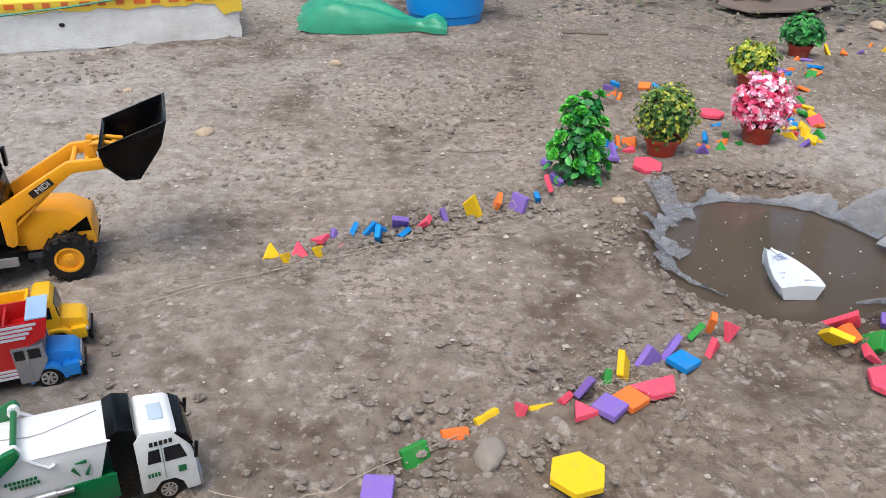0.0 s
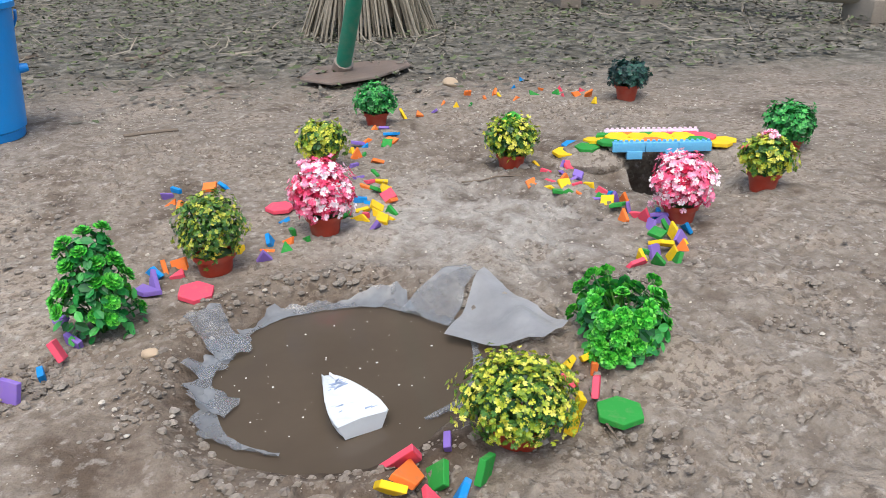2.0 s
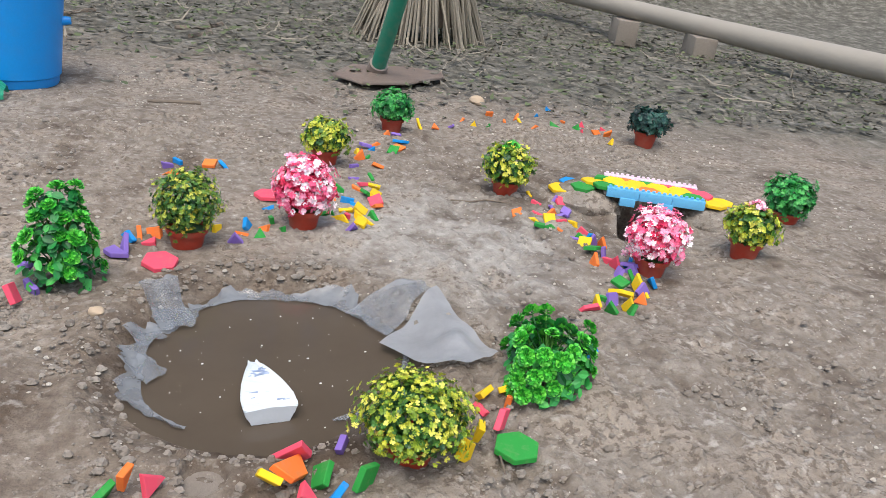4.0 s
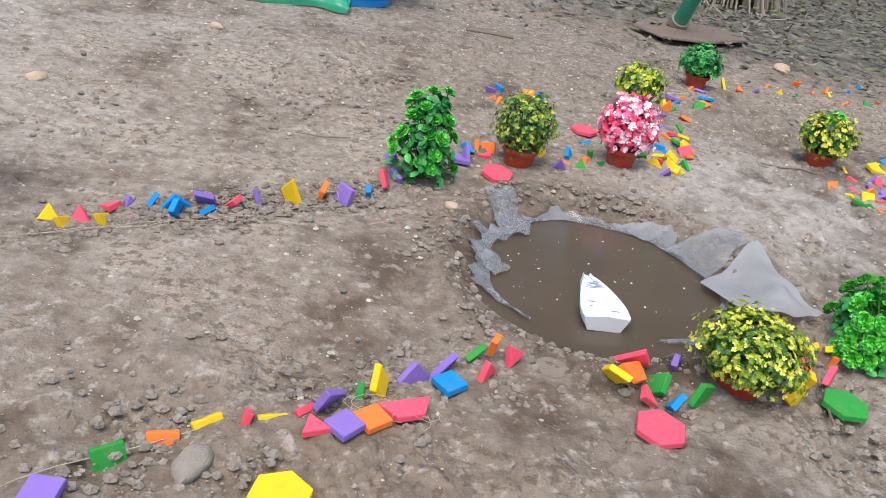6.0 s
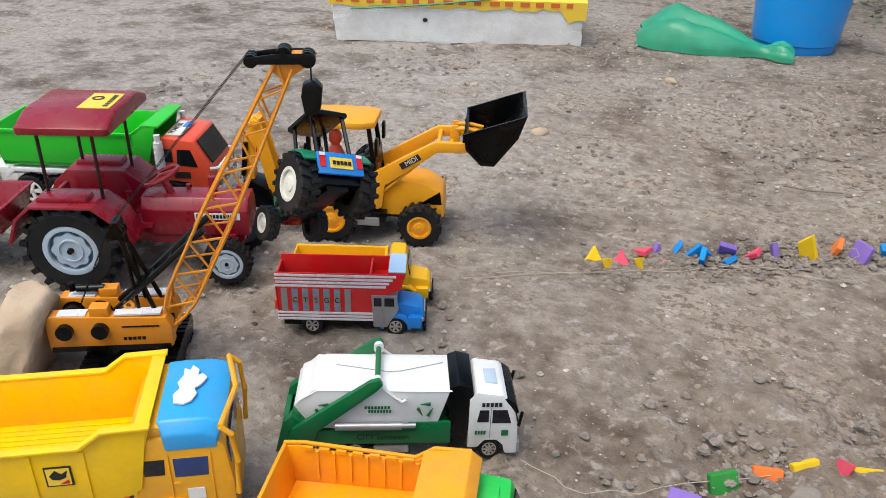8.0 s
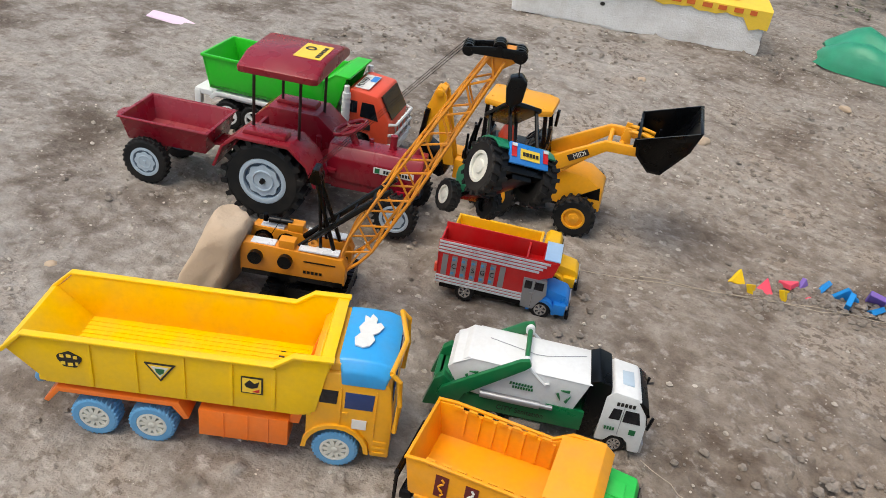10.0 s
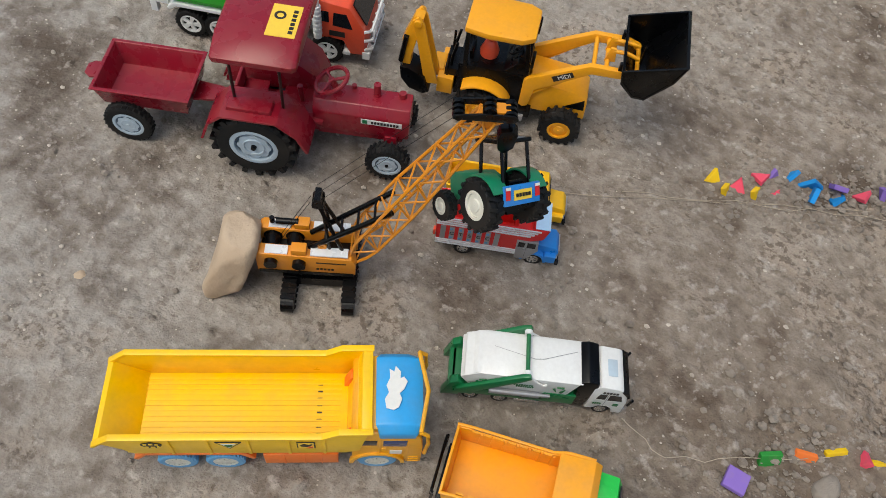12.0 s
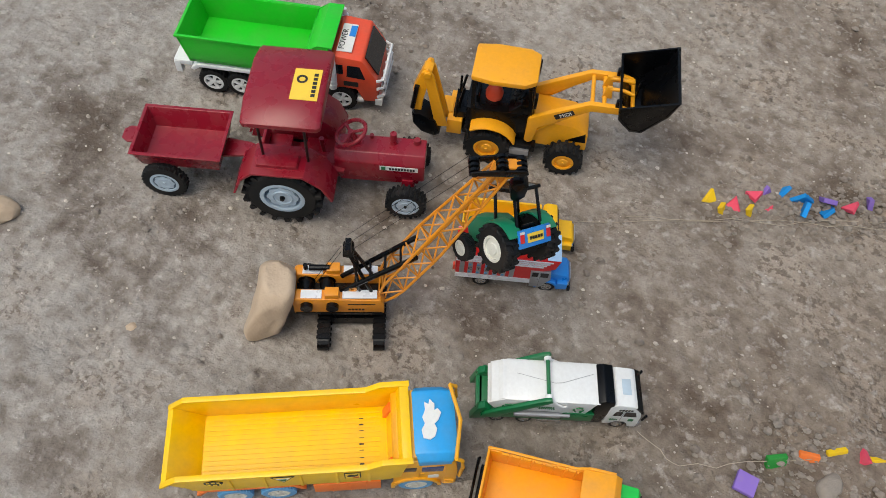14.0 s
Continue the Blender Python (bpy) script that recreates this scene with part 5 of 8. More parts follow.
# maroon farm tractor with canopy
def farm_tractor():
    T = thing("toy_tractor", pose(-0.7335, 0.5415, 0, 0, 0, 24.6), "maroon metal toy tractor with flat canopy and yellow sticker", "toy tractor", "toy vehicles")
    b = B()
    sect = lambda x, k: [(x, -0.0235 * k, 0.052), (x, -0.0240 * k, 0.083), (x, -0.0150 * k, 0.096), (x, 0.0150 * k, 0.096), (x, 0.0240 * k, 0.083), (x, 0.0235 * k, 0.052)]
    loft(b, [sect(0.064, 0.86), sect(0.082, 1.0), sect(0.184, 1.0), sect(0.187, 0.94)])
    hood = part("bonnet", b, maroon, T, bevel=0.0015)
    b = B()
    prism(b, [(0.070, 0.038), (0.070, 0.052), (0.181, 0.054), (0.179, 0.040)], -0.019, 0.019)
    box(b, -0.030, 0.074, -0.018, 0.018, 0.040, 0.066)
    part("frame", b, maroon, T, bevel=0.002)
    b = B()
    for k in range(6):
        box(b, 0.1825, 0.1840, -0.018, 0.018, 0.056 + 0.0052 * k, 0.0585 + 0.0052 * k)
    part("grille", b, black, hood)
    decal(hood, sticker_white, 0.152, -0.0238, 0.0765, 0.052, 0.0085, label="white name plate")
    decal(hood, sticker_green, 0.131, -0.0245, 0.0765, 0.006, 0.006)
    bars(hood, sticker_black, 0.157, -0.0246, 0.0765, 0.036, 0.0042, 9)
    b = B()
    cyl(b, (0.142, 0.006, 0.092), (0.142, 0.006, 0.098), 0.0055, n=14)
    cyl(b, (0.142, 0.006, 0.098), (0.142, 0.006, 0.114), 0.0045, n=14)
    part("air_filter", b, maroon, hood, smooth=True)
    b = B()
    cyl(b, (0.174, 0.008, 0.092), (0.174, 0.008, 0.103), 0.0055, 0.0045, n=14)
    part("filler_cap", b, maroon, hood, smooth=True)
    b = B()
    cyl(b, (0.112, 0.012, 0.094), (0.112, 0.012, 0.101), 0.003, n=10)
    part("lever", b, maroon, hood, smooth=True)
    steering_wheel(T, maroon, pose(0.086, 0.0, 0.116, 0, -24, 0), 0.0215)
    b = B()
    cyl(b, (0.098, 0, 0.088), (0.086, 0, 0.116), 0.0045, n=10)
    part("steering_column", b, maroon, T, smooth=True)
    for s in (-1, 1):
        b = B()
        y0, y1 = min(s * 0.026, s * 0.066), max(s * 0.026, s * 0.066)
        edge = [(-0.064, 0.064), (-0.052, 0.094), (-0.034, 0.110), (0.034, 0.110), (0.058, 0.090), (0.070, 0.062)]
        prism(b, edge + [(0.066, 0.062), (0.055, 0.087), (0.032, 0.1065), (-0.032, 0.1065), (-0.049, 0.092), (-0.060, 0.064)], min(s * 0.028, s * 0.078), max(s * 0.028, s * 0.078))
        prism(b, [(-0.060, 0.060), (-0.050, 0.094), (-0.034, 0.110), (0.034, 0.110), (0.056, 0.092), (0.066, 0.060)], min(s * 0.026, s * 0.029), max(s * 0.026, s * 0.029))
        guard = part("mudguard", b, maroon, T, bevel=0.0012)
        b = B()
        prism(b, [(-0.030, 0.1095), (-0.028, 0.1155), (0.024, 0.1155), (0.026, 0.1095)], min(s * 0.044, s * 0.066), max(s * 0.044, s * 0.066))
        part("guard_pad", b, maroon, guard, bevel=0.002)
    seat(T, maroon, -0.012, 0, 0.074, 0.034)
    b = B()
    cyl(b, (0.046, 0.004, 0.066), (0.044, 0.004, 0.094), 0.0026, 0.0036, n=10)
    part("gear_lever", b, maroon, T, smooth=True)
    b = B()
    box(b, 0.020, 0.078, -0.028, 0.028, 0.062, 0.067)
    part("footplate", b, maroon, T, bevel=0.001)
    b = B()
    roof = lambda x, d: [(x, -0.066 + d, 0.186), (x, -0.067 + d, 0.1945 - d * 0.3), (x, -0.034, 0.2055 - d * 0.5), (x, 0.034, 0.2055 - d * 0.5), (x, 0.067 - d, 0.1945 - d * 0.3), (x, 0.066 - d, 0.186)]
    loft(b, [roof(-0.037, 0.004), roof(-0.033, 0.0), roof(0.056, 0.0), roof(0.061, 0.004)])
    canopy = part("canopy", b, maroon, T, bevel=0.002)
    st = decal(canopy, sticker_yellow, 0.036, -0.006, 0.2056, 0.034, 0.052, 'top', "sticker")
    b = B()
    lathe(b, [(0.004, 0.0), (0.0068, 0.0), (0.0068, 0.0004), (0.004, 0.0004), (0.004, 0.0)], 18, closed=False)
    part("sticker_ring", b, sticker_black, canopy, at=(0.030, 0.002, 0.2063))
    b = B()
    for k in range(6):
        box(b, 0.044, 0.049, -0.026 + 0.0068 * k, -0.0215 + 0.0068 * k, 0.2062, 0.2067)
    part("print_bar", b, sticker_black, canopy)
    for x in (-0.022, 0.036):
        for s in (-1, 1):
            b = B()
            cyl(b, (x, s * 0.048, 0.100), (x, s * 0.048, 0.196), 0.0020, n=8)
            part("canopy_post", b, post_black, T, "thin dark canopy post", smooth=True)
    b = B()
    box(b, 0.156, 0.174, -0.042, 0.042, 0.026, 0.038)
    box(b, 0.156, 0.172, -0.026, 0.026, 0.036, 0.054)
    part("front_axle", b, maroon, T, bevel=0.0015)
    b = B()
    cyl(b, (0, -0.062, 0.051), (0, 0.062, 0.051), 0.008, n=12)
    part("rear_axle", b, black, T)
    # wheel backs carry painted shade behind the pale rim discs
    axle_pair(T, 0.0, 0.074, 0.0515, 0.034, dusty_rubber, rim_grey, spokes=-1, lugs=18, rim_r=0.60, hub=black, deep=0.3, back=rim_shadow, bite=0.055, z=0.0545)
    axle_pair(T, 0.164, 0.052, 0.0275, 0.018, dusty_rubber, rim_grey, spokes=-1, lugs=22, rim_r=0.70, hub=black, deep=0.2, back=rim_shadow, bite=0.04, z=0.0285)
    # trailer, hooked on by a pin
    R = thing("toy_trailer", pose(-0.7335, 0.5415, 0, 0, 0, 24.6) @ pose(-0.171, 0, 0), "maroon metal open toy trailer hitched to the tractor", "toy trailer", "toy vehicles")
    b = B()
    H = 0.042
    ring = lambda x0, x1, y, z: [(x0, -y, z), (x1, -y, z), (x1, y, z), (x0, y, z)]
    loft(b, [ring(-0.028, 0.078, 0.0345, 0.0540), ring(-0.034, 0.084, H, 0.0850), ring(-0.0365, 0.0865, H + 0.0030, 0.0855), ring(-0.0365, 0.0865, H + 0.0030, 0.0873),
             ring(-0.0322, 0.0822, H - 0.0018, 0.0873), ring(-0.0262, 0.0762, 0.0327, 0.0563)])
    part("trailer_body", b, maroon, R, bevel=0.0009)
    b = B()
    prism(b, [(0.080, -0.016), (0.112, -0.012), (0.128, -0.006), (0.128, 0.006), (0.112, 0.012), (0.080, 0.016)], 0.060, 0.064, 'z')
    part("drawbar", b, maroon, R, bevel=0.001)
    b = B()
    cyl(b, (0.124, 0, 0.056), (0.124, 0, 0.070), 0.004, n=12)
    part("hitch_pin", b, black, R)
    b = B()
    prism(b, [(-0.034, -0.012), (-0.050, -0.014), (-0.058, -0.008), (-0.058, 0.008), (-0.050, 0.014), (-0.034, 0.012)], 0.072, 0.075, 'z')
    part("tail_hook", b, maroon, R, bevel=0.001)
    b = B()
    cyl(b, (0, -0.046, 0.032), (0, 0.046, 0.032), 0.004, n=10)
    box(b, -0.012, 0.012, -0.030, 0.030, 0.034, 0.050)
    part("axle", b, maroon, R)
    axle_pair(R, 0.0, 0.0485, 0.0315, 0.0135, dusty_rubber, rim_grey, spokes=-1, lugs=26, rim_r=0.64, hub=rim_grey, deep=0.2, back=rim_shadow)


# yellow backhoe loader
def backhoe():
    T = thing("toy_backhoe_loader", pose(-0.5285, 0.756, 0, 0, 0, 19.6), "yellow and black toy backhoe loader with raised front bucket", "toy digger", "toy vehicles")
    b = B()
    prism(b, [(0.060, 0.034), (0.060, 0.086), (0.120, 0.080), (0.142, 0.066), (0.144, 0.034)], -0.026, 0.026)
    hood = part("bonnet", b, digger_yellow, T, bevel=0.003)
    for s in (-1, 1):
        b = B()
        prism(b, [(0.112, 0.052), (0.138, 0.070), (0.1405, 0.052)], min(s * 0.0255, s * 0.0266), max(s * 0.0255, s * 0.0266))
        part("vent_panel", b, black, hood)
    b = B()
    box(b, -0.040, 0.130, -0.020, 0.020, 0.028, 0.050)
    box(b, 0.030, 0.070, -0.040, 0.040, 0.030, 0.042)
    box(b, -0.036, 0.058, -0.0295, 0.0295, 0.046, 0.094)
    prism(b, [(0.020, 0.090), (0.058, 0.090), (0.056, 0.116), (0.040, 0.112)], -0.028, 0.028)
    part("chassis", b, black, T, bevel=0.002)
    for s in (-1, 1):
        b = B()
        box(b, 0.030, 0.062, s * 0.0425 - 0.0025, s * 0.0425 + 0.0025, 0.026, 0.036)
        part("side_step", b, silver, T, bevel=0.0008)
        b = B()
        y0, y1 = min(s * 0.028, s * 0.050), max(s * 0.028, s * 0.050)
        arc = [(0.044 * math.cos(a), 0.034 + 0.044 * math.sin(a)) for a in [math.radians(25 + 13 * k) for k in range(9)]]
        arc2 = [(0.041 * math.cos(a), 0.034 + 0.041 * math.sin(a)) for a in [math.radians(25 + 13 * k) for k in range(8, -1, -1)]]
        prism(b, arc + arc2, y0, y1)
        part("mudguard", b, digger_yellow, T, bevel=0.001)
    # cab
    b = B()
    prism(b, [(-0.034, -0.034), (-0.004, -0.0390), (0.040, -0.0375), (0.056, -0.028), (0.057, 0.026), (0.042, 0.0340), (-0.004, 0.0350), (-0.033, 0.030)], 0.151, 0.160, 'z')
    roof = part("roof", b, digger_yellow, T, bevel=0.0035)
    b = B()
    for q in ((-0.026, -0.018), (-0.026, 0.018), (0.044, -0.022), (0.044, 0.022), (0.01, -0.026), (0.01, 0.026)):
        cyl(b, (q[0], q[1] * 1.2, 0.1595), (q[0], q[1] * 1.2, 0.1606), 0.0016, n=8)
    part("roof_rivets", b, digger_yellow, roof)
    for x0, x1 in ((-0.030, -0.026), (0.046, 0.058)):
        for s in (-1, 1):
            b = B()
            loft(b, [[(x1 - 0.004, s * 0.028 - 0.002, 0.076), (x1 + 0.002, s * 0.028 - 0.002, 0.076), (x1 + 0.002, s * 0.028 + 0.002, 0.076), (x1 - 0.004, s * 0.028 + 0.002, 0.076)],
                     [(x0 - 0.002, s * 0.026 - 0.002, 0.158), (x0 + 0.003, s * 0.026 - 0.002, 0.158), (x0 + 0.003, s * 0.026 + 0.002, 0.158), (x0 - 0.002, s * 0.026 + 0.002, 0.158)]])
            part("cab_pillar", b, black, T)
    for s in (-1, 1):
        b = B()
        box(b, 0.056, 0.060, s * 0.033 - 0.005, s * 0.033 + 0.005, 0.118, 0.140)
        part("mirror", b, black, T, bevel=0.001)
    seat(T, black, -0.004, 0, 0.080, 0.034)
    steering_wheel(T, black, pose(0.034, 0, 0.112, 0, -40, 0), 0.010)
    b = B()
    box(b, 0.030, 0.058, -0.024, 0.024, 0.078, 0.104)
    part("dashboard", b, black, T, bevel=0.002)
    # front loader
    for s in (-1, 1):
        b = B()
        y0, y1 = min(s * 0.0265, s * 0.0345), max(s * 0.0265, s * 0.0345)
        prism(b, [(0.052, 0.048), (0.058, 0.044), (0.064, 0.048), (0.068, 0.078), (0.104, 0.104), (0.134, 0.126), (0.176, 0.128), (0.190, 0.124), (0.190, 0.134), (0.172, 0.140), (0.130, 0.139), (0.100, 0.122), (0.056, 0.096), (0.052, 0.092)], y0, y1)
        arm = part("loader_arm", b, digger_yellow, T, "yellow loader arm", bevel=0.0014)
        b = B()
        cyl(b, (0.058, (y0 + y1) / 2, 0.062), (0.122, (y0 + y1) / 2 - s * 0.001, 0.120), 0.0022, n=8)
        part("ram", b, digger_yellow, arm)
        if s < 0:
            m = pose(0.100, y0 - 0.0004, 0.1125, 0, -32, 0)
            b = B()
            box(b, -0.014, 0.014, -0.0004, 0.0004, -0.0042, 0.0042)
            part("sticker", b, sticker_black, arm, at=m)
            write(arm, "MIDI", 0.0088, m @ pose(0.002, -0.0010, 0.0, 90, 0, 0), sticker_white)
    b = B()
    cyl(b, (0.134, -0.030, 0.133), (0.134, 0.030, 0.133), 0.003, n=10)
    cyl(b, (0.150, -0.030, 0.134), (0.150, 0.030, 0.134), 0.003, n=10)
    cyl(b, (0.190, -0.036, 0.128), (0.190, 0.036, 0.128), 0.003, n=10)
    part("cross_tube", b, digger_yellow, T, smooth=True)
    b = B()
    for s in (-1, 1):
        prism(b, [(0.146, 0.132), (0.150, 0.154), (0.157, 0.154), (0.160, 0.134)], min(s * 0.008, s * 0.012), max(s * 0.008, s * 0.012))
        tube(b, [(0.154, s * 0.010, 0.150), (0.172, s * 0.010, 0.150), (0.188, s * 0.012, 0.146)], 0.0028, 8)
    part("tilt_link", b, digger_yellow, T, bevel=0.0006)
    b = B()
    Y = 0.053
    out = [(0.166, 0.158), (0.169, 0.138), (0.188, 0.119), (0.204, 0.119), (0.231, 0.156), (0.240, 0.184)]
    inn = [(0.2365, 0.183), (0.2275, 0.158), (0.2025, 0.1235), (0.189, 0.1235), (0.1725, 0.140), (0.1695, 0.157)]
    prism(b, out + inn, -Y, Y)
    for s in (-1, 1):
        prism(b, out, min(s * Y, s * (Y - 0.0025)), max(s * Y, s * (Y - 0.0025)))
    box(b, 0.192, 0.1945, -0.0012, 0.0012, 0.126, 0.158)
    bucket = part("bucket", b, black, T, "black loader bucket", bevel=0.0008)
    for s in (-1, 1):
        b = B()
        prism(b, [(0.164, 0.130), (0.164, 0.150), (0.169, 0.152), (0.178, 0.130)], s * 0.030 - 0.003, s * 0.030 + 0.003)
        part("bucket_lug", b, black, bucket, bevel=0.0006)
    # rear digger
    b = B()
    box(b, -0.062, -0.040, -0.030, 0.030, 0.034, 0.062)
    box(b, -0.072, -0.056, -0.016, 0.016, 0.050, 0.064)
    part("slew_frame", b, digger_yellow, T, bevel=0.0016)
    side = pose(0, -0.026, 0)
    b = B()
    for y in (-0.012, 0.008):
        prism(b, [(-0.060, 0.056), (-0.084, 0.152), (-0.092, 0.162), (-0.100, 0.154), (-0.094, 0.134), (-0.078, 0.054)], y, y + 0.004)
    box(b, -0.096, -0.090, -0.010, 0.010, 0.134, 0.142)
    cyl(b, (-0.092, -0.016, 0.154), (-0.092, 0.016, 0.154), 0.005, n=12)
    part("digger_boom", b, digger_yellow, T, bevel=0.0008, at=side)
    b = B()
    prism(b, [(-0.098, 0.160), (-0.086, 0.158), (-0.098, 0.096), (-0.100, 0.070), (-0.110, 0.070), (-0.112, 0.120)], -0.008, 0.008)
    part("dipper_arm", b, digger_yellow, T, bevel=0.0016, at=side)
    b = B()
    cyl(b, (-0.106, -0.010, 0.128), (-0.112, -0.010, 0.084), 0.0035, n=10)
    part("ram", b, black, T, smooth=True, at=side)
    b = B()
    cyl(b, (-0.112, -0.010, 0.086), (-0.108, -0.010, 0.062), 0.0022, n=10)
    part("ram_rod", b, chrome, T, smooth=True, at=side)
    b = B()
    prism(b, [(-0.112, 0.078), (-0.100, 0.078), (-0.078, 0.066), (-0.070, 0.042), (-0.078, 0.036), (-0.098, 0.042), (-0.110, 0.058)], -0.016, 0.016)
    part("digger_bucket", b, black, T, bevel=0.0016, at=side)
    b = B()
    for s in (-1, 1):
        tube(b, [(-0.048, s * 0.014, 0.060), (-0.046, s * 0.014, 0.090), (-0.042, s * 0.013, 0.112)], 0.0022, 6)
        tube(b, [(-0.050, s * 0.022, 0.060), (-0.050, s * 0.022, 0.100)], 0.0018, 6)
    box(b, -0.054, -0.036, -0.022, 0.022, 0.062, 0.074)
    part("control_levers", b, black, T)
    for x, r, w in ((0.0, 0.034, 0.024), (0.1137, 0.0285, 0.020)):
        axle_pair(T, x, 0.050, r * 0.965, w, dusty_rubber, digger_yellow, spokes=0, lugs=16, rim_r=0.58, hub=digger_yellow, bite=0.045, z=r)
    D = thing("toy_driver", pose(-0.5285, 0.756, 0, 0, 0, 19.6) @ pose(0.000, 0, 0.088), "small plastic toy driver in orange, plain shape", "doll")
    b = B()
    lathe(b, [(0.001, 0), (0.012, 0.0), (0.013, 0.014), (0.008, 0.026), (0.005, 0.030), (0.0085, 0.036), (0.0085, 0.044), (0.005, 0.050), (0.001, 0.051)], 14)
    part("figure", b, cab_coral, D, smooth=True)


# lattice crane on crawler tracks
def crane():
    yaw = 29.8
    C = (-0.566, 0.400)
    T = thing("toy_crane", pose(C[0] - 0.001, C[1] - 0.006, -0.007, 0, 0, yaw) @ Matrix.Scale(1.06, 4), "orange and black toy lattice crane on crawler tracks", "toy crane", "toy vehicles")
    b = B()
    W = 0.0215
    for s in (-1, 1):
        prism(b, [(-0.048, 0.040), (-0.048, 0.070), (-0.044, 0.074), (0.054, 0.070), (0.058, 0.062), (0.058, 0.040)], min(s * (W - 0.012), s * (W + 0.002)), max(s * (W - 0.012), s * (W + 0.002)))
    box(b, -0.048, 0.056, -W + 0.004, W - 0.004, 0.040, 0.050)
    body = part("machine_house", b, crane_orange, T, bevel=0.0012)
    for s in (-1, 1):
        for x0, x1 in ((-0.038, -0.014), (0.010, 0.050)):
            b = B()
            box(b, x0, x1, s * (W - 0.005) - 0.0055, s * (W - 0.005) + 0.0055, 0.0725, 0.0742)
            part("roof_plate", b, foil, body, "shiny silver roof plate")
        b = B()
        box(b, -0.010, 0.006, s * (W - 0.005) - 0.0058, s * (W - 0.005) + 0.0058, 0.071, 0.081)
        part("roof_box", b, crane_orange, body, bevel=0.0008)
        b = B()
        box(b, -0.046, 0.056, min(s * (W + 0.001), s * (W + 0.003)), max(s * (W + 0.001), s * (W + 0.003)), 0.038, 0.043)
        part("skirt", b, black, body)
        for x in (-0.032, -0.002):
            b = B()
            cyl(b, (x, s * (W + 0.001), 0.060), (x, s * (W + 0.0075), 0.060), 0.0072, n=18)
            part("exhaust_port", b, black, body, smooth=True)
        bars(body, sticker_black, 0.026, -W - 0.0022, 0.050, 0.020, 0.003, 5)
        b = B()
        box(b, 0.016, 0.048, min(s * (W + 0.0018), s * (W + 0.0026)), max(s * (W + 0.0018), s * (W + 0.0026)), 0.0615, 0.0628)
        part("side_groove", b, black, body)
    b = B()
    for x in (-0.034, -0.010):
        cyl(b, (x, -0.010, 0.060), (x, 0.010, 0.060), 0.0082, n=18)
        for y in (-0.010, 0.010):
            cyl(b, (x, y - 0.001, 0.060), (x, y + 0.001, 0.060), 0.0102, n=18)
    box(b, -0.046, 0.054, -0.0095, 0.0095, 0.048, 0.054)
    part("winch", b, black, body)
    b = B()
    cyl(b, (-0.030, W - 0.006, 0.080), (-0.006, W - 0.006, 0.080), 0.0036, n=12)
    cyl(b, (-0.034, W - 0.006, 0.078), (-0.034, W - 0.006, 0.086), 0.0028, n=10)
    part("exhaust", b, black, body, smooth=True)
    b = B()
    lathe(b, [(0.0022, -0.0016), (0.0050, -0.0016), (0.0050, 0.0016), (0.0022, 0.0016), (0.0022, -0.0016)], 16, 'y', False)
    part("eye_bolt", b, crane_orange, body, smooth=True, at=(0.022, -W + 0.010, 0.078))
    b = B()
    cyl(b, (0, 0, 0.018), (0, 0, 0.042), 0.020, n=22)
    box(b, -0.016, 0.054, -0.024, 0.024, 0.014, 0.028)
    part("turntable", b, black, T)
    # tracks stand across the house
    for x in (-0.014, 0.052):
        b = B()
        prof = []
        for k in range(9):
            a = math.pi / 2 + math.pi * k / 8
            prof.append((-0.050 + 0.011 * math.cos(a), 0.0178 + 0.011 * math.sin(a)))
        for k in range(9):
            a = -math.pi / 2 + math.pi * k / 8
            prof.append((0.044 + 0.011 * math.cos(a), 0.0178 + 0.011 * math.sin(a)))
        prism(b, prof, x - 0.0068, x + 0.0068, 'x')
        for k in range(14):
            y = -0.052 + 0.0072 * k
            for z in (0.0064, 0.0286):
                box(b, x - 0.0078, x + 0.0078, y, y + 0.0042, z, z + 0.0014)
        part("crawler_track", b, black, T)
    # boom, level first, then raised about its foot
    foot = Vector((0.054, 0.0, 0.056))
    elev = math.radians(63.4)
    L = 0.262
    up = Matrix.Translation(foot) @ Matrix.Rotation(-elev, 4, 'Y')

    def half(t):
        if t < 0.10:
            return 0.016 * 1.0, 0.003 + 0.10 * t
        return 0.0155 - 0.0085 * max(0, (t - 0.45) / 0.55), 0.013 - 0.006 * max(0, (t - 0.45) / 0.55)
    b = B()
    n = 15
    for sy in (-1, 1):
        for sz in (-1, 1):
            tube(b, [(L * k / n, sy * half(k / n)[0], sz * half(k / n)[1]) for k in range(n + 1)], 0.0017, 6)
    boom = part("boom", b, crane_orange, T, "orange lattice boom", at=up)
    for k in range(n):
        t0, t1 = k / n, (k + 1) / n
        a0, a1 = half(t0), half(t1)
        b = B()
        for s in (-1, 1):
            z0, z1 = (1, -1) if k % 2 else (-1, 1)
            cyl(b, (L * t0, s * a0[0], z0 * a0[1]), (L * t1, s * a1[0], z1 * a1[1]), 0.0011, n=5)
            y0, y1 = (1, -1) if k % 2 else (-1, 1)
            cyl(b, (L * t0, y0 * a0[0], s * a0[1]), (L * t1, y1 * a1[0], s * a1[1]), 0.0011, n=5)
        part("lacing", b, crane_orange, boom)
    b = B()
    prism(b, [(L - 0.012, -0.006), (L + 0.010, -0.018), (L + 0.016, -0.012), (L + 0.006, 0.008), (L - 0.010, 0.007)], -0.006, 0.006)
    part("boom_head", b, crane_orange, boom, bevel=0.0008)
    tip = up @ Vector((L, 0, 0))
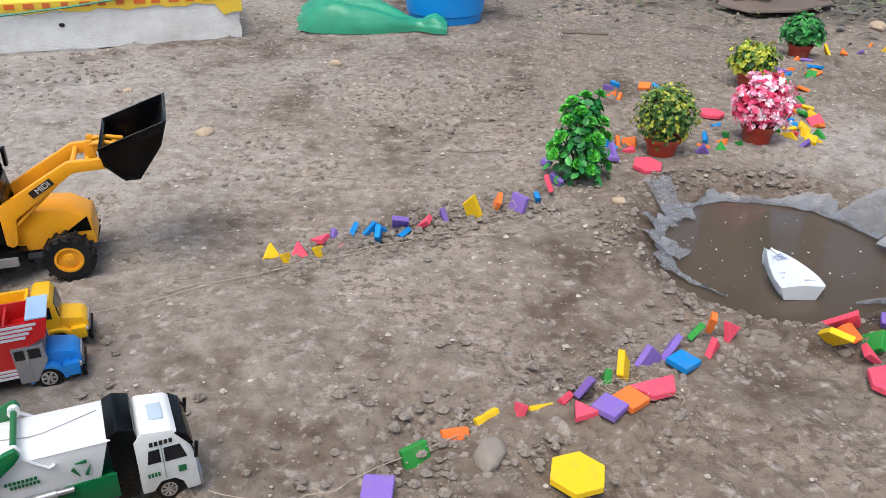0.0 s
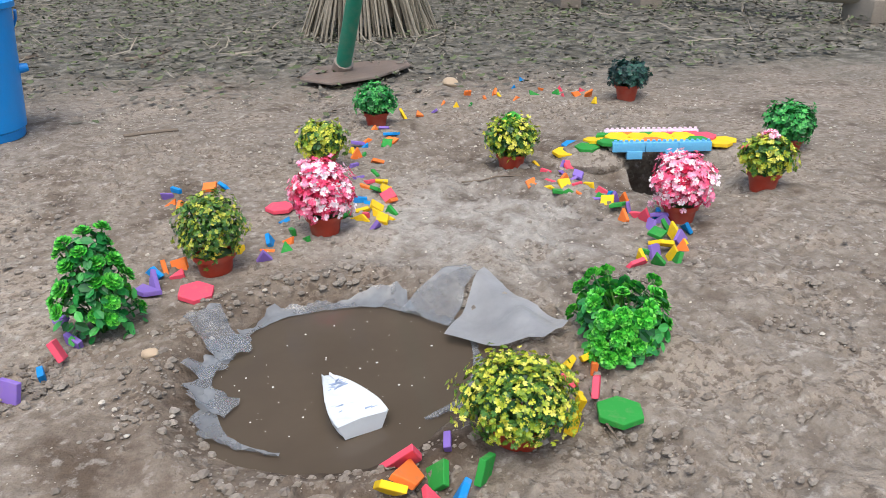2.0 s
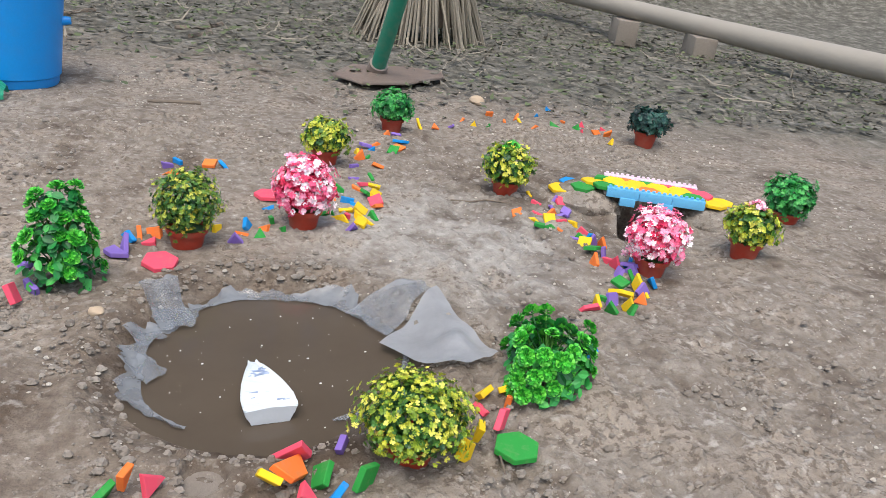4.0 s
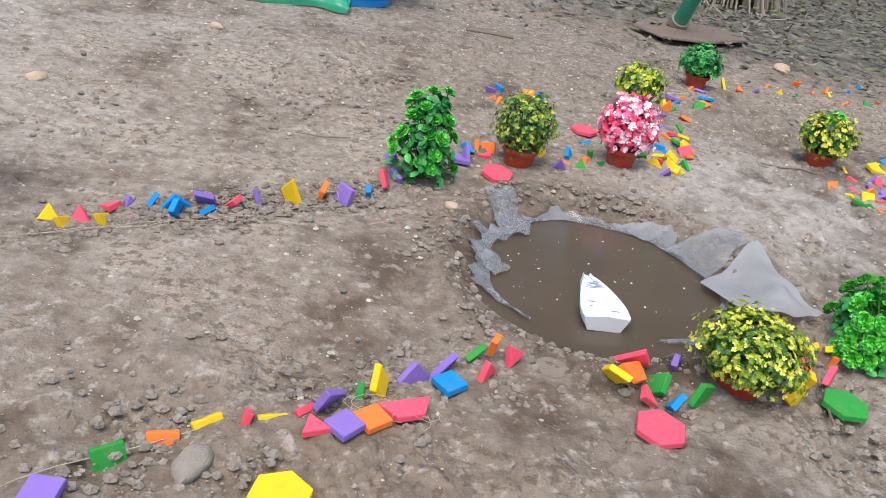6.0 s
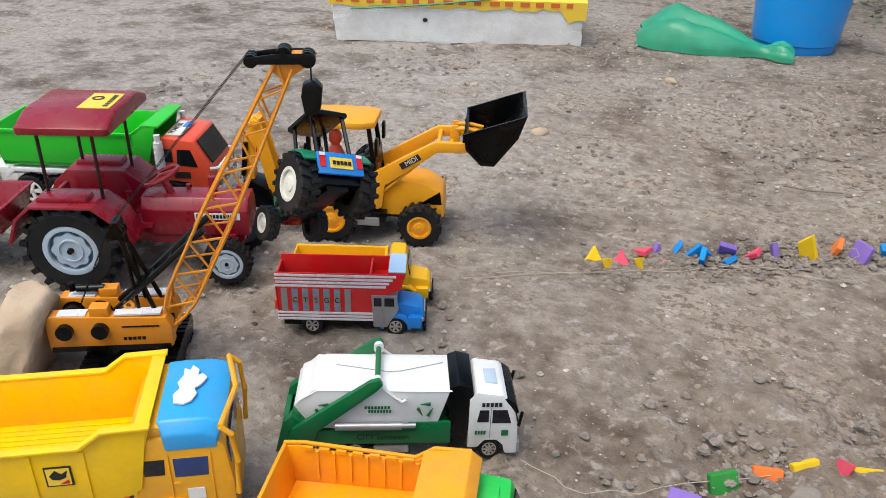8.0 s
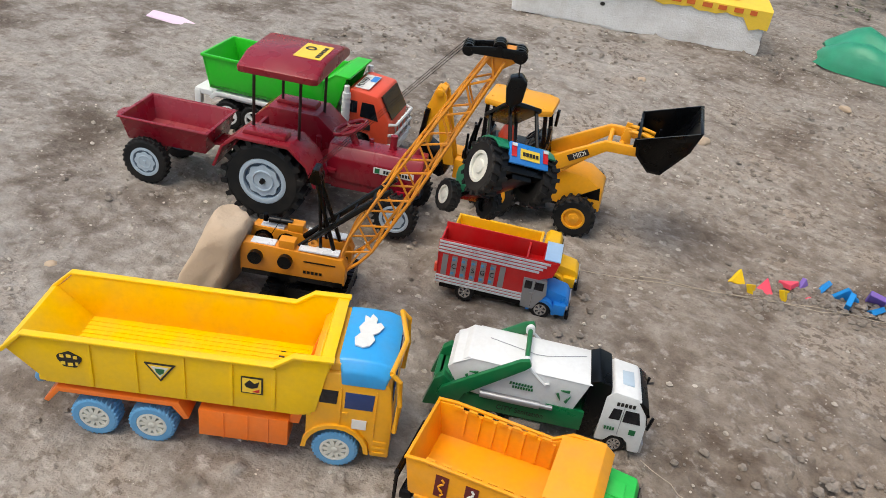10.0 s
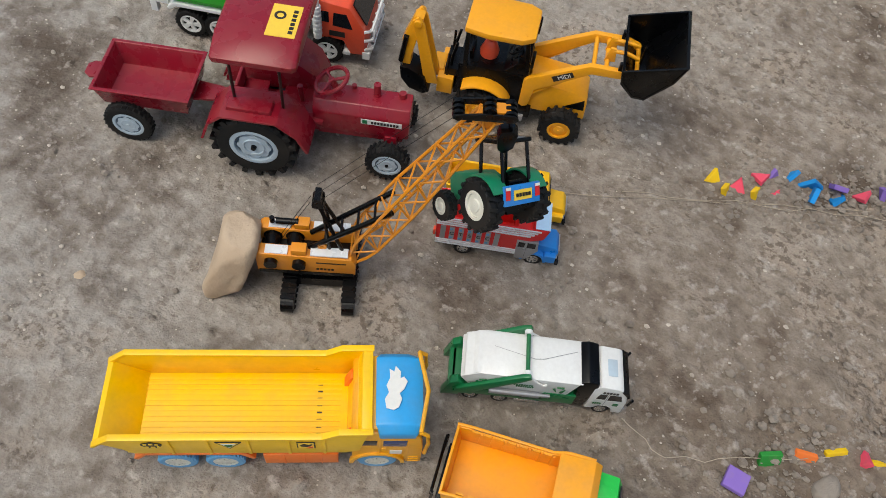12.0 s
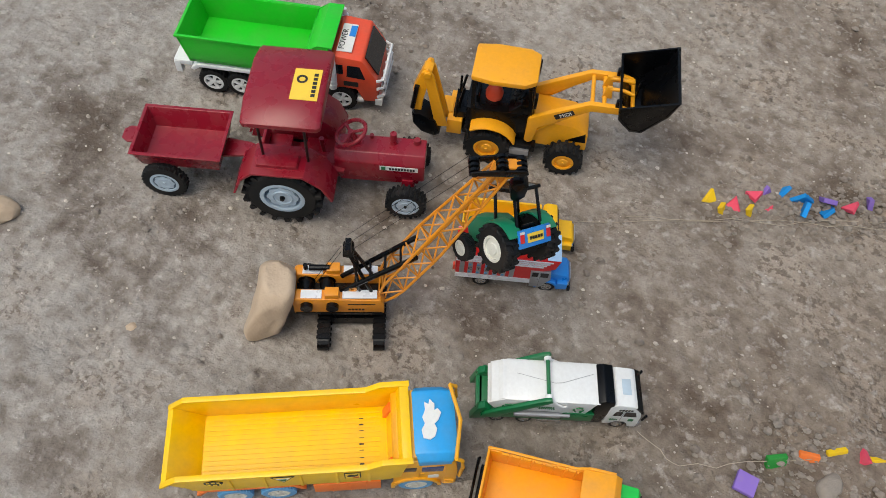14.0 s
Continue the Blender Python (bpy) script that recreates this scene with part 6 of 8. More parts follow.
    for x, z, q in ((-0.026, 0.003, 0.0055), (0.0, 0.008, 0.0062), (0.018, 0.004, 0.0066)):
        b = B()
        cyl(b, (tip.x + x, -0.0105, tip.z + z), (tip.x + x, 0.0105, tip.z + z), 0.0030, n=10)
        axle = part("sheave_axle", b, black, T, smooth=True)
        for y in (-0.0060, 0.0, 0.0060):
            b = B()
            cyl(b, (tip.x + x, y - 0.0016, tip.z + z), (tip.x + x, y + 0.0016, tip.z + z), q, n=18)
            part("sheave", b, black, axle, "black pulley sheave", smooth=True)
    for s in (-1, 1):
        b = B()
        prism(b, [(tip.x - 0.031, tip.z + 0.001), (tip.x - 0.031, tip.z + 0.006), (tip.x - 0.004, tip.z + 0.0095), (tip.x + 0.021, tip.z + 0.0095), (tip.x + 0.025, tip.z + 0.005), (tip.x + 0.022, tip.z + 0.001)], s * 0.0092 - 0.0010, s * 0.0092 + 0.0010)
        part("sheave_frame", b, black, T, bevel=0.0005)
    # mast and stays
    mast = Vector((0.020, 0.0, 0.146))
    b = B()
    for s in (-1, 1):
        cyl(b, (0.046, s * 0.013, 0.064), (mast.x, s * 0.005, mast.z), 0.0022, n=8)
        cyl(b, (0.030, s * 0.012, 0.070), (mast.x + 0.004, s * 0.005, mast.z - 0.004), 0.0018, n=8)
    for y in (-0.006, 0.0, 0.006):
        cyl(b, (mast.x, y - 0.0016, mast.z), (mast.x, y + 0.0016, mast.z), 0.0062, n=14)
    prism(b, [(mast.x - 0.006, mast.z - 0.004), (mast.x - 0.003, mast.z + 0.010), (mast.x + 0.003, mast.z + 0.010), (mast.x + 0.006, mast.z - 0.004)], -0.008, 0.008)
    part("mast", b, black, T, "black A-frame mast with pulleys")
    b = B()
    mid = up @ Vector((L * 0.36, 0, 0))
    for s in (-1, 1):
        cyl(b, (0.008, s * 0.010, 0.070), (mid.x - 0.002, s * 0.013, mid.z + 0.010), 0.0030, n=8)
    for k in range(1, 5):
        p = Vector((0.008, 0, 0.070)).lerp(Vector((mid.x - 0.002, 0, mid.z + 0.010)), k / 5)
        cyl(b, (p.x, -0.011, p.z), (p.x, 0.011, p.z), 0.0014, n=6)
    part("boom_stop", b, black, T)
    for y in (-0.0115, 0.0, 0.0115):
        b = B()
        tube(b, [(mast.x - 0.002, y, mast.z + 0.009), (tip.x - 0.028, y, tip.z + 0.008)], 0.00028, 5)
        part("stay_cable", b, rubber, T)
    for y in (-0.004, 0.004):
        b = B()
        tube(b, [(mast.x - 0.008, y, mast.z), (-0.026, y, 0.067)], 0.00035, 5)
        part("stay_cable", b, black, T)
    hx, hz = tip.x + 0.020, tip.z - 0.028
    b = B()
    tube(b, [(hx, 0, tip.z + 0.006), (hx, 0, hz + 0.014)], 0.0007, 5)
    part("hoist_cable", b, black, T)
    b = B()
    prism(b, [(hx - 0.009, hz + 0.002), (hx - 0.007, hz + 0.012), (hx + 0.003, hz + 0.015), (hx + 0.009, hz + 0.009), (hx + 0.007, hz - 0.008), (hx - 0.001, hz - 0.016), (hx - 0.007, hz - 0.012)], -0.007, 0.007)
    part("hook_block", b, black, T, bevel=0.0022)
    return T, Vector((hx, 0, hz))


CRANE, HOOK = crane()


# green toy tractor that hangs from the crane hook
def hung_tractor():
    m = pose(-0.3745, 0.4840, 0.1945, 21.8, 38.9, 162.7) @ Matrix.Scale(1.12, 4)
    T = thing("toy_green_tractor", m, "sea-green and black toy tractor hanging nose down from the crane hook", "toy tractor", "toy vehicles")
    b = B()
    prism(b, [(0.016, -0.006), (0.016, 0.020), (0.026, 0.024), (0.064, 0.020), (0.068, 0.014), (0.068, -0.006)], -0.0115, 0.0115)
    part("bonnet", b, tractor_green, T, bevel=0.002)
    b = B()
    box(b, -0.016, 0.066, -0.010, 0.010, -0.010, 0.004)
    box(b, -0.020, 0.014, -0.020, 0.020, -0.006, 0.008)
    part("chassis", b, black, T, bevel=0.001)
    for s in (-1, 1):
        b = B()
        y0, y1 = min(s * 0.014, s * 0.030), max(s * 0.014, s * 0.030)
        arc = [(0.0275 * math.cos(a), 0.0275 * math.sin(a)) for a in [math.radians(10 + 16 * k) for k in range(10)]]
        arc2 = [(0.0255 * math.cos(a), 0.0255 * math.sin(a)) for a in [math.radians(10 + 16 * k) for k in range(9, -1, -1)]]
        prism(b, arc + arc2, y0, y1)
        part("mudguard", b, tractor_green, T, bevel=0.0006)
    b = B()
    prism(b, [(-0.026, 0.000), (-0.026, 0.018), (-0.023, 0.018), (-0.023, 0.000)], -0.020, 0.020)
    plate = part("rear_plate", b, truck_blue, T, "blue rear plate with yellow and red stickers", bevel=0.0006)
    decal(plate, sticker_yellow, -0.0262, 0, 0.009, 0.020, 0.009, 'back')
    for s in (-1, 1):
        decal(plate, truck_red, -0.0262, s * 0.0165, 0.011, 0.005, 0.011, 'back', "tail_light")
        decal(plate, sticker_white, -0.0268, s * 0.0165, 0.0155, 0.005, 0.0025, 'back')
    b = B()
    for k in range(5):
        box(b, -0.0276, -0.0269, -0.008 + 0.0034 * k, -0.0056 + 0.0034 * k, 0.0075, 0.0105)
    part("print_bar", b, sticker_black, plate)
    b = B()
    for x0, x1 in ((-0.018, -0.016), (0.016, 0.012)):
        for s in (-1, 1):
            cyl(b, (x0, s * 0.015, 0.006), (x1, s * 0.014, 0.054), 0.0017, n=6)
    part("roll_frame", b, black, T)
    b = B()
    prism(b, [(-0.020, -0.017), (0.018, -0.017), (0.022, -0.010), (0.022, 0.010), (0.018, 0.017), (-0.020, 0.017)], 0.053, 0.057, 'z')
    part("roof", b, black, T, bevel=0.0012)
    b = B()
    for k in range(6):
        box(b, -0.019 + 0.0028 * k, -0.0176 + 0.0028 * k, -0.010, 0.010, 0.057, 0.0576)
    part("roof_grille", b, silver, T)
    seat(T, black, -0.008, 0, 0.008, 0.016)
    for s in (-1, 1):
        wheel(T, 0.0, s * 0.034, 0.0238, 0.015, dusty_rubber, rim_white, z=0.0, spokes=0, lugs=16, rim_r=0.58, bite=0.05)
        wheel(T, 0.062, s * 0.028, 0.0150, 0.011, dusty_rubber, rim_white, z=-0.010, spokes=0, lugs=16, rim_r=0.58)
    b = B()
    top = CRANE.matrix_world @ (HOOK + Vector((0.0, 0, -0.018)))
    here = m.inverted() @ top
    tube(b, [here, here.lerp(Vector((0, 0, 0.058)), 0.5), (0.0, 0.0, 0.057)], 0.0012, 6)
    part("lifting_loop", b, black, T)


farm_tractor()
backhoe()
bpy.context.view_layer.update()
hung_tractor()


# sandstone lump that props the crane
def prop_stone():
    b = B()
    bmesh.ops.create_icosphere(b, subdivisions=4, radius=1.0)
    for v in b.verts:
        p = v.co.copy()
        q = Vector((max(-0.62, min(0.70, p.x)), max(-0.78, min(0.85, p.y)), max(-0.7, min(0.82, p.z))))
        k = 1 + 0.10 * noise.noise(p * 1.7 + Vector((3, 1, 7))) + 0.03 * noise.noise(p * 6)
        q = q * k
        lean = 0.30 * q.z
        v.co = Vector((0.034 * q.x + 0.018 * q.z - 0.010 * q.y * q.z, 0.052 * q.y * (1 - 0.25 * q.z), 0.060 * (q.z + 0.62)))
    return tagged(part("prop_stone", b, sandstone, smooth=True, at=pose(-0.636, 0.350, 0.0, 0, 0, 25)), "rough tan sandstone lump set behind the crane", "stone")


prop_stone()

# ---- potted and planted artificial bushes ----


def leaf_quad(verts, faces, p, n, size, r, bend=0.35, ratio=0.8):
    """A small rounded leaf at p that faces n, bent along its middle."""
    n = n.normalized()
    t = n.orthogonal().normalized()
    a = r.random() * 6.283
    u = t * math.cos(a) + n.cross(t) * math.sin(a)
    v = n.cross(u)
    k = len(verts)
    s, w = size, size * ratio
    for du, dv, dn in ((-0.5, 0, 0), (-0.15, -0.5, bend * 0.5), (0.3, -0.42, bend * 0.5), (0.55, 0, bend * 0.2), (0.3, 0.42, bend * 0.5), (-0.15, 0.5, bend * 0.5)):
        verts.append(tuple(p + u * (du * s) + v * (dv * w) + n * (dn * s * 0.6)))
    faces.append((k, k + 1, k + 2, k + 3))
    faces.append((k, k + 3, k + 4, k + 5))


def floret(verts, faces, p, n, size, petals, r, cup=0.3):
    """A small flower-like tuft: petals round one middle point, cupped towards n."""
    n = n.normalized()
    t = n.orthogonal().normalized()
    s = n.cross(t)
    a0 = r.random() * 6.283
    k = len(verts)
    verts.append(tuple(p))
    for i in range(petals):
        a = a0 + 6.283 * i / petals + r.uniform(-0.15, 0.15)
        z = size * r.uniform(0.75, 1.15)
        lift = cup + r.uniform(-0.2, 0.25)
        w = 2.9 / petals
        for da, q, h in ((-w, 0.55, 0.5), (-w * 0.62, 0.98, 1.0), (w * 0.62, 0.98, 0.9), (w, 0.55, 0.5)):
            d = t * math.cos(a + da) + s * math.sin(a + da)
            verts.append(tuple(p + d * (q * z) + n * (h * lift * z)))
        o = k + 1 + 4 * i
        faces.append((k, o, o + 1, o + 2, o + 3))


def crown_mesh(name, mat, seed, rx, rz, zc, clusters, petals, leaf, spread, lumps=0.25, floor=0.0, inner=0.62):
    """A crown of small florets on an uneven ball, with looser ones inside and sprigs that stand out."""
    r = random.Random(seed)
    verts, faces = [], []
    off = Vector((seed * 1.7, seed * 0.3, seed * 2.1))
    while len(verts) < clusters * (1 + 4 * petals):
        d = Vector((r.gauss(0, 1), r.gauss(0, 1), r.gauss(0, 1))).normalized()
        if d.z < -0.75:
            d.z = -d.z
        if noise.noise(d * 5.5 + off) < -0.28:
            continue
        k = r.random()
        q = r.uniform(inner, 0.86) if k < 0.30 else r.uniform(0.84, 1.04) if k < 0.92 else r.uniform(1.04, 1.16)
        q *= 1 + lumps * noise.noise(d * 1.9 + off) + 0.5 * lumps * noise.noise(d * 4.3 + off)
        p = Vector((d.x * rx * q, d.y * rx * q, zc + d.z * rz * q))
        p.z = max(floor, p.z)
        face = (d + Vector((r.gauss(0, 0.4), r.gauss(0, 0.4), 0.3 + r.gauss(0, 0.3)))).normalized()
        floret(verts, faces, p, face, leaf * r.uniform(0.75, 1.2), petals, r)
    return mesh_from(name, verts, faces, mat, False)


def twigs(name, seed, rx, rz, zc, base, count, mat=leaf_inner):
    r = random.Random(seed + 99)
    b = B()
    for _ in range(count):
        d = Vector((r.gauss(0, 1), r.gauss(0, 1), abs(r.gauss(0.4, 0.8)))).normalized()
        e = Vector((d.x * rx * 0.85, d.y * rx * 0.85, zc + d.z * rz * 0.8))
        s = Vector((r.gauss(0, 0.004), r.gauss(0, 0.004), base))
        tube(b, [s, s.lerp(e, 0.5) + Vector((0, 0, 0.006)), e], 0.0008, 4)
    return b


def hang(ob, parent):
    ob.parent = parent
    return ob


def potted(x, y, seed, mat, label, rx, rz, clusters, petals, leaf, spread, pot=0.029, scale_h=1.0, lumps=0.25, tilt=(0, 0), top=None, sink=0.008):
    T = thing("potted_plant", pose(x, y, gz(x, y) - sink, tilt[0], tilt[1], seed * 37 % 360), label, "plant", "pots along the path")
    h = pot * 1.35
    b = B()
    lathe(b, [(0.001, 0), (pot * 0.70, 0), (pot * 0.72, 0.002), (pot * 0.90, h * 0.80), (pot * 1.02, h * 0.81), (pot * 1.04, h * 0.99), (pot * 1.0, h), (pot * 0.92, h * 0.99), (pot * 0.88, h * 0.86), (0.001, h * 0.86)], 30)
    part("pot", b, terracotta, T, "small brick-red plastic pot", smooth=True)
    b = B()
    lathe(b, [(0.001, h * 0.862), (pot * 0.885, h * 0.862), (pot * 0.885, h * 0.87), (0.001, h * 0.90)], 18)
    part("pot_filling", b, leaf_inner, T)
    zc = h + rz * 0.74
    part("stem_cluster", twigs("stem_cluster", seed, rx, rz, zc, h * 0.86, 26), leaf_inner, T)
    # yellow, olive and pink bushes get a darker core as painted inner shade
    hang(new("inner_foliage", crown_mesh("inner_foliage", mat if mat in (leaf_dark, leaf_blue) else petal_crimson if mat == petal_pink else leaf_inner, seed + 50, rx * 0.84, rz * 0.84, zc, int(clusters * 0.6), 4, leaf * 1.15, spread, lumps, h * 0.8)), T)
    hang(new("crown", crown_mesh("crown", mat, seed, rx, rz, zc, clusters, petals, leaf, spread, lumps, h * 0.7)), T)
    if top:
        hang(new("top_tuft", crown_mesh("top_tuft", top, seed + 7, rx * 0.34, rz * 0.3, zc + rz * 0.92, 40, 5, leaf, spread)), T)
    return T


potted(0.567, 0.688, 1, leaf_yellow, "yellow-green leafy artificial plant in brick-red pot", 0.056, 0.036, 1250, 5, 0.0034, 0.0046, 0.027, sink=0.014)
potted(0.370, 1.200, 2, leaf_olive, "olive and yellow artificial bush in brick-red pot", 0.047, 0.048, 1050, 5, 0.0034, 0.0048)
potted(0.550, 1.272, 3, petal_pink, "pink and white flowering artificial bush in brick-red pot", 0.048, 0.047, 640, 5, 0.0058, 0.0052)
potted(0.643, 1.600, 4, leaf_yellow, "yellow-green artificial bush half hidden behind another pot", 0.046, 0.033, 460, 5, 0.0056, 0.0055)
potted(0.857, 1.890, 5, leaf_dark, "deep green artificial bush at the bend of the path", 0.048, 0.036, 460, 5, 0.0062, 0.0055)
potted(0.972, 1.437, 6, leaf_yellow, "yellow-green artificial bush with bright green tip in a red pot", 0.050, 0.040, 480, 5, 0.0056, 0.0058, top=leaf_bright)
potted(1.540, 1.840, 7, leaf_blue, "dark blue-green artificial bush in a small red pot", 0.050, 0.034, 420, 5, 0.0070, 0.006, 0.032)
potted(1.083, 1.078, 8, petal_pink, "pink and white flowering artificial bush beside the toy bridge", 0.046, 0.046, 640, 5, 0.0058, 0.0052)
potted(1.308, 1.127, 9, leaf_yellow, "yellow-green artificial bush with pale pink buds in a red pot", 0.046, 0.037, 420, 5, 0.0056, 0.0058, top=petal_pink)
potted(1.548, 1.300, 10, leaf_dark, "deep green artificial bush behind a yellow one", 0.048, 0.040, 420, 5, 0.0066, 0.006, sink=0.016)


def lettuce_bush(x, y, seed, label, rx, ry, top, yaw, count, taper):
    """Bright plastic sprig of ruffled rosettes and flat oval leaves stuck straight into the soil."""
    T = thing("planted_sprig", pose(x, y, gz(x, y) - 0.003, 0, 0, yaw), label, "plant", "green sprigs by the pond")
    r = random.Random(seed)
    heads, tries = [Vector((0, 0, top))], 0
    while len(heads) < count and tries < 4000:
        tries += 1
        a, t = r.random() * 6.283, r.random() ** 0.8
        k = (1 - taper * t ** 1.4) * r.uniform(0.72, 1.0) * (1 + 0.22 * math.sin(2.6 * a + seed))
        p = Vector((rx * k * math.cos(a), ry * k * math.sin(a), 0.014 + (top - 0.014) * t))
        if all((p - q).length > 0.0165 for q in heads):
            heads.append(p)
    b = B()
    for p in heads:
        tube(b, [(0, 0, 0), (p.x * 0.35, p.y * 0.35, p.z * 0.6), p], 0.0011, 5)
    part("stem_cluster", b, leaf_inner, T)
    for p in heads:
        verts, faces = [], []
        out = Vector((p.x * 1.3, p.y * 1.3, 0.022 + 0.35 * p.z)).normalized()
        t = out.orthogonal().normalized()
        s = out.cross(t)
        big = r.uniform(0.9, 1.25)
        for lay, (cnt, rad, rise, size) in enumerate(((11, 0.0066, 0.000, 0.0072), (10, 0.0048, 0.0022, 0.0064), (8, 0.0030, 0.0042, 0.0054), (5, 0.0012, 0.0056, 0.0042))):
            for i in range(cnt):
                a = 6.283 * i / cnt + lay * 0.4 + r.uniform(-0.2, 0.2)
                d = t * math.cos(a) + s * math.sin(a)
                side = out.cross(d)
                c = d * (rad * big) + out * (rise * big)
                k = len(verts)
                z = size * big * r.uniform(0.85, 1.2)
                tip = out * (0.15 + 0.22 * lay)
                for du, dv, dn in ((-0.55, 0, 0), (-0.1, -0.42, 0.14), (0.32, -0.48, 0.05), (0.55, -0.2, 0.22), (0.55, 0.2, 0.0), (0.32, 0.48, 0.2), (-0.1, 0.42, 0.04)):
                    verts.append(tuple(c + (d + tip).normalized() * (du * z) + side * (dv * z) + out * (dn * z * r.uniform(0.4, 1.6))))
                faces.append((k, k + 1, k + 2, k + 3))
                faces.append((k, k + 3, k + 4))
                faces.append((k, k + 4, k + 5, k + 6))
        rosette = hang(new("rosette", mesh_from("rosette", verts, faces, leaf_bright, False)), T)
        rosette.location = p
    verts, faces = [], []
    for _ in range(340):
        a, t = r.random() * 6.283, r.random()
        k = (1 - taper * t ** 1.5) * r.uniform(0.45, 0.98)
        p = Vector((rx * k * math.cos(a), ry * k * math.sin(a), 0.006 + (top - 0.012) * t))
        n = Vector((p.x, p.y, 0.02 + 0.02 * r.random())).normalized() + Vector((r.gauss(0, 0.35), r.gauss(0, 0.35), r.gauss(0, 0.3)))
        leaf_quad(verts, faces, p, n, r.uniform(0.010, 0.0165), r, 0.3, 0.68)
    hang(new("oval_leaves", mesh_from("oval_leaves", verts, faces, leaf_dark, False)), T)
    return T


lettuce_bush(0.217, 1.085, 31, "bright green plastic sprig of ruffled rosettes planted in soil", 0.052, 0.046, 0.134, 20, 36, 0.58)
lettuce_bush(0.765, 0.800, 32, "bright green plastic rosette bush planted at the pond's edge", 0.070, 0.058, 0.064, 70, 44, 0.18)
b = B()
lathe(b, [(0.0005, 0.0), (0.006, 0.002), (0.010, 0.007), (0.008, 0.013), (0.0005, 0.016)], 14)
tagged(part("flower_head", b, PURPLE, smooth=True, at=(0.172, 1.110, 0.010)), "single mauve plastic flower head beside the green sprig", "flower")


# ---- pond: film, boat ----
def film_rim():
    """Crinkled film that shows all round the waterline, wide on the far side and in two folds."""
    verts, faces = [], []
    n, m = 150, 6
    r = random.Random(11)
    for i in range(n + 1):
        a = math.radians(-70 + 300 * i / n)
        rad = float(pond_radius(a))
        deg = math.degrees(a)
        w = 0.016 + 0.012 * float(value_noise(np.array(i * 0.31), np.array(2.0), 5)) + 0.006 * float(value_noise(np.array(i * 1.1), np.array(7.0), 6))
        w += 0.030 * math.exp(-((deg - 138) / 9) ** 2) + 0.022 * math.exp(-((deg - 172) / 7) ** 2) + 0.030 * math.exp(-((deg - 52) / 11) ** 2) + 0.020 * math.exp(-((deg - 192) / 6) ** 2)
        w *= 1.0 if 20 < deg < 205 else 0.5
        for j in range(m):
            t = j / (m - 1)
            q = rad * (0.90 if 125 < deg < 150 else 0.975) + (w * 0.8 + rad * 0.03) * t
            x, y = POND[0] + q * math.cos(a), POND[1] + q * math.sin(a)
            z = max(WATER - 0.004 + 0.010 * t, (float(ground_z(x, y)) + 0.002) + 0.006) + 0.0035 * float(value_noise(np.array(i * 0.6), np.array(j * 0.9), 9)) * (0.4 + t)
            verts.append((x, y, z))
    for i in range(n):
        for j in range(m - 1):
            o = i * m + j
            faces.append((o, o + 1, o + m + 1, o + m))
    tagged(new("pond_film", mesh_from("pond_film", verts, faces, sheet_film)), "crinkled grey translucent plastic film lining the pond edge", "plastic sheet")


film_rim()


def film_flap(name, corners, seed, label, lift=0.006, mat=None, crinkle=1.0):
    """A loose folded piece of film between four corners."""
    verts, faces = [], []
    n = 18
    c = [Vector(q) for q in corners]
    for i in range(n + 1):
        for j in range(n + 1):
            u, v = i / n, j / n
            p = c[0].lerp(c[1], u).lerp(c[3].lerp(c[2], u), v)
            w = 0.006 * crinkle * float(value_noise(np.array(u * 5.0 + seed), np.array(v * 5.0), seed))
            x, y = p.x + w, p.y - w * 0.7
            z = max((float(ground_z(x, y)) + 0.002), WATER) + lift + crinkle * (0.006 * float(value_noise(np.array(u * 3.3), np.array(v * 3.3 + seed), seed + 1)) + 0.003 * math.sin(9 * u + 4 * v))
            verts.append((x, y, z))
    for i in range(n):
        for j in range(n):
            o = i * (n + 1) + j
            faces.append((o, o + 1, o + n + 2, o + n + 1))
    tagged(new(name, mesh_from(name, verts, faces, mat or sheet_film)), label, "plastic sheet")


film_flap("film_flap", [(0.589, 0.903), (0.690, 1.002), (0.716, 0.832), (0.662, 0.808)], 3, "large loose flap of grey translucent film folded out of the pond", 0.012, flap_film, 0.35)
film_flap("film_fold", [(0.565, 0.995), (0.676, 1.034), (0.682, 1.000), (0.603, 0.928)], 4, "narrow fold of grey film beside the large flap", 0.0095, crinkle=0.6)
film_flap("film_corner", [(0.308, 1.052), (0.352, 1.070), (0.378, 0.982), (0.336, 0.972)], 5, "upturned corner of grey film at the pond's edge", 0.006, crinkle=0.6)
film_flap("film_scrap", [(0.290, 0.965), (0.330, 0.988), (0.342, 0.952), (0.312, 0.938)], 8, "narrow scrap of grey film at the waterline", 0.006, crinkle=0.5)
film_flap("film_scrap", [(0.290, 0.906), (0.318, 0.918), (0.342, 0.884), (0.320, 0.856)], 6, "small scrap of grey film at the waterline", 0.006, crinkle=0.5)


